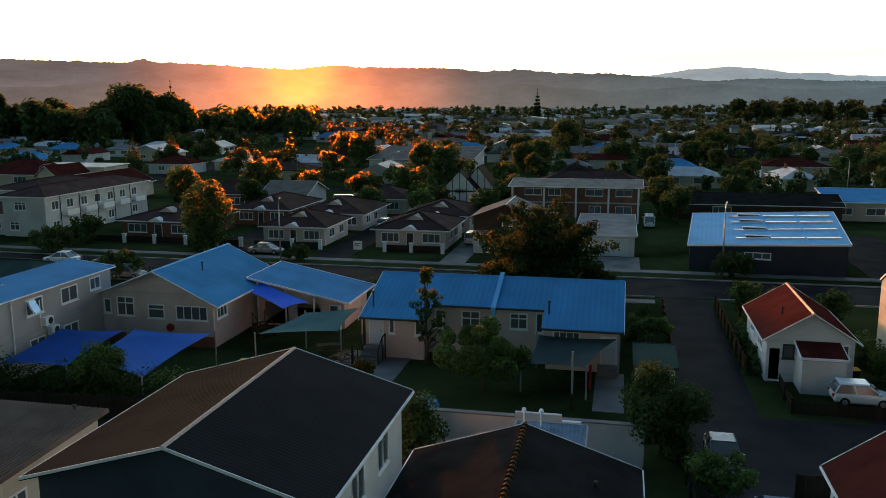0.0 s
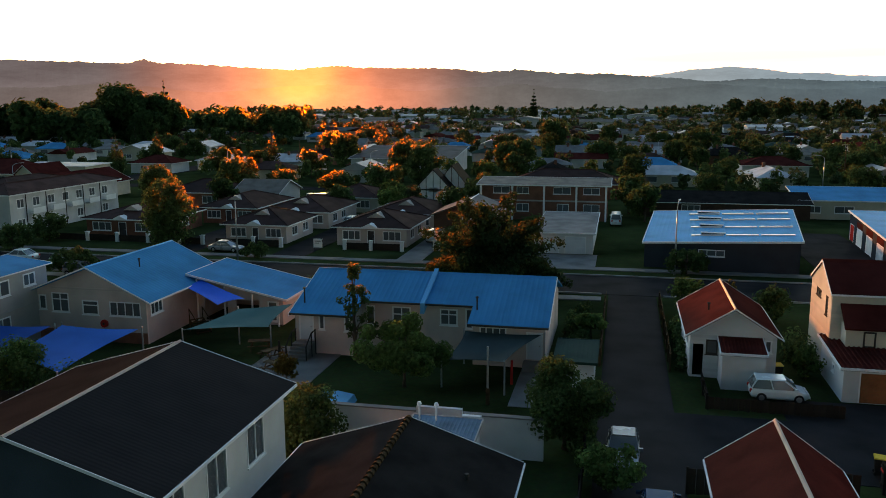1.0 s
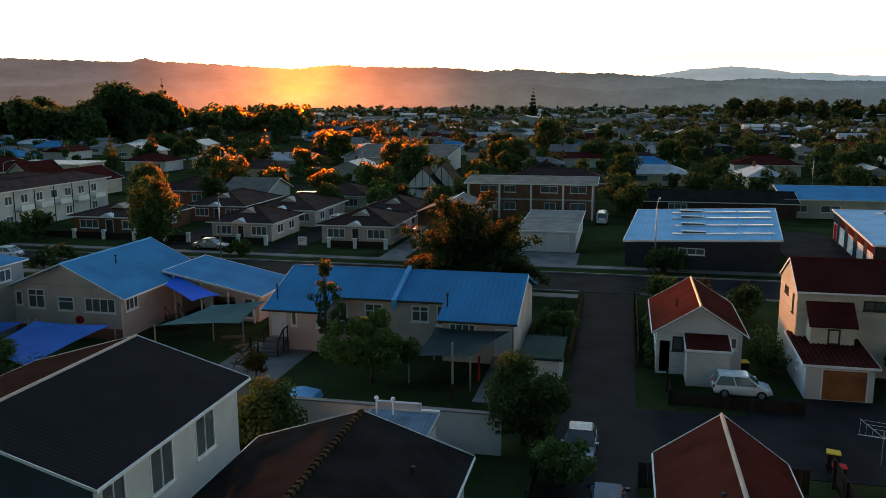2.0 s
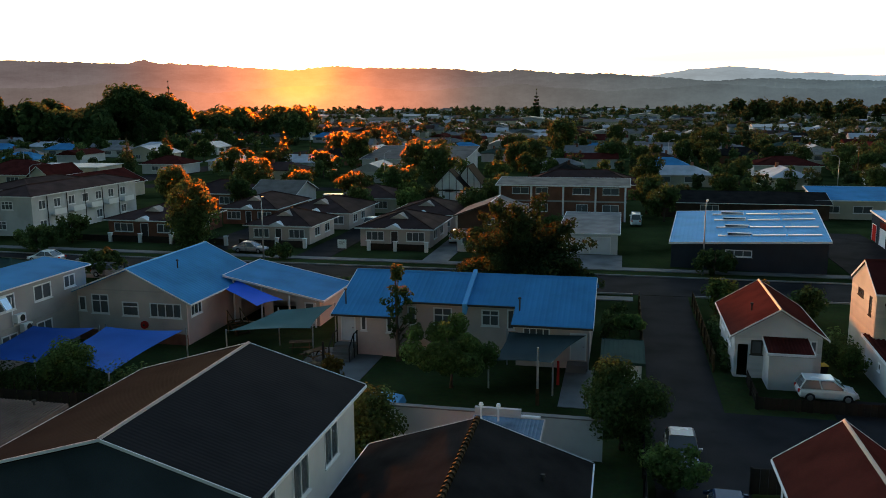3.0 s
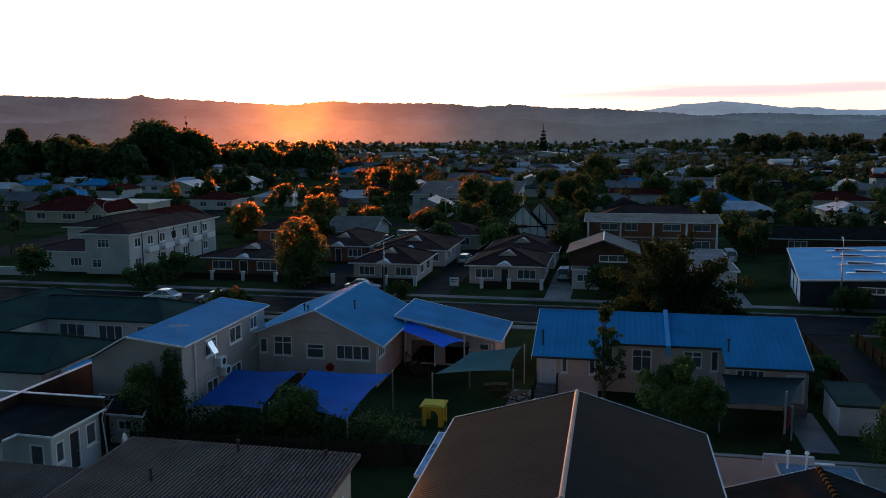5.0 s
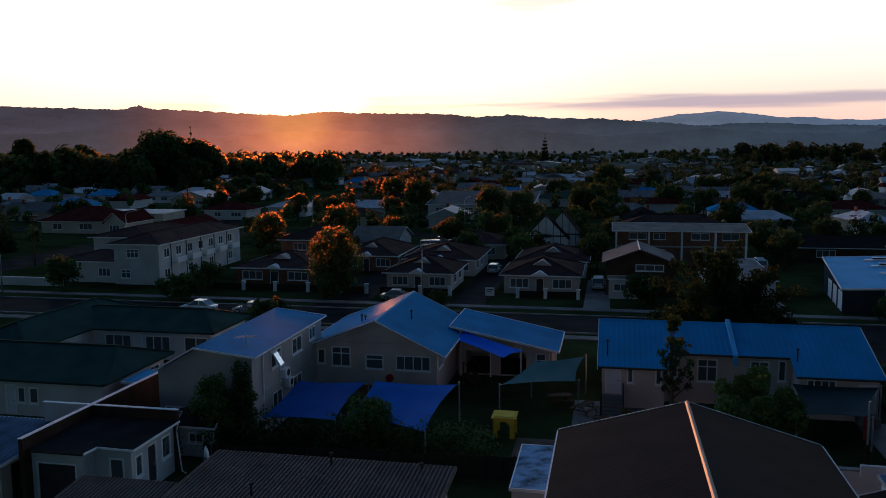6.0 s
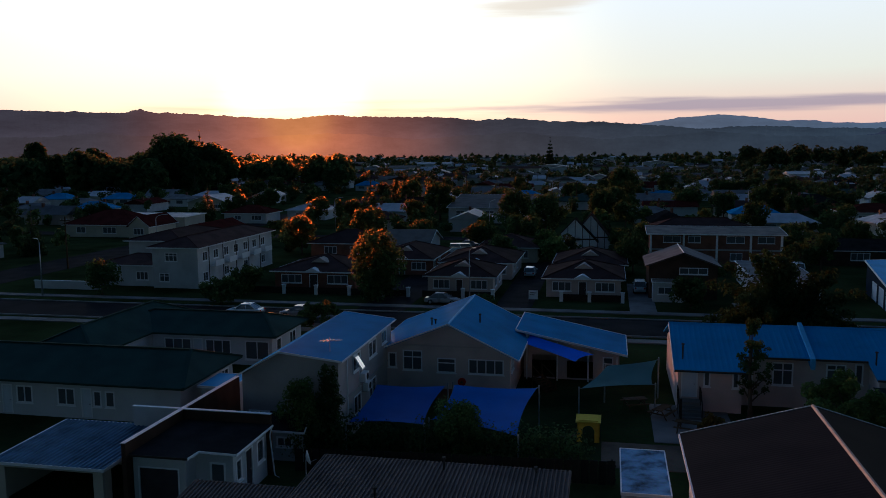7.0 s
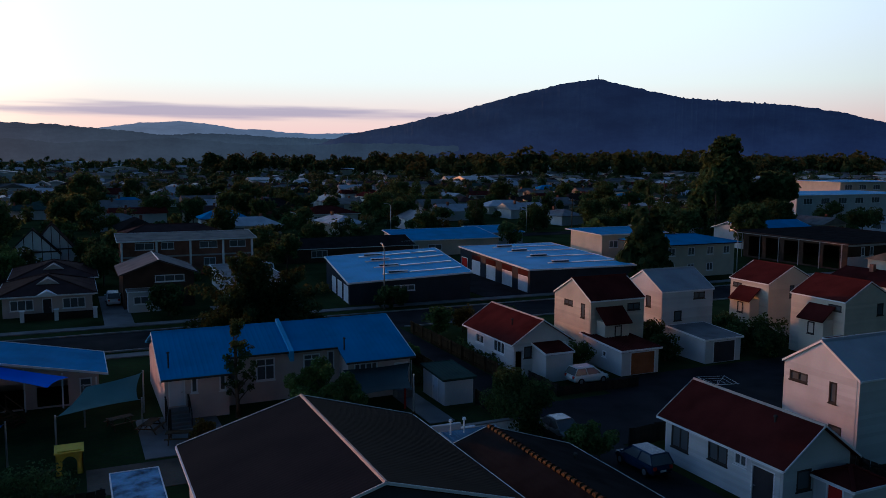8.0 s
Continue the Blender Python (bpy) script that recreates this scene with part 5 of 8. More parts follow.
def blue_long_house():
    """The long kindergarten block: one ridge, near eave stepping in and out, parapet across the roof."""
    cx, cy = 5.8, 65.4
    root = thing("kindergarten_block", cx, cy, 0, "long beige kindergarten block under a blue steel roof", "kindergarten")
    rz, slope = 5.47, 0.325
    X0, X1 = -4.3 - cx, 15.5 - cx
    segs = [(X0, 0.9 - cx, 58.75), (0.9 - cx, 9.6 - cx, 60.9), (9.6 - cx, X1, 58.55)]
    for a, b, ye in segs:
        z = rz - slope * (65.4 - ye)
        roof_plane(root, (a, ye - cy, z), (b, ye - cy, z), (b, 0, rz), (a, 0, rz), ROOF_BLUE, 0.14, 0.4)
        part("gutter", Mesher().box(a, b, ye - cy - 0.1, ye - cy, z - 0.15, z - 0.02), TRIM_DARK, root)
    zb = rz - slope * 6.4
    roof_plane(root, (X1, 6.4, zb), (X0, 6.4, zb), (X0, 0, rz), (X1, 0, rz), ROOF_BLUE, 0.14, 0.4)
    part("ridge_cap", Mesher().prism([(X0, -0.2, rz - 0.05), (X0, 0.2, rz - 0.05), (X0, 0.04, rz + 0.07), (X0, -0.04, rz + 0.07)], (X1 - X0, 0, 0)), ROOF_BLUE, root)
    px = 5.75 - cx
    part("parapet", Mesher().prism([(px - 0.16, -4.9, rz - slope * 4.9 - 0.6), (px - 0.16, 0.0, rz - 0.2), (px - 0.16, 0.15, rz + 0.32), (px - 0.16, -4.9, rz - slope * 4.9 + 0.22)], (0.32, 0, 0)), ROOF_WHITE, root, "pale capped parapet across the roof")
    ops_l = [("s", -3.7 - cx, -2.6 - cx, 1.1, 3.1, "door", {}), w("s", -2.15 - cx, -1.65 - cx, 1.95, 3.1, 1), w("s", -0.1 - cx, 0.4 - cx, 1.9, 3.1, 1)]
    ops_m = [w("s", 1.0 - cx, 1.7 - cx, 1.9, 3.5, 1), w("s", 3.1 - cx, 4.6 - cx, 1.7, 3.5, 2, 2), w("s", 6.9 - cx, 8.3 - cx, 2.2, 3.5, 2, 2), w("s", 8.9 - cx, 9.5 - cx, 2.0, 3.6, 1)]
    ops_r = [("s", 13.9 - cx, 15.0 - cx, 0.65, 2.65, "door", {}), w("s", 10.4 - cx, 12.4 - cx, 2.2, 2.95, 4)]
    yb = 71.2 - cy
    for (a, b, yw), ops in (((X0 + 0.3, 0.6 - cx, 59.3 - cy), ops_l), ((0.6 - cx, 9.9 - cx, 61.5 - cy), ops_m), ((9.9 - cx, X1 - 0.3, 59.1 - cy), ops_r)):
        walls(root, a, b, yw, yb, rz - slope * (65.4 - (yw + cy)) - 0.18, WALL_BEIGE, ops)
        fit_openings(root, ops, a, b, yw, yb)
    for xx in (X0 + 0.3, X1 - 0.48):
        part("gable_wall", Mesher().prism([(xx, 59.2 - cy, 3.2), (xx, yb, 3.2), (xx, 0, rz - 0.17)], (0.18, 0, 0)), WALL_BEIGE, root)
    for xx in (X0, X1):
        part("barge_board", Mesher().prism([(xx, 58.6 - cy, 3.28), (xx, 0, rz + 0.03), (xx, 0, rz - 0.2), (xx, 58.6 - cy, 3.05)], (-0.05 if xx < 0 else 0.05, 0, 0)), TRIM, root)
    for k in range(5):
        part("step", Mesher().box(-4.0 - cx, -2.4 - cx, 57.1 + 0.3 * k - cy, (57.4 + 0.3 * k if k < 4 else 59.27) - cy, 0, 0.2 * (k + 1)), CONCRETE, root)
    for xx in (-4.0, -2.4):
        for yy, zz in ((57.2, 0.2), (58.3, 0.9), (59.1, 1.0)):
            part("rail_post", Mesher().box(xx - 0.04 - cx, xx + 0.04 - cx, yy - 0.04 - cy, yy + 0.04 - cy, 0, zz + 0.95), TIMBER_DARK, root)
        part("handrail", Mesher().beam((xx - cx, 57.2 - cy, 1.15), (xx - cx, 58.3 - cy, 1.9), 0.07, 0.07).beam((xx - cx, 58.3 - cy, 1.9), (xx - cx, 59.2 - cy, 1.95), 0.07, 0.07), TIMBER_DARK, root)
    part("step", Mesher().box(13.7 - cx, 15.1 - cx, 58.0 - cy, 59.05 - cy, 0, 0.6), CONCRETE, root)
    return root


blue_long_house()
flat_house("garden_shed", 16.35, 18.85, 54.7, 58.9, 2.15, 2.4, WALL_WHITE, ROOF_GREEN, [("w", 56.0, 57.0, 0.05, 1.9, "door", {})], "small white garden shed with a green metal roof", "shed", 0.2, 0.3, fascia=ROOF_GREEN)

# houses along the drive
gable_house("house", 25.3, 31.0, 59.6, 68.75, 3.3, 5.1, "y", WALL_WHITE, ROOF_RED,
            [w("s", 26.35, 27.15, 1.7, 2.75, 1, frame_mat=TRIM_DARK), ("s", 25.5, 26.2, 0.1, 2.4, "open", {}), w("w", 61.2, 63.3, 1.7, 2.85, 3), w("w", 65.2, 66.9, 1.8, 2.7, 2), w("s", 30.2, 30.7, 2.0, 2.9, 1)],
            "white weatherboard cottage with a red gable roof", cap=RIDGE, over=0.35, boards=0.22)
flat_house("lean_to", 27.2, 29.95, 57.25, 59.55, 2.55, 3.05, WALL_WHITE, ROOF_RED, [], "small white lean-to with a red roof", "outbuilding", 0.12, 0.22, rib_h=0.03)
gable_house("house", 24.8, 29.9, 29.2, 38.8, 3.15, 5.0, "y", WALL_WHITE, ROOF_RED,
            [w("w", 36.6, 38.2, 1.1, 2.6, 2, frame_mat=TRIM_DARK), w("w", 33.3, 34.9, 1.4, 2.6, 2, frame_mat=TRIM_DARK), w("w", 31.8, 32.8, 1.85, 2.6, 2), ("w", 29.8, 31.4, 0.1, 2.3, "door", dict(mat=DOOR_DARK)), w("s", 25.8, 26.9, 1.3, 2.5, 1, frame_mat=TRIM_DARK)],
            "white weatherboard cottage under a dull red gable roof", cap=RIDGE, over=0.4, boards=0.22)
hip_house("lean_to", 27.0, 29.7, 26.6, 29.1, 2.2, 2.9, WALL_WHITE, ROOF_RED, [("w", 27.2, 28.2, 0.05, 2.0, "door", dict(mat=LAMP_RED))], "small white lean-to with a red door", "outbuilding", 0.15)


def townhouse(x0, x1, y0, y1, eave, rz, wall_mat, roof_mat, label, west, south, porch=True, axis="x"):
    """A tall narrow house; with porch, a bay under a lean-to roof of its own below the eave."""
    dark = dict(frame_mat=TRIM_DARK)
    ops = [w("w", *q, **dark) for q in west] + [w("s", *q, **dark) for q in south]
    root = gable_house("townhouse", x0, x1, y0, y1, eave, rz, axis, wall_mat, roof_mat, ops, label, over=0.1, barge=TRIM, group="townhouses by the drive", over_end=0.08, boards=0.25)
    bx, by = (x0 - x1) / 2, (y0 - y1) / 2
    if porch and axis == "x":
        a, b = bx + 0.7, bx + 3.5
        part("bay", Mesher().box(a, b, by - 1.4, by - 0.035, 0, 4.05), wall_mat, root)
        roof_plane(root, (a - 0.15, by - 1.7, 3.95), (b + 0.15, by - 1.7, 3.95), (b + 0.15, by - 0.035, 5.3), (a - 0.15, by - 0.035, 5.3), roof_mat, 0.12, 0.0, "bay_roof")
        window(root, "s", by - 1.42, a + 1.1, a + 1.9, 2.6, 3.7, TRIM_DARK, 1)
    elif porch:
        a, b = by + 1.2, by + 4.0
        part("bay", Mesher().box(bx - 1.4, bx - 0.035, a, b, 0, 4.05), wall_mat, root)
        roof_plane(root, (bx - 1.7, b + 0.15, 3.95), (bx - 1.7, a - 0.15, 3.95), (bx - 0.035, a - 0.15, 5.3), (bx - 0.035, b + 0.15, 5.3), roof_mat, 0.12, 0.0, "bay_roof")
        window(root, "w", bx - 1.42, a + 1.0, a + 1.8, 2.5, 3.7, TRIM_DARK, 1)
    return root


townhouse(34.75, 41.0, 61.6, 67.9, 6.0, 7.75, WALL_CREAM, ROOF_RED, "cream two-storey townhouse with a red gable roof",
          [(64.6, 66.1, 4.95, 5.5, 2), (62.5, 63.2, 4.1, 5.5, 1)], [(39.0, 40.5, 4.75, 5.45, 2)])
townhouse(44.8, 51.5, 63.5, 69.8, 5.95, 7.75, WALL_WHITE, ROOF_PALE, "white two-storey townhouse with a pale steel roof",
          [(65.2, 66.0, 4.0, 5.2, 1), (64.9, 65.8, 2.0, 2.6, 1)], [(48.9, 50.4, 4.9, 5.6, 2), (46.4, 47.4, 2.75, 3.8, 1)], False)
townhouse(58.9, 65.9, 63.0, 68.6, 6.0, 7.75, WALL_CREAM, ROOF_RED, "cream two-storey townhouse with a maroon roof and bay",
          [(66.9, 68.2, 5.0, 5.5, 2)], [(62.0, 62.7, 4.2, 5.6, 1)], axis="y")
townhouse(57.0, 63.6, 51.8, 58.2, 6.0, 7.75, WALL_CREAM, ROOF_RED, "cream two-storey townhouse beside the turning court",
          [(52.2, 53.7, 4.9, 5.5, 2)], [(61.4, 62.3, 4.3, 5.5, 1)], axis="y")
townhouse(34.5, 44.0, 32.4, 38.3, 5.85, 7.75, WALL_WHITE, ROOF_PALE, "pinkish white two-storey townhouse with a pale roof",
          [(36.3, 37.8, 4.55, 5.2, 2), (34.0, 34.6, 3.8, 5.2, 1), (33.5, 34.5, 1.65, 2.4, 1)], [(38.6, 39.7, 4.35, 5.4, 1)], False)
flat_house("garage", 34.5, 38.6, 56.3, 62.4, 2.35, 2.75, WALL_WHITE, ROOF_RED, [("s", 35.5, 38.2, 0.02, 2.05, "garage", {}), w("w", 58.6, 59.2, 1.2, 1.8, 1)], "white garage with a red corrugated roof and cedar door", "garage", 0.25, 0.3, rib_h=0.06)
flat_house("garage", 44.6, 49.0, 56.8, 62.0, 2.35, 2.7, WALL_WHITE, ROOF_GREY, [("s", 45.6, 48.3, 0.02, 2.05, "garage", dict(mat=DOOR_DARK))], "white garage with a dark red door", "garage", 0.2, 0.25)
flat_house("garage", 54.6, 58.4, 46.6, 51.8, 2.35, 2.7, WALL_CREAM, ROOF_RED, [("s", 55.2, 57.7, 0.02, 2.05, "garage", {})], "cream garage with a red roof", "garage", 0.2, 0.25)


def storage(cx, cy, turn, wide, deep, heights, label, doors):
    """A low storage building; heights of the roof at its south-west, south-east, north-east and north-west corners."""
    root = thing("storage_building", cx, cy, 0, label, "storage building", turn=turn)
    hw, hd = wide / 2, deep / 2
    sw, se, ne, nw = heights

    def top(u, v):
        return (sw * (1 - u) + se * u) * (1 - v) + (nw * (1 - u) + ne * u) * v

    low = min(heights) - 0.2
    walls(root, -hw, hw, -hd, hd, low, WALL_NAVY, doors)
    fit_openings(root, doors, -hw, hw, -hd, hd)
    for a, b, za, zb, way in (((-hw, -hd), (hw, -hd), sw, se, (0, 0.18, 0)), ((hw, -hd), (hw, hd), se, ne, (-0.18, 0, 0)), ((hw, hd), (-hw, hd), ne, nw, (0, -0.18, 0)), ((-hw, hd), (-hw, -hd), nw, sw, (0.18, 0, 0))):
        part("upper_wall", Mesher().prism([(*a, low + 0.004), (*b, low + 0.004), (*b, zb - 0.17), (*a, za - 0.17)], way), WALL_NAVY, root)
    X, Y = hw + 0.25, hd + 0.25
    roof_plane(root, (-X, -Y, sw), (X, -Y, se), (X, Y, ne), (-X, Y, nw), ROOF_WHITE, 0.16, 0.5)
    rim = [(-X, -Y, sw), (X, -Y, se), (X, Y, ne), (-X, Y, nw)]
    for k in range(4):
        a, b = rim[k], rim[(k + 1) % 4]
        part("fascia", Mesher().beam((a[0], a[1], a[2] - 0.06), (b[0], b[1], b[2] - 0.06), 0.10, 0.22), TRIM, root)
    for k, v in enumerate((0.17, 0.42, 0.66, 0.86)):
        u0, u1 = 0.30 - 0.015 * k, 0.985
        y = -hd + deep * v
        for q in range(3):
            a, b = u0 + (u1 - u0) * (q + 0.02) / 3, u0 + (u1 - u0) * (q + 0.95) / 3
            strip = Mesher().prism([(-hw + wide * a, y - 0.3, top(a, v) - 0.05), (-hw + wide * a, y + 0.3, top(a, v) - 0.05), (-hw + wide * a, y + 0.22, top(a, v) + 0.12), (-hw + wide * a, y - 0.22, top(a, v) + 0.12)], (wide * (b - a), 0, top(b, v) - top(a, v)))
            part("skylight", strip, SKYLIGHT, root, "raised white skylight strip")
        a = u0 + 0.07
        z = top(a, v)
        vent = part("roof_vent", Mesher().box(-hw + wide * a, -hw + wide * a + 2.6, y + 0.38, y + 0.95, z - 0.05, z + 0.30), WALL_NAVY, root, "dark ridge vent on the roof")
        part("vent_cap", Mesher().box(-hw + wide * a - 0.1, -hw + wide * a + 2.7, y + 0.32, y + 1.01, z + 0.303, z + 0.36), TRIM, vent)
    return root


def roller(a, b, mat=DOOR_WHITE):
    return ("w", a, b, 0.02, 2.3, "garage", dict(mat=mat))


storage(32.3, 106.1, -6.2, 16.8, 16.4, (2.95, 3.8, 5.3, 4.45), "long navy storage building with a pale steel roof",
        [w("s", -2.4, 0.5, 1.6, 2.4, 3), roller(-7.4, -4.6), roller(-3.2, -0.4), roller(1.0, 3.8)])
second = storage(59.2, 110.4, -4.0, 17.4, 26.6, (3.5, 3.5, 4.1, 4.0), "second navy storage building with white roller doors",
        [roller(-12.6, -9.6), roller(-7.4, -4.0), roller(-1.4, 2.0), roller(4.6, 8.0), roller(10.0, 12.6, LAMP_RED)])
for a, b in ((-12.6, -9.6), (-7.4, -4.0), (-1.4, 2.0), (4.6, 8.0)):
    part("lintel_panel", Mesher().box(-8.75, -8.704, a - 0.1, b + 0.1, 2.42, 3.2), ROOF_RED, second, "dark red panel above a roller door")

# across the street
flats = flat_house("apartment_block", -2.6, 18.0, 135.0, 141.0, 5.75, 6.45, WALL_BRICK, ROOF_TAN,
                   [w("s", a, b, 4.3, 5.4, 2, bar=0.07) for a, b in ((-0.5, 2.3), (3.4, 5.4), (9.4, 12.2), (14.2, 16.8))] + [w("s", a, b, 1.4, 2.7, 2, bar=0.07) for a, b in ((-0.5, 2.3), (3.4, 5.4), (10.0, 11.9), (14.2, 16.8))],
                   "two-storey brick flats with white bands and pale roof", "apartment block", 0.6)
part("band", Mesher().box(-10.4, 10.4, -3.08, -3.01, 3.05, 3.3), WALL_PALE, flats)
for k in (-10.2, -5.0, 0.2, 5.4, 10.1):
    part("pier", Mesher().box(k - 0.15, k + 0.15, -3.5, -3.09, 0, 5.55), TRIM, flats)
gable_house("house", -4.0, 4.6, 106.6, 116.0, 4.6, 6.2, "y", WALL_DARKBROWN, ROOF_GREY,
            [w("s", -0.2, 3.4, 3.3, 4.2, 3), w("s", -3.4, -0.6, 0.9, 2.0, 3)], "two-storey dark brown house with a grey gable roof", over=0.5, barge=TRIM_DARK, cap=TRIM)
flat_house("garage", -3.6, 0.6, 104.2, 106.5, 2.6, 2.65, WALL_WHITE, ROOF_TAN, [w("s", -3.0, -0.4, 1.0, 2.0, 3)], "white ground-floor front of the brown house", "garage", 0.12)
flat_house("garage", 9.5, 16.9, 105.4, 124.0, 2.7, 2.9, WALL_WHITE, ROOF_GREY, [("s", 10.0, 12.6, 0.02, 2.2, "garage", dict(mat=DOOR_WHITE)), ("s", 13.4, 16.0, 0.02, 2.2, "garage", dict(mat=DOOR_WHITE))], "long white garage with a grey roof", "garage", 0.3)


def unit(x0, x1, y0, y1, mat=WALL_BEIGE, roof=ROOF_MAROON, label="brick and stucco unit under a brown hipped roof"):
    n = x1 - x0
    root = hip_house("brick_unit", x0, x1, y0, y1, 2.6, 4.4, mat, roof,
                     [w("s", x0 + n * 0.08, x0 + n * 0.34, 0.8, 2.1, 3), ("s", x0 + n * 0.44, x0 + n * 0.54, 0.05, 2.1, "door", dict(mat=DOOR_DARK)), w("s", x0 + n * 0.66, x0 + n * 0.92, 0.8, 2.1, 3),
                      w("e", y0 + 2, y0 + 4, 0.8, 2.1), w("e", y0 + 6, y0 + 8, 0.8, 2.1)], label, "house", 0.6, group="brown-roofed units")
    # the small pale gablet on the slope
    part("gablet", Mesher().prism([(-1.3, -(y1 - y0) / 2 + 2.2, 3.55), (1.3, -(y1 - y0) / 2 + 2.2, 3.55), (0, -(y1 - y0) / 2 + 2.2, 4.25)], (0, 2.0, 0)), RIDGE, root)
    part("porch_gable", Mesher().prism([(-1.5, -(y1 - y0) / 2 - 0.75, 2.5), (1.3, -(y1 - y0) / 2 - 0.75, 2.5), (-0.1, -(y1 - y0) / 2 - 0.75, 3.15)], (0, 1.4, 0)), TRIM, root)
    return root


unit(-33.6, -24.6, 105.6, 115.5)
unit(-34.4, -23.6, 119.5, 133.0)
unit(-17.4, -7.6, 106.0, 117.0)
unit(-17.0, -7.0, 120.0, 132.0)
unit(-56.6, -44.6, 107.0, 119.0, WALL_BRICK, ROOF_MAROON, "dark brick bungalow under a maroon hipped roof")
unit(-46.0, -36.8, 122.0, 136.0, WALL_BRICK, ROOF_MAROON, "dark brick bungalow behind the street trees")
motel_block = hip_house("motel_block", -74.6, -67.4, 104.6, 131.0, 6.0, 7.3, WALL_GREY, ROOF_MAROON,
            [w("s", -72.6, -70.6, 3.9, 5.2, 3, 2), w("s", -73.6, -72.0, 0.9, 2.2, 2, 2)] + [w("e", y, y + 1.6, 3.8, 5.2, 2) for y in (106, 109.4, 112.8, 116.2, 119.6, 123, 126.4)] + [w("e", y, y + 1.6, 0.8, 2.2, 2) for y in (106, 112.8, 119.6, 126.4)],
            "long pale two-storey motel block with a dark maroon roof", "motel", over=0.6)
for y in (-9.9, -5.4, -0.9, 3.6, 8.1):
    part("downpipe", Mesher().tube([(3.68, y, 0), (3.68, y, 5.9)], 0.06, 7), TRIM_DARK, motel_block)
    part("balcony", Mesher().box(3.604, 4.4, y + 0.6, y + 3.4, 2.75, 2.87).box(4.34, 4.4, y + 0.6, y + 3.4, 2.874, 3.6), TRIM, motel_block)
hip_house("motel_block", -84.0, -74.7, 113.5, 131.0, 5.9, 7.2, WALL_GREY, ROOF_MAROON, [w("s", -80, -78.2, 4.0, 5.2, 3)], "rear wing of the motel under a maroon hipped roof", "motel", 0.6)
hip_house("motel_office", -84.0, -74.7, 105.6, 113.4, 3.2, 4.4, WALL_WHITE, ROOF_MAROON, [w("s", -78, -76, 0.9, 2.2, 3)], "low white wing beside the motel block", "motel", 0.6)


def tudor():
    for x, y, h, wd, deep in ((-15.7, 156.6, 6.3, 4.2, 3.6), (-12.8, 160.4, 6.8, 4.0, 6.5)):
        root = gable_house("tudor_house", x - wd, x + wd, y, y + deep, 1.9, h, "y", TRIM, ROOF_DARK, [w("s", x - 0.9, x + 0.9, 2.7, 3.7, 2)],
                           "white half-timbered house with a steep dark gable", over=0.25, barge=TRIM_DARK, gutter=False)
        for k in range(-2, 3):
            zt = 1.9 + (h - 2.1) * (1 - abs(k) / 3.1)
            part("batten", Mesher().box(k * wd / 3 - 0.06, k * wd / 3 + 0.06, -deep / 2 - 0.06, -deep / 2, 0.1, zt), TRIM_DARK, root)
        part("batten", Mesher().box(-wd * 0.9, wd * 0.9, -deep / 2 - 0.07, -deep / 2 + 0.004, 2.15, 2.4), TRIM_DARK, root)


tudor()


# ---- yard walls, sheds and shade sails ----
yard_wall = thing("block_wall", 10.2, 43.7, 0, "pale painted concrete block wall behind the tiled house", "wall")
part("wall", Mesher().box(-7.4, 6.4, -0.15, 0.15, 0, 2.3), WALL_GREY, yard_wall)
part("coping", Mesher().box(-7.5, 6.5, -0.2, 0.2, 2.3, 2.38), CONCRETE, yard_wall)
part("upstand", Mesher().box(-0.55, 2.0, -0.45, -0.21, 2.1, 2.72), WALL_GREY, yard_wall, "pale rendered upstand")
part("shelf", Mesher().box(2.0, 3.05, -0.45, -0.21, 2.24, 2.38), TRIM, yard_wall)
flat_house("lean_to", 10.1, 13.5, 38.2, 41.4, 2.75, 2.95, WALL_WHITE, ROOF_STEEL, [], "lean-to with a weathered blue-grey steel roof", "outbuilding", 0.15, 0.2, fascia=WALL_PALE)
flat_house("outbuilding", -8.3, -6.0, 38.2, 44.2, 2.25, 2.3, WALL_GREY, ROOF_STAINED, [("n", -7.6, -6.8, 0.05, 2.0, "door", {})], "low outbuilding with a pale stained flat roof", "outbuilding", 0.1)
for x in (10.4, 11.3):
    fl = thing("flue", x, 41.0, 2.9, "white capped roof flue on the lean-to", "flue", "lean-to flues")
    part("pipe", Mesher().tube([(0, 0, -0.1), (0, 0, 0.85)], 0.05, 8), TRIM, fl)
    part("cowl", Mesher().tube([(0, 0, 0.85), (0, 0, 0.98)], [0.13, 0.09], 10), TRIM, fl)


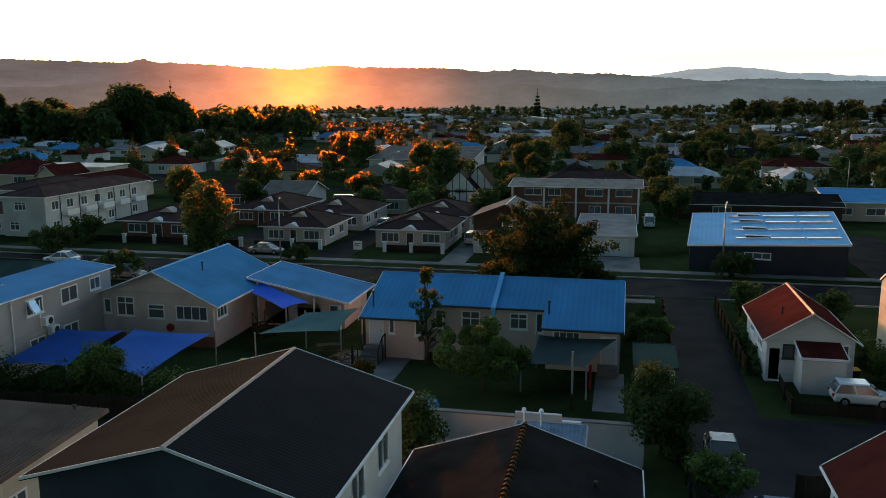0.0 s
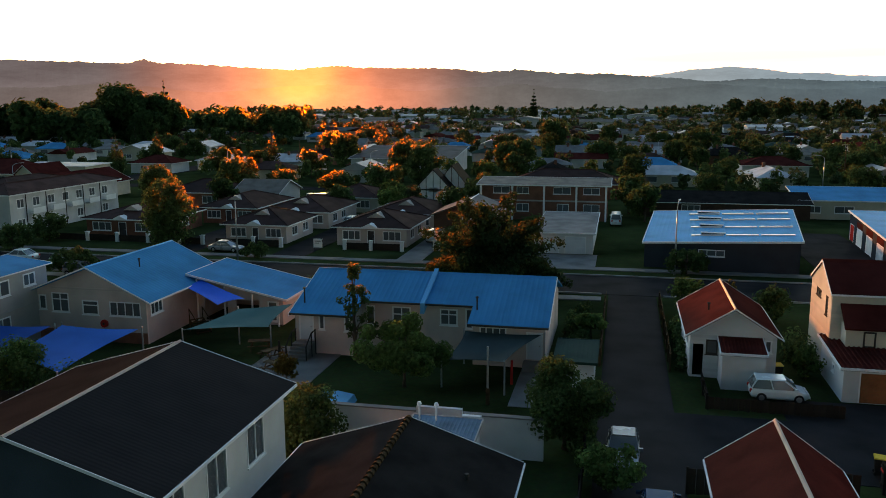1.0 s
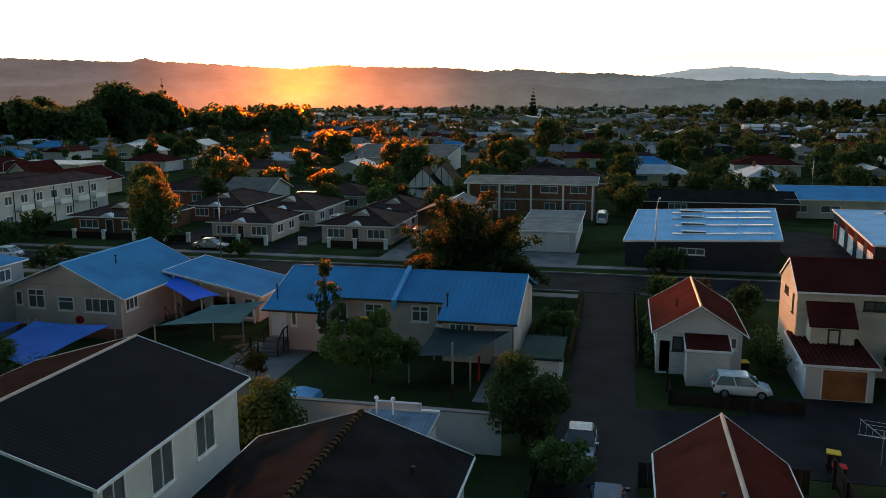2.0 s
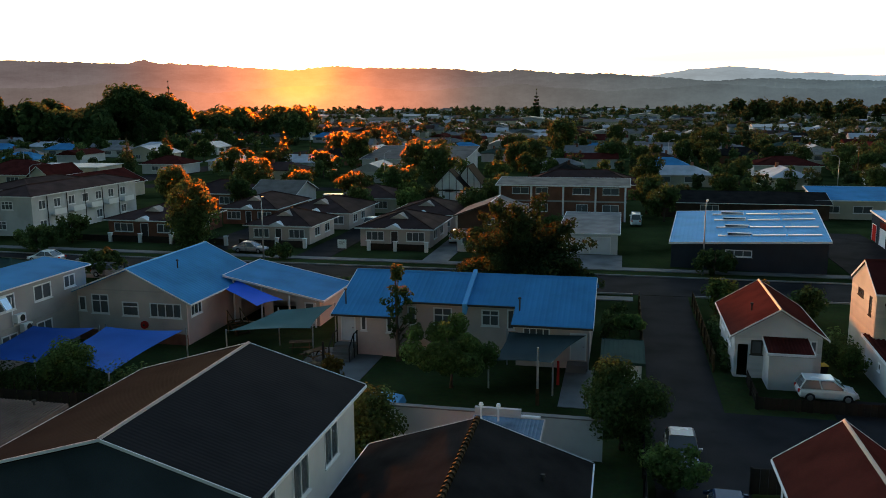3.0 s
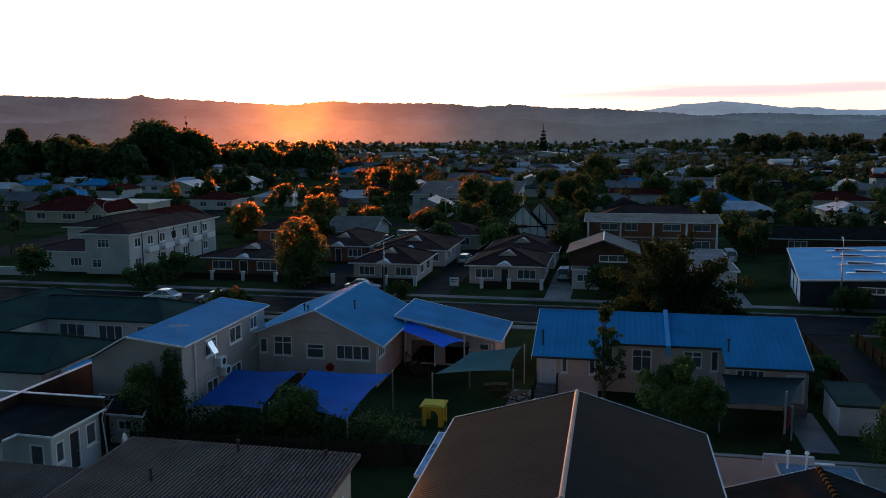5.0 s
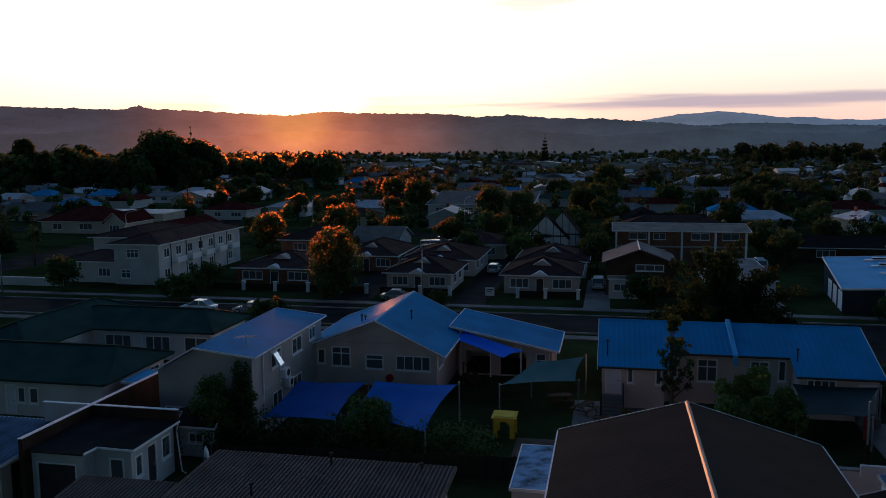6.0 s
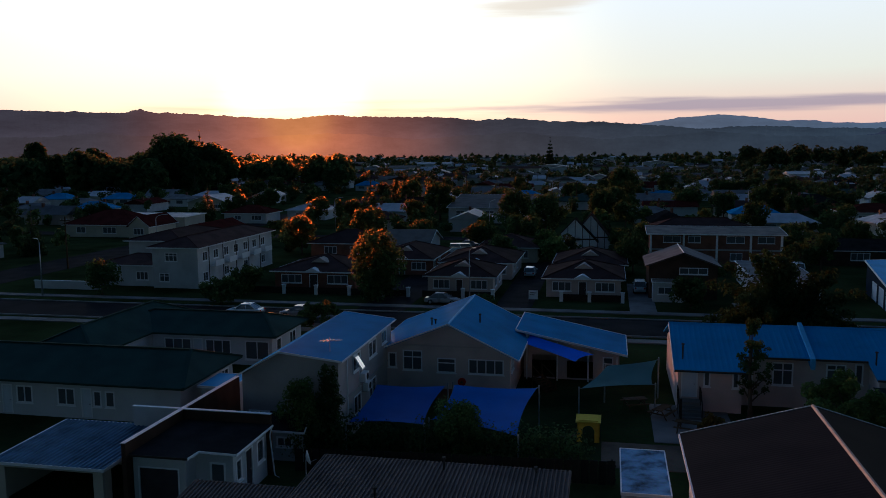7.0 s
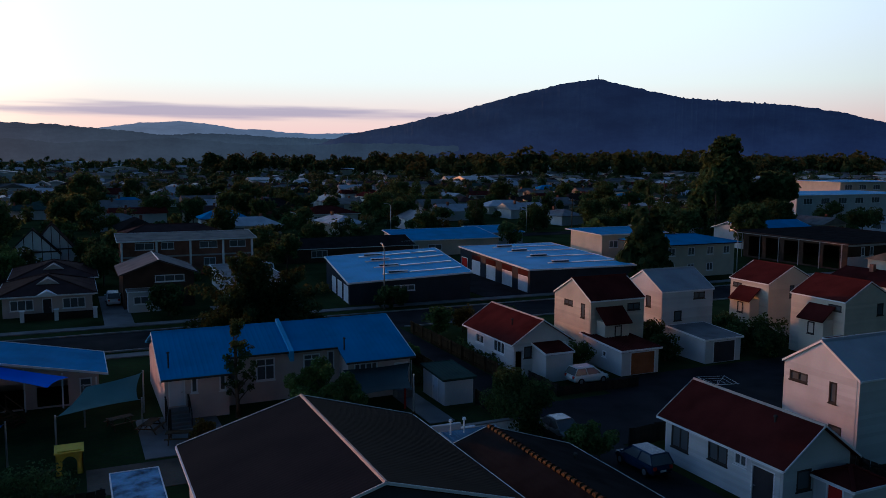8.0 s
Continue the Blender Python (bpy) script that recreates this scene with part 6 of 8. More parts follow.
def sail(name, corners, sag, mat, label, posts=True, n=10):
    """A four-cornered shade cloth with inward curved edges and a sag, on posts."""
    cx = sum(c[0] for c in corners) / 4
    cy = sum(c[1] for c in corners) / 4
    root = thing(name, cx, cy, 0, label, "shade sail", "shade sails over the playground")
    mb = Mesher()
    a, b, c, d = [Vector(k) - Vector((cx, cy, 0)) for k in corners]
    for j in range(n + 1):
        for i in range(n + 1):
            u, v = i / n, j / n
            uu = 0.5 + (u - 0.5) * (1 - 0.09 * math.sin(math.pi * v))
            vv = 0.5 + (v - 0.5) * (1 - 0.09 * math.sin(math.pi * u))
            p = a.lerp(b, uu).lerp(d.lerp(c, uu), vv)
            p.z -= sag * math.sin(math.pi * u) * math.sin(math.pi * v)
            mb.v.append(tuple(p))
    top = len(mb.v)
    mb.v += [(x, y, z - 0.012) for x, y, z in mb.v]
    for j in range(n):
        for i in range(n):
            q = j * (n + 1) + i
            mb.f.append((q, q + 1, q + n + 2, q + n + 1))
            mb.f.append((top + q, top + q + n + 1, top + q + n + 2, top + q + 1))
    part("cloth", mb, mat, root, smooth=True)
    if posts:
        for k in (a, b, c, d):
            o = Vector((k.x, k.y, 0)).normalized() * 0.25
            part("post", Mesher().tube([(k.x + o.x, k.y + o.y, 0), (k.x + o.x, k.y + o.y, k.z + 0.15)], 0.06, 8), STEEL, root)
            part("cable", Mesher().tube([(k.x + o.x, k.y + o.y, k.z + 0.05), tuple(k)], 0.012, 5), STEEL, root)
    return root


sail("shade_sail", [(-25.5, 46.0, 2.3), (-20.7, 46.4, 2.3), (-20.5, 52.7, 3.0), (-25.4, 52.2, 3.0)], 0.15, SAIL_NAVY, "deep blue shade sail over the playground")
sail("shade_sail", [(-20.3, 47.4, 2.3), (-14.6, 45.6, 2.2), (-14.1, 53.9, 2.8), (-19.9, 53.1, 3.0)], 0.2, SAIL_BLUE, "taut royal blue shade sail beside the hall")
sail("shade_sail", [(-11.0, 55.1, 2.6), (-5.9, 58.3, 2.2), (-5.4, 62.0, 3.15), (-9.2, 60.2, 3.0)], 0.2, SAIL_GREEN, "sage green shade sail over the tables")
sail("shade_sail", [(-16.4, 64.4, 3.6), (-11.7, 61.4, 2.9), (-10.3, 63.5, 3.0), (-15.8, 66.2, 3.85)], 0.12, SAIL_BRIGHT, "bright blue awning under the wing's eave", False)
sail("shade_sail", [(8.9, 54.0, 1.9), (13.0, 53.4, 2.2), (15.0, 58.6, 2.7), (9.4, 58.9, 2.6)], 0.3, SAIL_DARK, "dark green shade cloth behind the block", True)


def playhouse(x, y):
    root = thing("playhouse", x, y, 0, "yellow plastic playhouse cube with arched openings", "playhouse")
    s, t, h = 0.76, 0.06, 1.4
    for k, (ax, sg) in enumerate((("x", -1), ("x", 1), ("y", -1), ("y", 1))):
        m = Mesher()
        n = 8
        outer = [(-s, 0), (-s, h), (s, h), (s, 0)]
        arch = [(0.42, 0)] + [(0.42 * math.cos(math.pi * i / n), 0.75 + 0.42 * math.sin(math.pi * i / n)) for i in range(n + 1)] + [(-0.42, 0)]
        pts = outer + arch
        if ax == "y":
            m.prism([(u, sg * s, v) for u, v in pts], (0, -sg * t, 0))
        else:
            m.prism([(sg * s, u, v) for u, v in pts], (-sg * t, 0, 0))
        part("panel", m, YELLOW, root)
    part("roof", Mesher().slab([(-s - 0.08, -s - 0.08, h + 0.05), (s + 0.08, -s - 0.08, h + 0.05), (s + 0.08, s + 0.08, h + 0.05), (-s - 0.08, s + 0.08, h + 0.05)], 0.09).slab([(-s + 0.1, -s + 0.1, h + 0.11), (s - 0.1, -s + 0.1, h + 0.11), (s - 0.1, s - 0.1, h + 0.11), (-s + 0.1, s - 0.1, h + 0.11)], 0.058), YELLOW, root)


playhouse(-10.4, 52.0)


def picnic_table(x, y, turn):
    root = thing("picnic_table", x, y, 0.05, "weathered timber picnic table in the yard", "table", "picnic tables in the yard", turn=turn)
    for k in range(4):
        part("slat", Mesher().box(-0.9, 0.9, -0.36 + k * 0.185, -0.36 + k * 0.185 + 0.165, 0.70, 0.74), TIMBER, root)
    for sy in (-0.75, 0.55):
        part("bench", Mesher().box(-0.9, 0.9, sy, sy + 0.22, 0.42, 0.46), TIMBER, root)
    for sx in (-0.65, 0.65):
        part("leg", Mesher().beam((sx, -0.7, 0), (sx, -0.25, 0.70), 0.08, 0.05).beam((sx, 0.7, 0), (sx, 0.25, 0.70), 0.08, 0.05).box(sx - 0.03, sx + 0.03, -0.7, 0.7, 0.34, 0.42), TIMBER, root)


for x, y, a in ((-7.1, 59.3, 20), (-3.6, 54.4, -15), (-5.2, 57.4, 60)):
    picnic_table(x, y, a)
part_ob = thing("sandpit_cover", 2.6, 49.2, 0, "pale curved sandpit cover on the lawn", "sandpit")
part("cover", Mesher().prism([(-1.3, -1, 0.05), (1.3, -1, 0.05), (1.1, -1, 0.45), (0, -1, 0.62), (-1.1, -1, 0.45)], (0, 2.0, 0)), ROOF_WHITE, part_ob)
pl = thing("yard_post", 12.3, 51.3, 0, "tall bare steel pole with a timber foot", "pole")
part("pole", Mesher().tube([(0, 0, 0.9), (0, 0, 3.85)], 0.07, 8), STEEL, pl)
part("foot", Mesher().box(-0.11, 0.11, -0.11, 0.11, 0, 1.1), OCHRE, pl)
pl = thing("marker_post", 13.3, 55.4, 0, "short red painted post", "post")
part("pole", Mesher().tube([(0, 0, 0), (0, 0, 1.7)], [0.1, 0.08], 8), LAMP_RED, pl)


# ---- fences ----
def fence(name, a, b, h, mat, label, board=0.3, rail=True):
    """A close-boarded fence: every board and post is a piece of its own."""
    a, b = Vector((*a, 0)), Vector((*b, 0))
    L = (b - a).length
    ang = math.degrees(math.atan2(b.y - a.y, b.x - a.x))
    root = thing(name, a.x, a.y, 0, label, "fence", turn=ang)
    n = max(2, int(L / board))
    bm = Mesher().box(0, L / n * 0.93, -0.012, 0.012, 0.05, h).mesh("board")
    bm.materials.append(mat)
    for i in range(n):
        ob = new("board", bm)
        ob.parent = root
        ob.matrix_basis = pose(i * L / n, 0.0, random.uniform(-0.03, 0.03), 0, random.uniform(-0.6, 0.6), 0)
    pm = Mesher().box(-0.06, 0.06, 0.02, 0.14, 0, h + 0.05).mesh("post")
    pm.materials.append(mat)
    for i in range(int(L / 2.4) + 1):
        ob = new("post", pm)
        ob.parent = root
        ob.matrix_basis = pose(min(i * 2.4, L), 0, 0)
    for z in (0.35, h - 0.3):
        part("rail", Mesher().box(0, L, 0.02, 0.07, z - 0.04, z + 0.04), mat, root)


fence("paling_fence", (19.15, 60.5), (19.15, 79.5), 1.35, TIMBER, "weathered ochre paling fence along the drive", 0.4)
fence("paling_fence", (24.1, 60.2), (24.1, 80.5), 1.35, TIMBER, "weathered ochre paling fence beside the cottage", 0.4)
fence("paling_fence", (18.8, 30.0), (18.8, 54.0), 1.3, TIMBER_DARK, "dark paling fence along the drive", 0.5)
fence("paling_fence", (26.0, 53.2), (34.0, 53.2), 0.85, TIMBER_DARK, "dark paling fence in front of the parked car", 0.35)
fence("paling_fence", (26.0, 53.4), (26.0, 58.2), 1.0, TIMBER_DARK, "dark paling fence beside the cottage yard", 0.35)
fence("paling_fence", (-28.0, 43.0), (-8.6, 44.3), 1.5, TIMBER_DARK, "dark paling fence behind the brown-roofed house", 0.5)
fence("paling_fence", (23.9, 41.2), (32.0, 42.2), 1.4, TIMBER_DARK, "dark paling fence beside the red-roofed cottage", 0.4)
fence("paling_fence", (33.4, 24.0), (33.4, 44.0), 1.5, TIMBER_DARK, "dark paling fence between the cottages", 0.5)
low = thing("garden_wall", -86.5, 101.6, 0, "low white garden wall at the motel", "wall")
part("wall", Mesher().box(-5.5, 5.5, -0.12, 0.12, 0, 1.15), WALL_WHITE, low)
part("coping", Mesher().box(-5.6, 5.6, -0.17, 0.17, 1.15, 1.22), TRIM, low)


def gate_post(x, y=103.0):
    root = thing("gate_post", x, y, 0, "square white fence pillar along the footpath", "pillar", "white fence pillars")
    part("shaft", Mesher().box(-0.22, 0.22, -0.22, 0.22, 0, 1.25), TRIM, root)
    part("cap", Mesher().box(-0.28, 0.28, -0.28, 0.28, 1.25, 1.34), TRIM, root)
    return root


first = gate_post(-61.0, 104.5)
for x in (-53.5, -48.8, -44.0, -39.2, -35.7, -28.2, -24.2, -15.2, -11.6, -7.4):
    copy_thing(first, pose(x, 102.8, 0))
for a, b in ((-61, -53.5), (-53.5, -48.8), (-48.8, -44.0), (-44.0, -39.2), (-39.2, -35.7), (-34, -28.2), (-28.2, -24.2), (-15.2, -11.6), (-11.6, -7.4)):
    rf = thing("low_fence", (a + b) / 2, 102.9, 0, "low dark fence panel between white pillars", "fence", "panels between pillars")
    part("panel", Mesher().box((a - b) / 2 + 0.23, (b - a) / 2 - 0.23, -0.04, 0.04, 0.05, 0.95), TIMBER_DARK, rf)
sg = thing("notice_board", -18.8, 102.4, 0, "small white notice board at the lane", "sign")
part("board", Mesher().box(-0.6, 0.6, -0.05, 0.05, 0.25, 1.4), TRIM, sg)
part("lettering", Mesher().box(-0.42, 0.42, -0.062, -0.052, 1.05, 1.15).box(-0.42, 0.2, -0.062, -0.052, 0.8, 0.88), TRIM_DARK, sg)
part("leg", Mesher().box(-0.5, -0.4, -0.04, 0.04, 0, 0.25).box(0.4, 0.5, -0.04, 0.04, 0, 0.25), TRIM_DARK, sg)


# ---- street lamps and poles ----
def street_lamp(x, y, h, turn, group="street lamps"):
    root = thing("street_lamp", x, y, 0, "tall galvanised street lamp with a curved arm", "street lamp", group, turn=turn)
    pts = [(0, 0, 0), (0, 0, h * 0.55), (0, 0, h * 0.9)]
    part("pole", Mesher().tube(pts, [0.11, 0.08, 0.06], 8), STEEL, root, smooth=True)
    arc = [(1.6 * (1 - math.cos(a)), 0, h * 0.9 + h * 0.1 * math.sin(a)) for a in [i * math.pi / 16 for i in range(9)]]
    part("arm", Mesher().tube(arc, 0.045, 7), STEEL, root, smooth=True)
    part("lantern", Mesher().prism([(1.45, -0.13, h - 0.06), (2.15, -0.09, h - 0.02), (2.15, 0.09, h - 0.02), (1.45, 0.13, h - 0.06)], (0, 0, 0.12)), STEEL, root)
    return root


lamp0 = street_lamp(-25.6, 92.9, 8.2, -60)
for x, y, a in ((26.3, 94.6, 80), (-86.5, 96.0, -70), (-92, 135, 20), (-76.0, 190.0, 30), (60, 180, 200), (98, 181, 90), (-36, 181, 60), (150, 190, 30), (85, 94.2, 80), (30, 246, 40), (-30, 300, 120), (110, 300, 10), (-130, 180, 30)):
    copy_thing(lamp0, pose(x, y, 0, 0, 0, a))


def power_pole(x, y, h, turn=0):
    root = thing("power_pole", x, y, 0, "slender timber power pole with a crossarm", "pole", "power poles", turn=turn)
    part("pole", Mesher().tube([(0, 0, 0), (0, 0, h)], [0.16, 0.10], 8), TIMBER, root)
    part("crossarm", Mesher().box(-1.0, 1.0, -0.06, 0.06, h - 0.7, h - 0.55), TIMBER, root)
    for k in (-0.85, -0.3, 0.3, 0.85):
        part("insulator", Mesher().tube([(k, 0, h - 0.55), (k, 0, h - 0.37)], 0.05, 6), TRIM, root)
    return root


pole0 = power_pole(-100, 120, 9)
for x, y in ((-62, 215), (-70, 222), (-20, 270), (40, 260), (70, 205), (108, 175), (-140, 150), (15, 400), (-44, 400), (140, 260)):
    copy_thing(pole0, pose(x, y, 0, 0, 0, x))


# ---- cars ----
def car(name, x, y, turn, paint, kind, label, L=4.4, z=0.04):
    """A parked car, nose along its own +x: body, cabin glass, wheels, lamps."""
    root = thing(name, x, y, z, label, "car", "parked cars", turn=turn)
    W = 1.72 / 2
    H = {"sedan": 1.42, "hatch": 1.5, "suv": 1.72, "van": 1.9}[kind]
    belt = H * 0.60
    hood = belt * (0.93 if kind != "van" else 1.0)
    lx = L / 2
    # lower body: sections along the length, each a rounded half profile
    secs = [(-lx, 0.42, belt * 0.72, 0.80), (-lx + 0.12, 0.26, belt * 0.93, 0.93), (-lx * 0.55, 0.22, belt, 1.0), (0, 0.20, belt, 1.0), (lx * 0.35, 0.20, belt, 1.0), (lx * 0.55, 0.22, hood, 0.99), (lx - 0.28, 0.25, hood * 0.88, 0.93), (lx, 0.36, hood * 0.62, 0.78)]
    mb = Mesher()
    k = 10
    for sx, zb, zt, wd in secs:
        w_ = W * wd
        prof = [(-w_ * 0.86, zb), (-w_, zb + 0.12), (-w_, zt - 0.20), (-w_ * 0.95, zt - 0.05), (-w_ * 0.80, zt), (w_ * 0.80, zt), (w_ * 0.95, zt - 0.05), (w_, zt - 0.20), (w_, zb + 0.12), (w_ * 0.86, zb)]
        mb.v += [(sx, py, pz) for py, pz in prof]
    for i in range(len(secs) - 1):
        for j in range(k):
            a, b = i * k + j, i * k + (j + 1) % k
            mb.f.append((a, b, b + k, a + k))
    mb.f.append(tuple(range(k - 1, -1, -1)))
    mb.f.append(tuple(range((len(secs) - 1) * k, len(secs) * k)))
    part("body", mb, paint, root, smooth=False)
    ends = {"sedan": (-lx * 0.72, -lx * 0.38, lx * 0.12, lx * 0.48), "hatch": (-lx * 0.97, -lx * 0.78, lx * 0.15, lx * 0.58), "suv": (-lx * 0.97, -lx * 0.86, lx * 0.15, lx * 0.50), "van": (-lx * 0.98, -lx * 0.92, lx * 0.55, lx * 0.85)}[kind]
    r0, r1, f1, f0 = ends
    wb, wt = W * 0.93, W * 0.76
    g = Mesher()
    lo, hi = belt - 0.02, H - 0.07
    pts = [(r0, -wb, lo), (f0, -wb, lo), (f0, wb, lo), (r0, wb, lo), (r1, -wt, hi), (f1, -wt, hi), (f1, wt, hi), (r1, wt, hi)]
    n = len(g.v)
    g.v += pts
    g.f += [tuple(n + i for i in q) for q in ((3, 2, 1, 0), (4, 5, 6, 7), (0, 1, 5, 4), (1, 2, 6, 5), (2, 3, 7, 6), (3, 0, 4, 7))]
    part("window", g, GLASS, root, "dark tinted car glass")
    part("roof", Mesher().prism([(r1 - 0.06, -wt - 0.02, hi), (r1 - 0.02, -wt * 0.9, H), (r1 - 0.02, wt * 0.9, H), (r1 - 0.06, wt + 0.02, hi)], (f1 - r1 + 0.08, 0, 0)), paint, root)
    for sy in (-1, 1):
        for a, b in (((r0, lo), (r1, hi)), ((f0, lo), (f1, hi)), (((r0 + f0) / 2 - 0.1, lo), ((r1 + f1) / 2 - 0.05, hi))):
            part("pillar", Mesher().beam((a[0], sy * (wb + 0.005), a[1]), (b[0], sy * (wt + 0.005), b[1]), 0.03, 0.11), paint, root)
        for sx in (-lx * 0.62, lx * 0.62):
            t = Mesher()
            t.tube([(sx, sy * (W - 0.19), 0.31), (sx, sy * (W + 0.015), 0.31)], 0.31, 18)
            wh = part("wheel", t, BLACK, root)
            part("rim", Mesher().tube([(sx, sy * (W + 0.0), 0.31), (sx, sy * (W + 0.03), 0.31)], [0.2, 0.17], 14), STEEL, wh)
        part("headlight", Mesher().box(lx - 0.22, lx - 0.08, sy * W * 0.62 - 0.17, sy * W * 0.62 + 0.17, hood * 0.62, hood * 0.80), LAMP_CLEAR, root)
        part("tail_light", Mesher().box(-lx - 0.01, -lx + 0.15, sy * W * 0.70 - 0.11, sy * W * 0.70 + 0.11, belt * 0.66, belt * 0.88), LAMP_RED, root)
        part("wing_mirror", Mesher().box(f0 - 0.25, f0 - 0.08, sy * (wb + 0.12) - 0.1, sy * (wb + 0.12) + 0.1, belt, belt + 0.14), paint, root)
    part("number_plate", Mesher().box(-lx - 0.015, -lx + 0.02, -0.22, 0.22, belt * 0.5, belt * 0.5 + 0.12), LAMP_CLEAR, root)
    return root


car("hatchback", 30.6, 56.0, 0, CAR_WHITE, "hatch", "white five-door hatchback parked behind a dark fence", 3.65)
car("sedan", 20.8, 44.9, -90, CAR_SILVER, "sedan", "silver sedan with a pale roof parked on the drive", 4.5)
car("car", 22.4, 38.0, 90, CAR_BLUE, "hatch", "dark blue hatchback parked on the drive", 3.9)
car("sedan", -30.2, 98.9, 0, CAR_SILVER, "sedan", "silver sedan parked on the verge", 4.6, 0.0)
car("sedan", -52.4, 88.0, 180, CAR_WHITE, "sedan", "white sedan parked on the street", 4.6)
car("sedan", -45.4, 87.8, 180, CAR_SILVER, "sedan", "silver sedan parked on the street", 4.6)
car("hatchback", -39.0, 81.4, 0, CAR_SILVER, "hatch", "pale hatchback parked by the green hedge", 4.0, 0.1)
car("hatchback", -21.2, 123.6, 90, CAR_WHITE, "hatch", "white hatchback in the lane between the units", 4.0)
car("van", -5.0, 111.6, 90, CAR_WHITE, "suv", "white wagon in the drive beside the brown house", 4.4)
car("sedan", -62.5, 150.0, 60, CAR_WHITE, "sedan", "white sedan behind the motel", 4.5)
car("sedan", -60.0, 147.0, 60, CAR_SILVER, "sedan", "silver sedan behind the motel", 4.5)
car("van", -36.8, 150.0, 10, CAR_WHITE, "van", "white van on the side street", 4.8)
car("sedan", -37.0, 160.0, 10, CAR_SILVER, "sedan", "silver sedan on the side street", 4.5)
car("sedan", 33.5, 153.0, -20, CAR_SILVER, "sedan", "silver sedan behind the storage building", 4.5)
car("van", 19.5, 132.0, 90, CAR_WHITE, "van", "white van beside the brick flats", 4.8)


# ---- roof fittings ----
def vent_pipe(x, y, z, h, label="short dark roof vent pipe"):
    root = thing("vent_pipe", x, y, z, label, "vent", "roof vents")
    part("pipe", Mesher().tube([(0, 0, -0.15), (0, 0, h)], 0.06, 8), TRIM_DARK, root)
    part("cowl", Mesher().tube([(0, 0, h), (0, 0, h + 0.1)], [0.13, 0.1], 8), TRIM_DARK, root)


for q in ((-17.2, 36.0, 3.75, 0.5), (-19.6, 31.8, 3.86, 0.4), (-12.6, 36.4, 3.55, 0.35), (-23.2, 60.8, 5.5, 0.6), (-22.9, 60.8, 5.55, 0.45), (-19.6, 63.0, 5.6, 0.5), (26.7, 62.4, 4.15, 0.5), (26.6, 31.6, 4.3, 0.45), (10.0, 60.4, 3.95, 0.8), (14.3, 33.6, 3.4, 0.25), (-3.6, 60.2, 3.9, 1.0)):
    vent_pipe(*q)


def aerial(x, y, z):
    root = thing("tv_aerial", x, y, z, "thin television aerial on the roof edge", "aerial")
    part("mast", Mesher().tube([(0, 0, -0.3), (0, 0, 2.0)], 0.03, 6), STEEL, root)
    part("boom", Mesher().tube([(-0.7, 0, 1.75), (0.9, 0, 1.85)], 0.02, 5), STEEL, root)
    for k in range(6):
        part("element", Mesher().tube([(-0.6 + k * 0.28, -0.5 + k * 0.05, 1.76 + k * 0.017), (-0.6 + k * 0.28, 0.5 - k * 0.05, 1.76 + k * 0.017)], 0.012, 4), STEEL, root)


aerial(-27.6, 48.6, 5.2)
for y in (51.9, 52.5):
    ac = thing("heat_pump", -26.22, y, 3.35 if y < 52 else 2.5, "white outdoor heat pump unit on the wall", "heat pump", "heat pumps on the wall")
    part("case", Mesher().box(-0.2, 0.2, -0.45, 0.45, 0, 0.62), TRIM, ac)
    part("grille", Mesher().tube([(0.2, 0.08, 0.31), (0.215, 0.08, 0.31)], 0.25, 16), TRIM_DARK, ac)
    part("bracket", Mesher().box(-0.27, 0.12, -0.4, 0.4, -0.05, -0.01), STEEL, ac)

reel = thing("hose_reel", -20.4, 58.6, 1.25, "red round hose reel on the hall's wall", "hose reel")
part("drum", Mesher().tube([(0, 0.1, 0.3), (0, 0.28, 0.3)], 0.32, 18), LAMP_RED, reel)
part("hub", Mesher().tube([(0, 0.06, 0.3), (0, 0.1, 0.3)], 0.1, 10), TRIM_DARK, reel)
dish = thing("satellite_dish", -25.6, 38.6, 0, "grey satellite dish on a thin pole", "satellite dish")
part("pole", Mesher().tube([(0, 0, 0), (0, 0, 2.6)], 0.035, 7), STEEL, dish)
part("dish", Mesher().tube([(0.0, 0.02, 2.7), (0.09, 0.05, 2.72), (0.16, 0.08, 2.74)], [0.12, 0.34, 0.42], 18), WALL_GREY, dish)
part("arm", Mesher().tube([(0.1, 0.05, 2.4), (0.55, 0.2, 2.6)], 0.018, 5), STEEL, dish)
flat_house("garden_shed", -33.6, -31.6, 44.6, 46.6, 1.9, 2.1, WALL_SLATE, ROOF_DARK, [("s", -33.1, -32.1, 0.05, 1.7, "door", dict(mat=DOOR_DARK))], "small dark timber shed beside the white block", "shed", 0.15)


def timber_stair(x, y, turn, n=6):
    """Open timber stair with stringers, treads and a handrail."""
    root = thing("timber_stair", x, y, 0, "open timber stair up to the verandah", "stair", turn=turn)
    for sx in (-0.6, 0.6):
        part("stringer", Mesher().beam((sx, 0, 0.05), (sx, n * 0.27, n * 0.17), 0.05, 0.24), TIMBER, root)
        part("handrail", Mesher().beam((sx, 0.1, 1.0), (sx, n * 0.27, n * 0.17 + 0.95), 0.06, 0.06), TIMBER, root)
        for k in (0.1, n * 0.27 - 0.05):
            part("baluster", Mesher().box(sx - 0.035, sx + 0.035, k - 0.035, k + 0.035, 0, k * 0.63 + 0.95), TIMBER, root)
    for k in range(n):
        part("tread", Mesher().box(-0.58, 0.58, k * 0.27, k * 0.27 + 0.26, k * 0.17 + 0.13, k * 0.17 + 0.17), TIMBER, root)


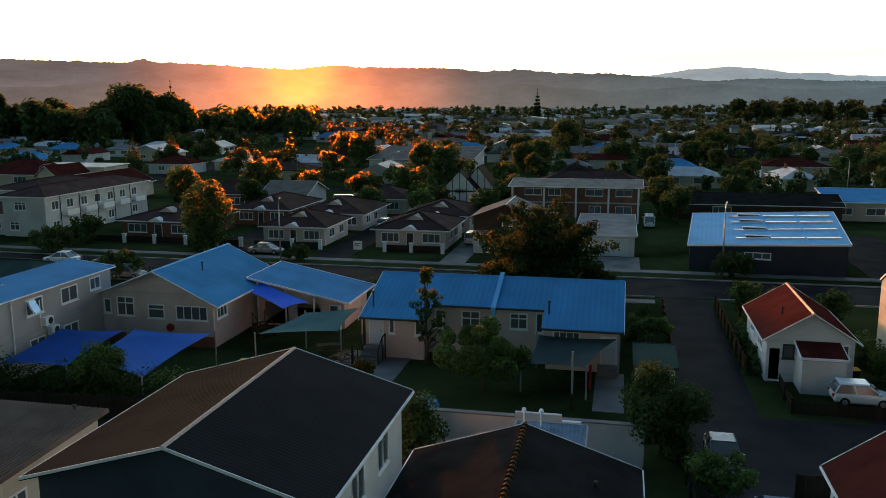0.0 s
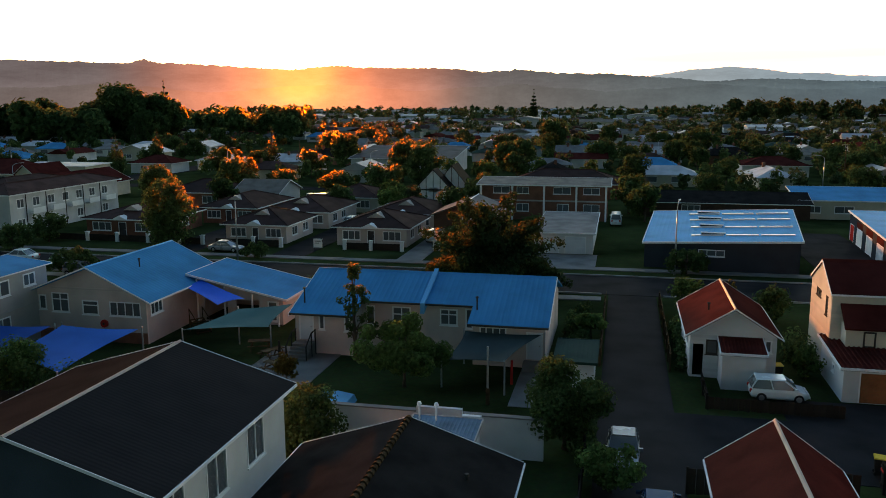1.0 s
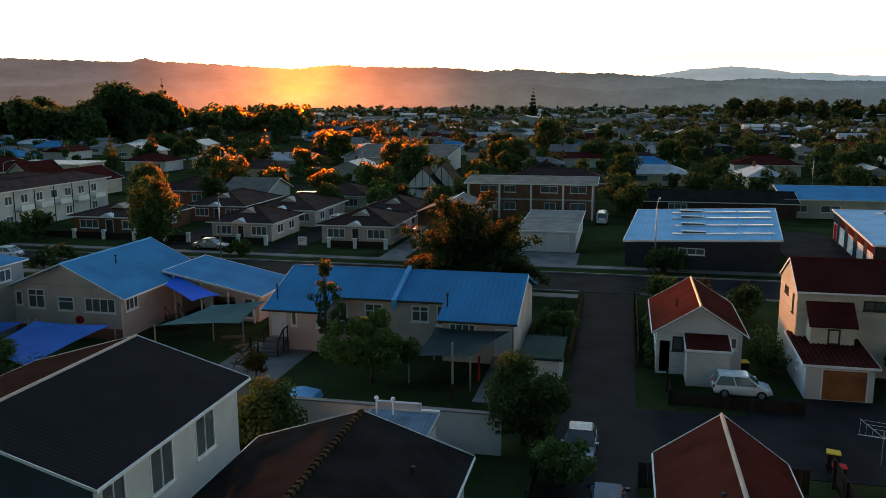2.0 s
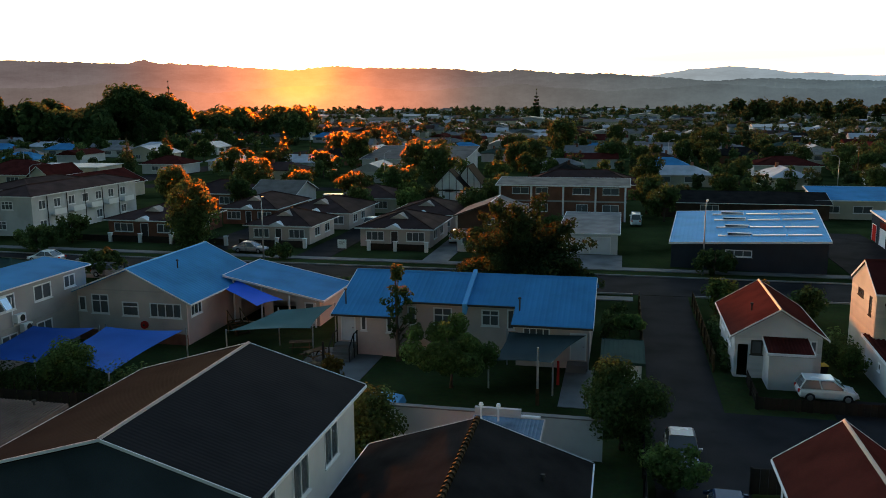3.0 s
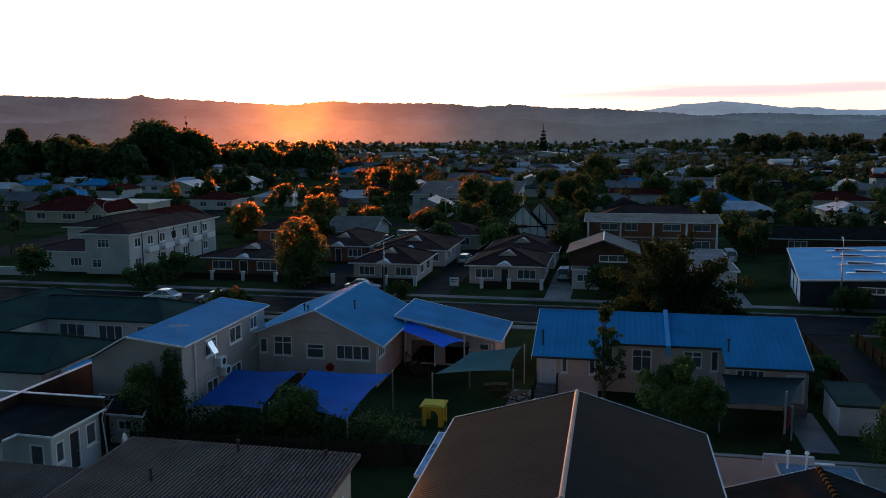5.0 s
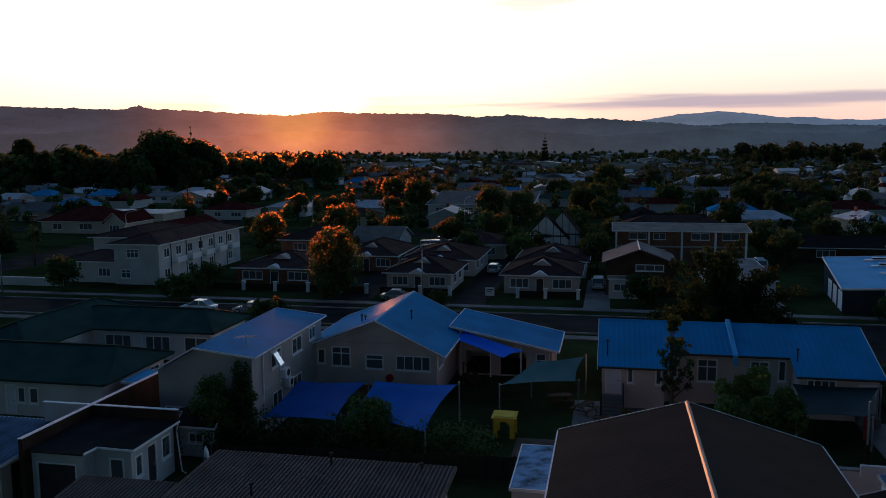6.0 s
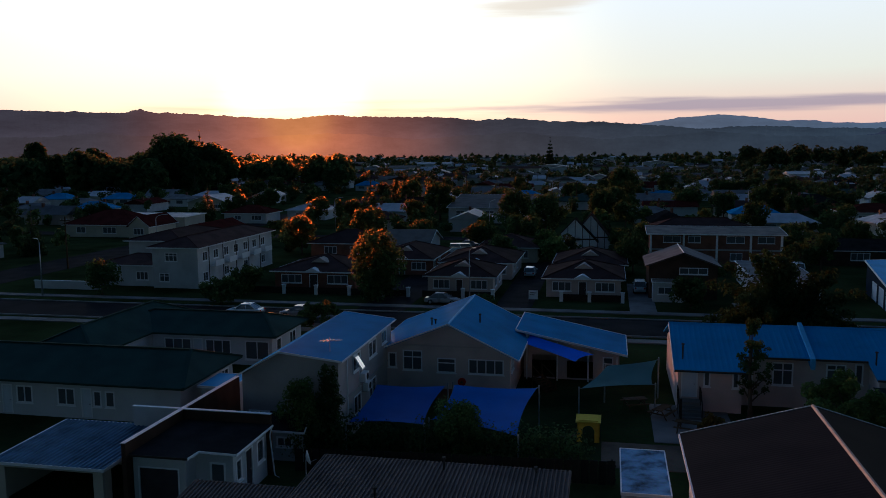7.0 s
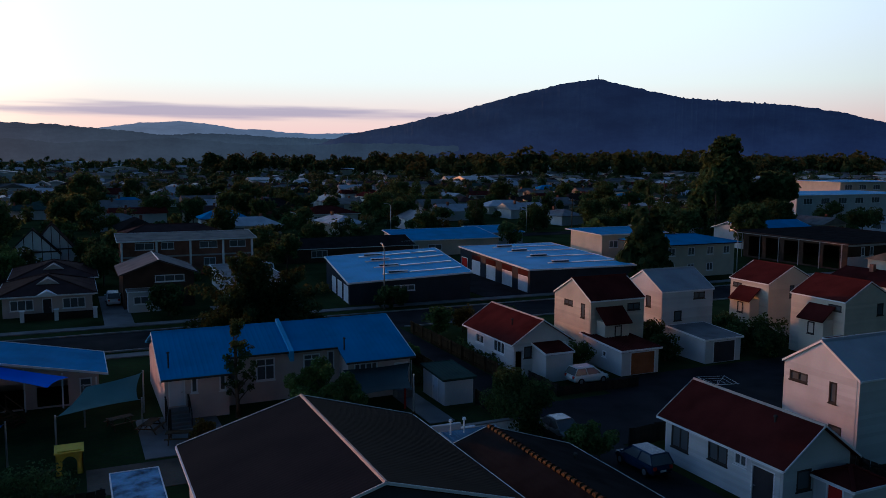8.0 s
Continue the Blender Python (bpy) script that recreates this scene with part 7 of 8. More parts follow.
timber_stair(-13.6, 62.6, 55)
for x in (-16.0, -13.4, -10.8, -8.4):
    vp = thing("verandah_post", x, 65.9, 0, "slim white verandah post under the wing's eave", "post", "verandah posts")
    part("shaft", Mesher().box(-0.06, 0.06, -0.06, 0.06, 0, 4.0 - (x + 16.3) * 0.228), TRIM, vp)

def wheelie_bin(x, y, lid, label, turn=0):
    root = thing("wheelie_bin", x, y, 0.03, label, "bin", "wheelie bins", turn=turn)
    body = Mesher()
    for z, hw in ((0.08, 0.22), (0.92, 0.29)):
        body.v += [(-hw, -hw * 1.1, z), (hw, -hw * 1.1, z), (hw, hw * 1.1, z), (-hw, hw * 1.1, z)]
    body.f += [(3, 2, 1, 0), (4, 5, 6, 7), (0, 1, 5, 4), (1, 2, 6, 5), (2, 3, 7, 6), (3, 0, 4, 7)]
    part("body", body, BLACK, root)
    part("lid", Mesher().prism([(-0.31, -0.35, 0.92), (-0.31, 0.35, 0.92), (-0.31, 0.33, 1.0), (-0.31, -0.30, 0.97)], (0.62, 0, 0)), lid, root)
    for sx in (-0.24, 0.2):
        part("wheel", Mesher().tube([(sx, 0.24, 0.1), (sx + 0.05, 0.24, 0.1)], 0.1, 12), BLACK, root)
    part("handle", Mesher().tube([(-0.22, 0.38, 0.93), (0.22, 0.38, 0.93)], 0.018, 6), BLACK, root)


wheelie_bin(33.8, 45.5, YELLOW, "black wheelie bin with a yellow lid by the fence", 80)
wheelie_bin(33.7, 43.8, LAMP_RED, "black wheelie bin with a red lid by the fence", 85)
wheelie_bin(31.3, 60.4, YELLOW, "black wheelie bin with a yellow lid beside the cottage", 10)
line = thing("rotary_clothesline", 36.4, 46.5, 0, "steel rotary clothesline with thin white lines", "clothesline")
part("pole", Mesher().tube([(0, 0, 0), (0, 0, 1.95)], 0.03, 8), STEEL, line)
for k in range(4):
    a = k * math.pi / 2 + 0.5
    part("arm", Mesher().tube([(0, 0, 1.6), (1.7 * math.cos(a), 1.7 * math.sin(a), 2.0)], 0.02, 6), STEEL, line)
for q in (0.45, 0.7, 0.95):
    pts = [(1.7 * q * math.cos(k * math.pi / 2 + 0.5), 1.7 * q * math.sin(k * math.pi / 2 + 0.5), 1.6 + 0.4 * q) for k in range(5)]
    part("cord", Mesher().tube(pts, 0.009, 4), TRIM, line)
bench = thing("bench", -11.6, 51.3, 0, "low weathered timber bench beside the playhouse", "bench", turn=25)
part("seat", Mesher().box(-0.7, 0.7, -0.17, 0.17, 0.36, 0.41), TIMBER, bench)
for sx in (-0.55, 0.55):
    part("leg", Mesher().box(sx - 0.04, sx + 0.04, -0.14, 0.14, 0, 0.36), TIMBER, bench)
pst = thing("yard_post", -4.0, 56.0, 0, "dark timber post with a low cross board", "post")
part("shaft", Mesher().box(-0.07, 0.07, -0.07, 0.07, 0, 1.9), TIMBER_DARK, pst)
part("board", Mesher().box(-0.6, 0.6, -0.1, 0.1, 0.3, 0.36), CONCRETE, pst)

# ---- garden trees and shrubs ----
tree("conifer", -28.7, 45.6, 5.0, 1.9, "column", LEAF_MID, 9500, 0.17, 11, "bushy green conifer beside the white block", low=0.05)
tree("conifer", -27.0, 46.4, 6.0, 1.2, "column", LEAF_DARK, 4500, 0.16, 12, "dark narrow conifer against the white block", low=0.05)
tree("shrub", -18.6, 46.6, 4.2, 2.1, "round", LEAF_MID, 9500, 0.16, 13, "tall rounded shrub in front of the blue sails", low=0.0)
tree("poplar", 1.1, 58.4, 7.2, 2.3, "sparse", LEAF_DARK, 2600, 0.18, 14, "thin sparse young tree beside the block", low=0.22)
tree("garden_tree", 6.2, 53.4, 5.1, 4.2, "round", LEAF_MID, 15000, 0.20, 15, "dense dark round tree in the playground", low=0.18)
tree("shrub", 17.6, 45.4, 5.2, 2.7, "round", LEAF_DARK, 14000, 0.18, 16, "tall leafy shrub beside the drive", low=0.0)
tree("shrub", 20.2, 40.6, 2.7, 1.9, "round", LEAF_MID, 3000, 0.2, 17, "round leafy shrub beside the drive", low=0.0)
tree("shrub", 3.9, 41.0, 4.3, 2.2, "round", LEAF_DARK, 9000, 0.2, 18, "dark rounded shrub behind the white house", low=0.0)
tree("shrub", -2.2, 53.0, 2.0, 1.1, "round", LEAF_YELLOW, 900, 0.2, 19, "small yellow-green shrub in the yard", low=0.05)
tree("spreading_conifer", 7.8, 82.2, 10.4, 7.7, "feathery", LEAF_PINE, 27000, 0.33, 20, "wide dark feathery conifer beside the street", low=0.02)
tree("shrub", 0.8, 100.6, 4.4, 2.6, "round", LEAF_DARK, 2600, 0.34, 34, "dark round shrub before the brown house", low=0.0)
tree("street_tree", -39.4, 100.2, 9.0, 4.2, "column", LEAF_DARK, 5200, 0.42, 21, "tall olive-brown tree beside the street", low=0.12)
tree("shrub", -40.5, 82.0, 3.4, 3.6, "round", LEAF_DARK, 4200, 0.3, 22, "broad dark olive shrub at the kerb", low=0.0)
tree("shrub", -58.6, 94.0, 4.0, 3.2, "round", LEAF_DARK, 2400, 0.36, 23, "broad dark shrub by the motel", low=0.0)
tree("shrub", -58.4, 101.0, 4.4, 3.4, "round", LEAF_DARK, 2400, 0.36, 24, "broad dark shrub by the motel fence", low=0.0)
tree("shrub", -78.6, 98.0, 5.5, 2.8, "round", LEAF_DARK, 2400, 0.36, 25, "dark shrub beside the garden wall", low=0.0)
tree("shrub", -24.6, 95.4, 2.3, 2.4, "round", LEAF_DARK, 1200, 0.3, 26, "low dark shrub at the footpath", low=0.0)
tree("shrub", 27.6, 86.0 + 9.0, 3.4, 3.0, "round", LEAF_DARK, 2200, 0.34, 27, "dark round shrub by the storage building", low=0.0)
tree("shrub", 26.0, 77.6, 3.7, 1.8, "round", LEAF_MID, 1800, 0.28, 28, "rounded green shrub at the corner", low=0.0)
tree("shrub", 29.6, 78.6, 3.0, 1.8, "round", LEAF_YELLOW, 1400, 0.28, 29, "yellow-green shrub behind the cottage", low=0.0)
tree("shrub", 33.4, 76.0, 3.4, 2.0, "round", LEAF_DARK, 1400, 0.3, 30, "dark shrub behind the cottage", low=0.0)
tree("tree_fern", 18.2, 67.6, 2.2, 1.6, "spread", LEAF_MID, 500, 0.5, 31, "low spreading palm-like plant by the fence", low=0.3)
tree("shrub", 33.2, 60.6, 2.6, 1.3, "round", LEAF_MID, 1100, 0.22, 32, "small green shrub beside the garage", low=0.0)
tree("shrub", 42.0, 59.4, 3.0, 1.9, "round", LEAF_DARK, 1800, 0.26, 51, "dark shrub between the two garages", low=0.0)
tree("shrub", 43.0, 62.6, 3.6, 1.6, "round", LEAF_DARK, 1600, 0.26, 52, "dark shrub between the townhouses", low=0.0)
tree("shrub", 52.6, 56.6, 3.2, 2.2, "round", LEAF_DARK, 2000, 0.28, 53, "broad dark shrub by the turning court", low=0.0)
tree("shrub", 54.6, 64.4, 3.4, 2.0, "round", LEAF_DARK, 1800, 0.28, 54, "dark shrub before the cream townhouse", low=0.0)
hedge("hedge", -33.0, -10.5, 44.6, 47.0, 2.2, LEAF_DARK, 12000, 0.19, 41, "unclipped dark hedge behind the playground")
hedge("hedge", 50.0, 57.8, 59.2, 61.4, 2.5, LEAF_DARK, 2800, 0.3, 42, "dark hedge between the townhouses")
hedge("hedge", 24.5, 25.4, 60.5, 72.0, 1.4, LEAF_DARK, 1300, 0.24, 43, "low dark hedge beside the cottage")
hedge("hedge", 32.4, 34.4, 62.8, 68.0, 1.5, LEAF_DARK, 1200, 0.24, 44, "dark planting beside the cream townhouse")
hedge("hedge", -22.0, -9.0, 79.0, 80.4, 1.3, LEAF_DARK, 1500, 0.3, 45, "low dark hedge along the footpath")
hedge("hedge", 15.6, 18.6, 60.5, 76.0, 1.1, LEAF_DARK, 2400, 0.26, 46, "rough dark planting beside the block")
hedge("hedge", 5.2, 8.4, 127.0, 129.0, 1.6, LEAF_MID, 700, 0.35, 47, "green hedge in front of the brick flats")


# ---- the suburb beyond ----
def far_house(wall_mat, roof_mat, w_, d_, eave, rz, hip, label, x, y, turn):
    """A plain bungalow seen from afar: walls, roof, windows with panes."""
    root = thing("bungalow", x, y, 0, label, "house", "houses of the suburb", turn=turn)
    hw, hd = w_ / 2, d_ / 2
    part("wall", Mesher().box(-hw, hw, -hd, hd, 0, eave), wall_mat, root)
    o = 0.5
    m = Mesher()
    if hip:
        X, Y = hw + o, hd + o
        h = min(X, Y)
        r0, r1 = ((-X + h * 0.95, 0, rz), (X - h * 0.95, 0, rz)) if X >= Y else ((0, -Y + h * 0.95, rz), (0, Y - h * 0.95, rz))
        c = [(-X, -Y, eave), (X, -Y, eave), (X, Y, eave), (-X, Y, eave)]
        m.v += c + [r0, r1] + [(p[0], p[1], eave - 0.18) for p in c]
        if X >= Y:
            m.f += [(0, 1, 5, 4), (1, 2, 5), (2, 3, 4, 5), (3, 0, 4)]
        else:
            m.f += [(0, 1, 4), (1, 2, 5, 4), (2, 3, 5), (3, 0, 4, 5)]
        m.f += [(6, 7, 1, 0), (7, 8, 2, 1), (8, 9, 3, 2), (9, 6, 0, 3), (9, 8, 7, 6)]
    else:
        m.prism([(-hw - o, -hd - o, eave - 0.1), (-hw - o, hd + o, eave - 0.1), (-hw - o, 0, rz)], (w_ + 2 * o, 0, 0))
    part("roof", m, roof_mat, root)
    for k, (a, b) in enumerate(((-0.36, -0.12), (0.1, 0.34))):
        win = part("window", Mesher().box(a * w_ - 0.08, b * w_ + 0.08, -hd - 0.05, -hd + 0.02, eave - 1.75, eave - 0.35), TRIM, root)
        part("pane", Mesher().box(a * w_, b * w_, -hd - 0.07, -hd - 0.03, eave - 1.65, eave - 0.45), GLASS, win)
    part("chimney", Mesher().box(w_ * 0.2, w_ * 0.2 + 0.6, 0.4, 1.0, eave, rz + 0.7), WALL_BRICK, root)
    return root


def plain_tree(shape, h, r, leaf, n, size, seed, label, x, y):
    return tree("street_tree", x, y, h, r, shape, leaf, n, size, seed, label, "trees of the suburb", low=0.12 if shape != "cone" else 0.06)


# built large landmarks first
flat_house("workshop", 48.6, 69.6, 144.0, 154.0, 3.1, 4.4, WALL_CREAM, ROOF_BLUE, [w("s", 50, 52, 1, 2.2), w("s", 54, 57, 1, 2.2)], "cream workshop with a long blue steel roof", "workshop", 0.4, 0.8)
flat_house("workshop", 70.6, 80.0, 152.0, 162.0, 3.2, 3.9, WALL_GREY, ROOF_BLUE, [], "grey workshop with a blue steel roof", "workshop", 0.4, 0.8)
hip_house("motel", 76.5, 92.0, 102.0, 111.5, 5.5, 6.6, WALL_CREAM, ROOF_BLUE, [w("s", a, a + 1.4, 3.6, 4.9, 2) for a in (78, 82, 86, 89.5)] + [w("s", a, a + 1.4, 0.9, 2.2, 2) for a in (78, 82, 86)], "cream two-storey motel with a blue steel roof", "motel", 0.8, fascia=ROOF_MAROON)
flat_house("motel", 76.5, 90.0, 118.0, 128.0, 5.8, 6.0, WALL_CREAM, ROOF_BLUE, [w("s", 78, 80, 3.3, 4.6), w("s", 82, 84, 3.3, 4.6)], "pinkish two-storey motel wing with a pale roof", "motel", 0.8)
# the dark wall colour puts in the shade of the deep verandah recess
long_motel = flat_house("motel", 112.6, 136.0, 96.6, 120.6, 5.0, 5.2, WALL_DARKBROWN, ROOF_TILE, [("w", a, a + 3.4, 0.3, 4.2, "open", {}) for a in (98.2, 102.6, 107.0, 111.4, 115.8)] + [w("s", a, a + 0.9, 2.6, 4.2, 1) for a in (116.0, 118.2, 124.0)], "long low motel under a wide dark roof with a verandah", "motel", 1.4, fascia=ROOF_MAROON)
for k in range(6):
    part("verandah_post", Mesher().box(-12.86, -12.74, -11.76 + 4.6 * k, -11.64 + 4.6 * k, 0, 4.8), WALL_PALE, long_motel)
part("fascia_strip", Mesher().box(-13.2, -13.16, -13.3, 13.3, 4.76, 4.86), WALL_PALE, long_motel)
part("end_cladding", Mesher().box(-11.6, 2.0, -12.06, -12.004, 0, 2.5).box(-11.6, 2.0, -12.06, -12.004, 4.3, 4.8), WALL_WHITE, long_motel, "white boarded end wall")
gable_house("house", 122.0, 142.0, 130.0, 139.0, 4.2, 5.6, "x", WALL_GREY, ROOF_BLUE, [w("s", 126, 128, 1, 2.4)], "pale house with a long blue steel roof", over=0.5)
flat_house("office_block", 204.0, 262.0, 190.0, 215.0, 7.6, 7.6, WALL_WHITE, ROOF_WHITE, [w("s", a, a + 4, 4.6, 6.6, 3) for a in (207, 215, 223, 231, 239, 247, 255)], "pale modern office block beyond the trees", "office", 0.5)
flat_house("office_block", 262.5, 300.0, 222.0, 245.0, 10.5, 10.5, WALL_CREAM, ROOF_WHITE, [w("s", a, a + 4, 7.4, 9.4, 3) for a in (265, 273, 281, 289)], "tall cream office block beyond the trees", "office", 0.8)
hip_house("house", 50.0, 66.0, 222.0, 234.0, 2.9, 4.9, WALL_WHITE, ROOF_RED, [w("s", 53, 56, 0.9, 2.2, 3)], "white house with a bright red roof", over=0.6)
hip_house("villa", -136.0, -118.0, 168.5, 182.0, 2.9, 6.0, WALL_CREAM, ROOF_RED, [w("s", -133, -130.5, 0.9, 2.4), w("s", -126, -122.5, 0.9, 2.4, 3)], "cream villa with an orange-red hipped roof", over=0.6)
gable_house("villa_annexe", -117.6, -112.6, 166.0, 178.0, 3.2, 5.2, "y", WALL_CREAM, ROOF_RED, [w("s", -116.4, -113.8, 0.9, 2.4, 3)], "cream gabled annexe of the red-roofed villa", over=0.5)
gable_house("house", -149.0, -134.0, 250.0, 262.0, 2.9, 5.4, "y", WALL_CREAM, ROOF_PALE, [w("s", -145, -142, 0.9, 2.3, 3), w("s", -140, -137, 0.9, 2.3, 3)], "cream house with a broad pale gable roof", over=0.7)
hip_house("house", -114.0, -101.5, 206.5, 216.0, 2.8, 4.8, WALL_WHITE, ROOF_RED, [w("s", -111, -109, 0.9, 2.2), w("s", -106, -103, 0.9, 2.2, 3)], "white house with a dull red hipped roof", over=0.6)
hip_house("house", -100.5, -89.0, 219.0, 230.0, 2.8, 4.8, WALL_WHITE, ROOF_PALE, [w("s", -98, -96, 0.6, 2.2), w("s", -94, -91, 0.6, 2.2, 3)], "white house with a pale hipped roof", over=0.6)
flat_house("workshop", -140.0, -118.0, 192.0, 203.0, 2.9, 3.1, WALL_CREAM, ROOF_PALE, [], "low cream workshop with a flat pale roof", "workshop", 0.4)
gable_house("villa", -94.0, -84.0, 142.0, 160.0, 3.2, 5.6, "y", WALL_CREAM, ROOF_RED, [w("s", -91, -88, 0.9, 2.4, 3)], "cream villa with a red gable roof", over=0.5)
flat_house("school_hall", -52.0, -24.0, 214.0, 236.0, 4.2, 6.6, WALL_WHITE, ROOF_GREY, [w("s", a, a + 2.4, 1.2, 3.4, 2, 2) for a in (-50, -46, -42, -38)], "long white hall with a broad grey roof", "school", 0.6)
hip_house("house", -2.0, 20.0, 166.0, 178.0, 3.0, 5.4, WALL_BRICK, ROOF_MAROON, [w("s", 2, 5, 0.9, 2.2, 3), w("s", 10, 13, 0.9, 2.2, 3)], "wide brick house with a dark maroon roof", over=0.6)
gable_house("house", 24.0, 50.0, 142.0, 152.0, 2.7, 4.0, "x", WALL_DARKBROWN, ROOF_TILE, [w("s", 30, 33, 0.9, 2.2, 3)], "long low dark-roofed building behind the storage yard", over=0.4)

hip_house("house", -63.5, -51.0, 140.0, 150.5, 2.8, 4.9, WALL_BRICK, ROOF_MAROON, [w("s", -61, -58.5, 0.8, 2.2, 3), w("s", -56, -53, 0.8, 2.2, 3)], "brick house with a dark brown hipped roof", over=0.6)
hip_house("house", -31.5, -21.5, 138.5, 148.5, 2.7, 4.6, WALL_CREAM, ROOF_MAROON, [w("s", -30, -27.5, 0.8, 2.2, 3), w("s", -25.5, -23, 0.8, 2.2, 3)], "cream house with a dark brown hipped roof", over=0.6)
gable_house("house", -50.0, -41.5, 141.0, 152.0, 2.8, 4.8, "x", WALL_WHITE, ROOF_TAN, [w("s", -48.5, -46, 0.8, 2.2, 3)], "white house with a weathered tan roof", over=0.5)
hip_house("house", 3.5, 16.5, 148.0, 158.0, 2.8, 4.7, WALL_BRICK, ROOF_TILE, [w("s", 5, 8, 0.8, 2.2, 3), w("s", 11, 14, 0.8, 2.2, 3)], "brick house with a dark tiled roof", over=0.6)
BUSY = [(-66, -20, 136, 154), (0, 20, 144, 161), (-120, 120, -40, 100), (-60, 25, 100, 142), (-92, -60, 100, 135), (20, 70, 92, 158), (70, 100, 95, 165), (105, 155, 90, 142), (198, 305, 185, 250), (48, 68, 218, 238), (-98, -80, 138, 164), (-140, -88, 150, 205), (-116, -88, 178, 232), (-150, -132, 225, 264), (-56, -20, 208, 240), (-6, 24, 162, 182), (-22, -4, 150, 172), (55, 80, 50, 80), (-112, -98, 92, 600), (-42, -32, 92, 172), (69, 100, 92, 130)]


def is_free(x, y, pad):
    if 170 < y < 181 or 81 < y < 95:
        return False
    return not any(a - pad < x < b + pad and c - pad < y < d + pad for a, b, c, d in BUSY)


rng = random.Random(5)
STYLES = [(WALL_WHITE, ROOF_GREY, True, "white bungalow with a grey hipped roof"), (WALL_CREAM, ROOF_MAROON, True, "cream bungalow with a maroon roof"), (WALL_WHITE, ROOF_PALE, False, "white bungalow with a pale steel roof"),
          (WALL_BRICK, ROOF_TILE, True, "brick bungalow with a dark tile roof"), (WALL_WHITE, ROOF_RED, False, "white bungalow with a red roof"), (WALL_CREAM, ROOF_TAN, False, "cream bungalow with a weathered tan roof"),
          (WALL_WHITE, ROOF_BLUE, True, "white bungalow with a blue steel roof"), (WALL_BEIGE, ROOF_GREY, False, "beige bungalow with a grey gable roof"), (WALL_WHITE, ROOF_GREEN, True, "white bungalow with a green roof"), (WALL_CREAM, ROOF_PALE, True, "cream bungalow with a pale hipped roof")]
spots = []
y = 150.0
row = 0
while y < 440:
    x = -0.95 * y - 25
    while x < 1.35 * y + 20:
        px, py = x + rng.uniform(-3, 3), y + rng.uniform(-3, 3)
        if rng.random() < 0.92 and is_free(px, py, 9):
            spots.append((px, py, rng.choice((0, 0, 90, 180, 180, 270)) + rng.uniform(-6, 6)))
        x += 24 if y < 300 else 27
    y += 23 if row % 2 else 25
    row += 1
for x, y in ((-128, 104), (-128, 128), (-134, 78), (-118, 112), (118, 88), (140, 92), (92, 72), (112, 66), (84, 56), (98, 40), (126, 44)):
    spots.append((x, y, rng.choice((0, 90)) + rng.uniform(-5, 5)))
protos = {}
for x, y, a in spots:
    k = rng.choice((0, 0, 1, 2, 2, 3, 3, 4, 5, 6, 7, 7, 8, 9, 9))
    if k not in protos:
        wm, rm, hip, lab = STYLES[k]
        protos[k] = far_house(wm, rm, 11 + 0.9 * (k % 5), 8 + 0.5 * (k % 3), 2.7 + 0.1 * (k % 3), 4.3 + 0.25 * (k % 4), hip, lab, x, y, a)
    else:
        copy_thing(protos[k], pose(x, y, 0, 0, 0, a))

TREES = [("round", 8.0, 4.2, LEAF_DARK, 1500, 0.62, "rounded dark garden tree"), ("round", 6.0, 3.4, LEAF_MID, 1200, 0.55, "rounded green garden tree"), ("column", 11.0, 3.2, LEAF_DARK, 1500, 0.62, "tall dark leafy street tree"),
         ("cone", 13.0, 3.4, LEAF_PINE, 1500, 0.6, "dark pointed conifer among houses"), ("spread", 9.0, 6.0, LEAF_DARK, 1900, 0.7, "broad spreading dark tree"), ("round", 5.0, 3.0, LEAF_YELLOW, 900, 0.5, "small yellowing garden tree"), ("round", 10.5, 5.6, LEAF_DARK, 2300, 0.7, "large leafy dark tree")]
tree_protos = []
for k, (shape, h, r, leaf, n, size, lab) in enumerate(TREES):
    tree_protos.append(None)


def plant(k, x, y, scale=1.0, turn=0.0):
    shape, h, r, leaf, n, size, lab = TREES[k]
    if tree_protos[k] is None:
        tree_protos[k] = plain_tree(shape, h, r, leaf, n, size, 100 + k, lab, x, y)
        return
    ob = copy_thing(tree_protos[k], pose(x, y, 0, 0, 0, turn))
    ob.scale = (scale, scale, scale)


# known trees: kind, x, y, scale
for k, x, y, s in ((6, -23.3, 179, 0.95), (1, -11.0, 193, 1.25), (1, -7.3, 160, 0.75), (4, 14.0, 250, 1.25), (6, -5.3, 300, 1.3), (0, 22.9, 192, 0.95), (0, 24.0, 136, 0.8), (4, 44.6, 278, 1.3),
                   (6, -56, 222, 1.05), (3, -72.5, 208, 0.62), (6, -66.5, 143, 0.75), (0, -50.5, 138, 0.8), (4, -33, 150.5, 0.75), (1, -20, 142.5, 1.0), (0, -4, 145, 0.9), (6, -58, 156, 0.8), (0, -46, 156, 0.8), (0, -27, 135.5, 0.7), (0, 21.5, 146, 0.9), (1, -18.5, 136.0, 0.9), (0, -5.5, 128, 0.8), (1, -37.6, 187, 0.9), (0, -86, 205, 1.0), (0, 74, 147, 0.8), (6, 64, 168, 0.7), (0, 36, 160, 0.8), (1, 90, 140, 1.2), (4, 104, 132, 1.2), (6, 122, 128, 1.0)):
    plant(k, x, y, s, rng.uniform(0, 360))
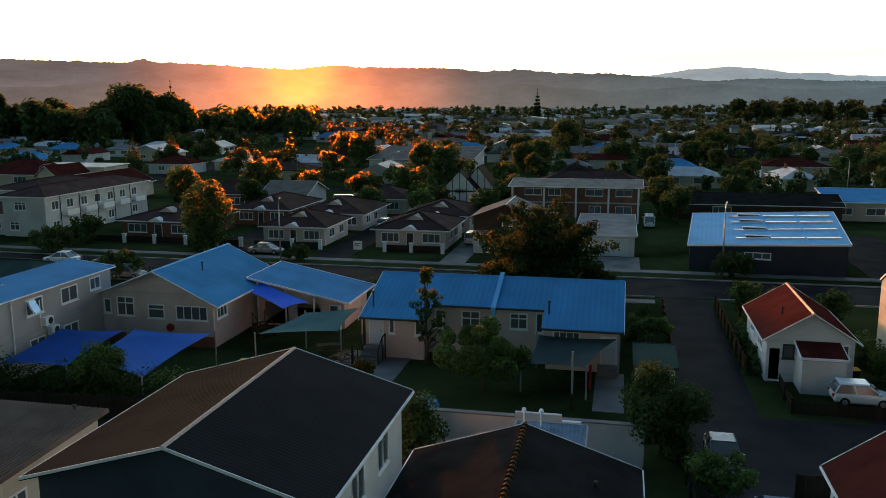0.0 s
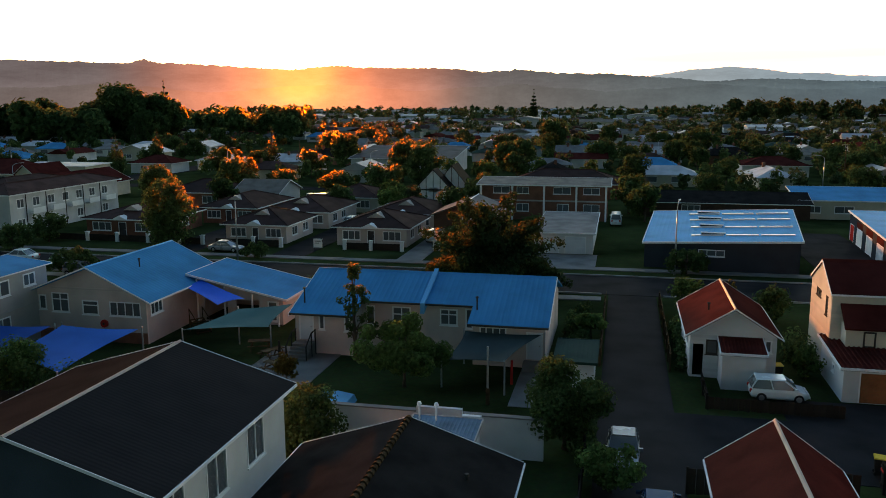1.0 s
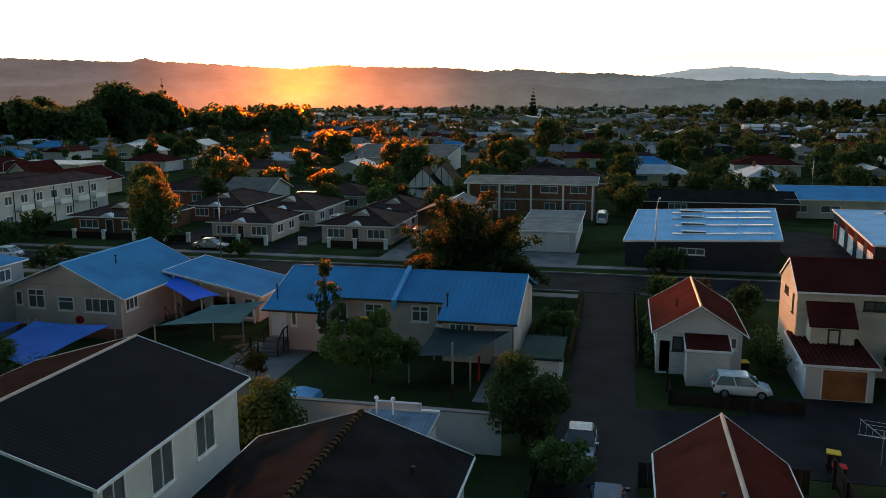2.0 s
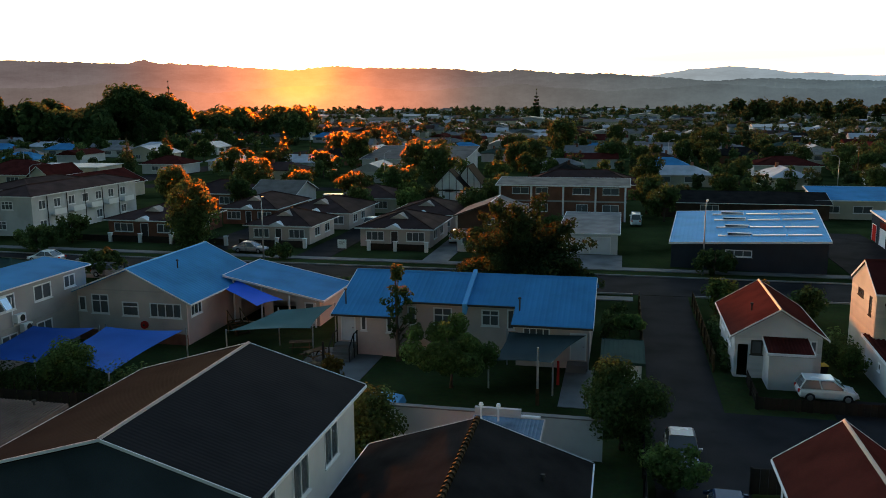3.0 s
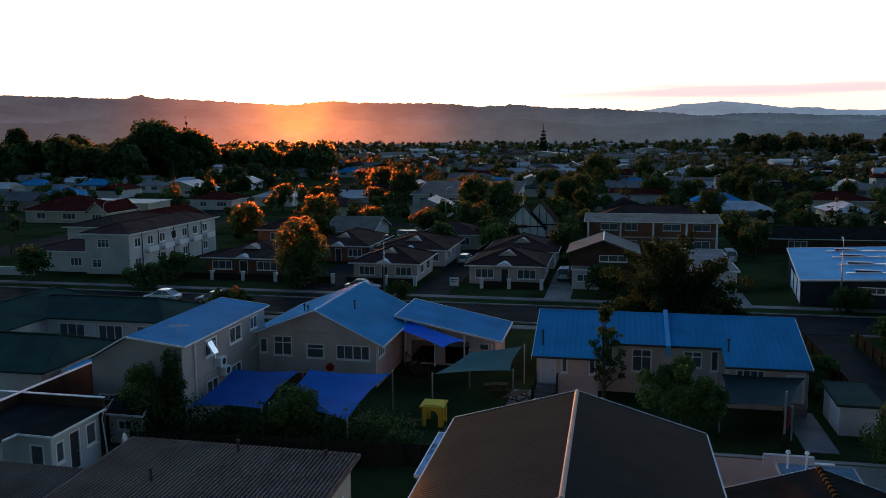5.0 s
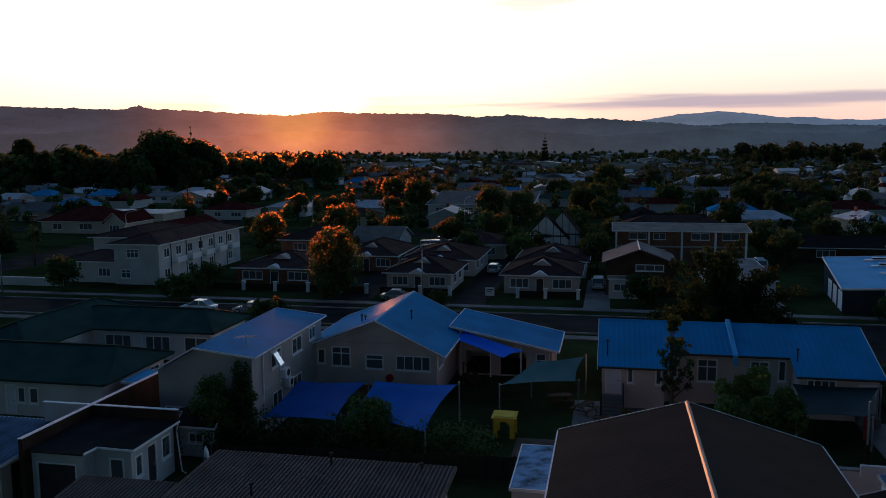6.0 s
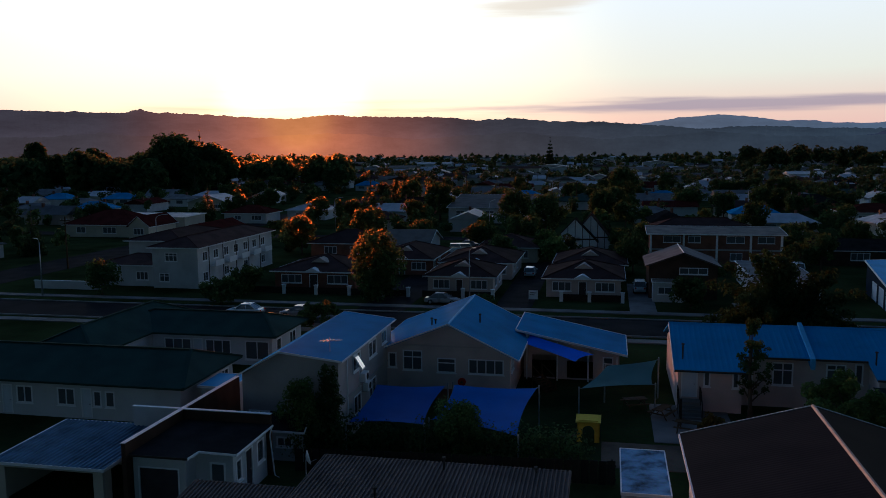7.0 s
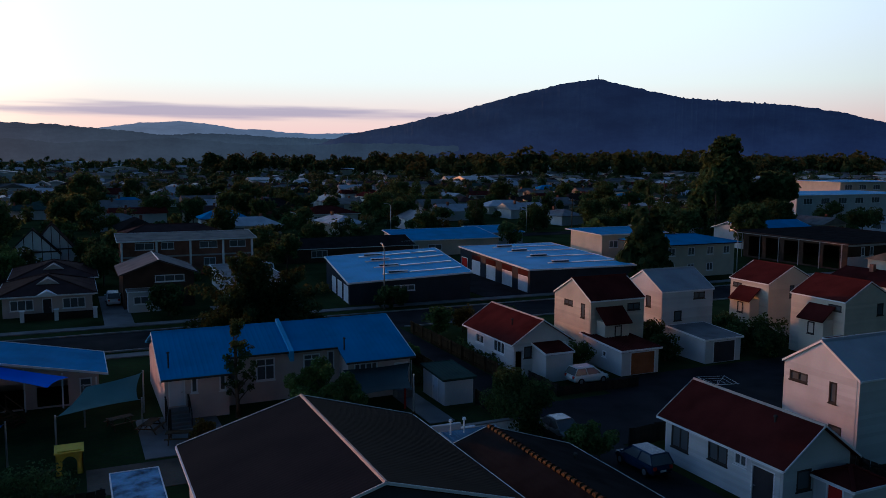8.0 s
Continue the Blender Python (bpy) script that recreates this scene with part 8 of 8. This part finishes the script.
big = [(-201, 338, 29, 16, "round"), (-186, 346, 24, 11, "round"), (-216, 346, 24, 11, "round"), (-250, 345, 22, 10, "round"), (-275, 338, 24, 9, "column"), (-185, 330, 18, 9, "round"), (-262, 473, 34, 7, "cone"), (70.6, 98.4, 15, 4.6, "cone"), (164, 180, 25, 9, "column"), (178, 176, 17, 8, "round"), (136, 154, 14, 7.5, "round"), (150, 166, 19, 7, "column"), (-70, 838, 32, 5, "cone")]
for i, (x, y, h, r, shp) in enumerate(big):
    tree("tall_tree", x, y, h, r, shp, LEAF_PINE if shp == "cone" else LEAF_DARK, 9000 if r > 8 else 5000, 1.5, 300 + i, "very tall dark evergreen above the roofs", "tall trees above the suburb", low=0.08)
count = 0
while count < 250:
    y = 128 + 230 * rng.random() ** 1.1
    x = rng.uniform(-0.95 * y - 15, 1.35 * y + 15)
    if not is_free(x, y, 3.5) or any(abs(x - a) < 7.5 and abs(y - b) < 6.5 for a, b, _ in spots):
        continue
    plant(rng.choice((0, 0, 0, 1, 2, 3, 4, 4, 5, 6, 6)), x, y, rng.uniform(0.6, 1.0), rng.uniform(0, 360))
    count += 1

# beyond that nobody could count them: roofs and woods, each one mass
def far_roofs(name, mat, n, seed, label, wall_mat=WALL_WHITE):
    """Distant bungalows: a gable or hipped roof over pale walls with dark window strips left between."""
    r_ = random.Random(seed)
    mb, kinds = Mesher(), []
    for _ in range(n):
        y = 430 + 1500 * r_.random() ** 1.5
        x = r_.uniform(-0.98 * y, 1.4 * y)
        hw, hd, e = r_.uniform(3.5, 7.5), r_.uniform(4, 6), r_.uniform(2.8, 3.8)
        if r_.random() < 0.06:
            hw, hd, e = hw * 2.6, hd * 2.0, 5.2
        rz = e + r_.uniform(1.2, 2.2)
        start = len(mb.f)
        if r_.random() < 0.5:
            mb.prism([(x - hw, y - hd, e), (x - hw, y + hd, e), (x - hw, y, rz)], (2 * hw, 0, 0))
        else:
            mb.prism([(x - hw, y - hd, e), (x + hw, y - hd, e), (x, y - hd, rz)], (0, 2 * hd, 0))
        kinds += [0] * (len(mb.f) - start)
        start = len(mb.f)
        mb.box(x - hw + 0.4, x + hw - 0.4, y - hd + 0.4, y + hd - 0.4, 0, e)
        kinds += [1] * (len(mb.f) - start)
    ob = part(name, mb, mat)
    ob.data.materials.append(wall_mat)
    ob.data.polygons.foreach_set("material_index", kinds)
    return tagged(ob, label, "houses", "", "stuff")


far_roofs("distant_houses", ROOF_PALE, 620, 61, "distant white houses under pale roofs")
far_roofs("distant_houses", ROOF_GREY, 480, 62, "distant white houses under grey roofs")
far_roofs("distant_houses", ROOF_TAN, 320, 64, "distant cream houses under weathered brown roofs", WALL_CREAM)
far_roofs("distant_houses", ROOF_MAROON, 320, 63, "distant cream houses under dark red roofs", WALL_CREAM)


def far_woods(name, n, seed, leaf, y0, y1, power, label, hmin=5, hmax=11, left=-1.0, right=1.45, sprays=26, clumps=3):
    r_ = random.Random(seed)
    cs = []
    for _ in range(n):
        y = y0 + (y1 - y0) * r_.random() ** power
        x = r_.uniform(left * y, right * y)
        h = r_.uniform(hmin, hmax)
        r = h * r_.uniform(0.35, 0.6)
        cs.append((x, y, h, r))
    mb = Mesher()
    for x, y, h, r in cs:
        for _ in range(clumps):
            c = (x + r_.uniform(-0.5, 0.5) * r, y + r_.uniform(-0.5, 0.5) * r, h * r_.uniform(0.35, 0.8))
            leaf_cloud(mb, [(c, r * 0.75 * (3 / clumps) ** 0.4)], sprays, r * 0.55 * (26 / sprays) ** 0.5, r_)
    mb.v = [(a, b, max(0.0, c)) for a, b, c in mb.v]
    return tagged(part(name, mb, leaf), label, "woods", "", "stuff")


def filler(name, n, seed, leaf, label):
    """Garden trees and tall hedges packed between the houses."""
    r_ = random.Random(seed)
    mb = Mesher()
    done = 0
    while done < n:
        y = 132 + 240 * r_.random() ** 1.1
        x = r_.uniform(-0.95 * y - 15, 1.35 * y + 15)
        if not is_free(x, y, 1.5) or any(abs(x - a) < 6.6 and abs(y - b) < 5.4 for a, b, _ in spots):
            continue
        h = r_.uniform(2.4, 6.0)
        r = h * r_.uniform(0.34, 0.5)
        cs = [((x + r_.uniform(-0.55, 0.55) * r, y + r_.uniform(-0.55, 0.55) * r, h * r_.uniform(0.3, 0.82)), r * r_.uniform(0.4, 0.7)) for _ in range(6)]
        leaf_cloud(mb, cs, 170, 0.85, r_)
        done += 1
    mb.v = [(a, b, max(0.0, c)) for a, b, c in mb.v]
    return tagged(part(name, mb, leaf), label, "trees", "", "stuff")


filler("garden_trees", 330, 81, LEAF_DARK, "dark garden trees packed between the houses")
filler("garden_trees", 200, 82, LEAF_FAR, "blackish hedges and shrubs packed between the houses")
far_woods("distant_trees", 1300, 70, LEAF_FAR, 330, 620, 1.0, "dark garden trees among the farther roofs", 3, 6.5)
far_woods("distant_trees", 1900, 71, LEAF_FAR, 430, 1100, 1.2, "distant dark garden trees among the roofs", 3, 8)
far_woods("distant_trees", 1500, 72, LEAF_DARK, 800, 2300, 1.2, "far belt of dark trees below the hills", 5, 12)
far_woods("distant_pines", 300, 73, LEAF_PINE, 520, 1500, 1.0, "tall dark pines below the mountain", 14, 26, 0.35, 1.3)
far_woods("distant_pines", 90, 75, LEAF_PINE, 700, 1150, 1.0, "dark pine wood on the edge of the town", 9, 22, 0.14, 0.42, 60, 5)
far_woods("tall_woods", 60, 76, LEAF_DARK, 300, 400, 1.0, "belt of tall dark trees behind the villas", 13, 20, -0.86, -0.62, 110, 7)
far_woods("tall_woods", 70, 77, LEAF_DARK, 380, 560, 1.0, "belt of tall dark trees towards the sun", 11, 18, -0.58, -0.36, 110, 6)
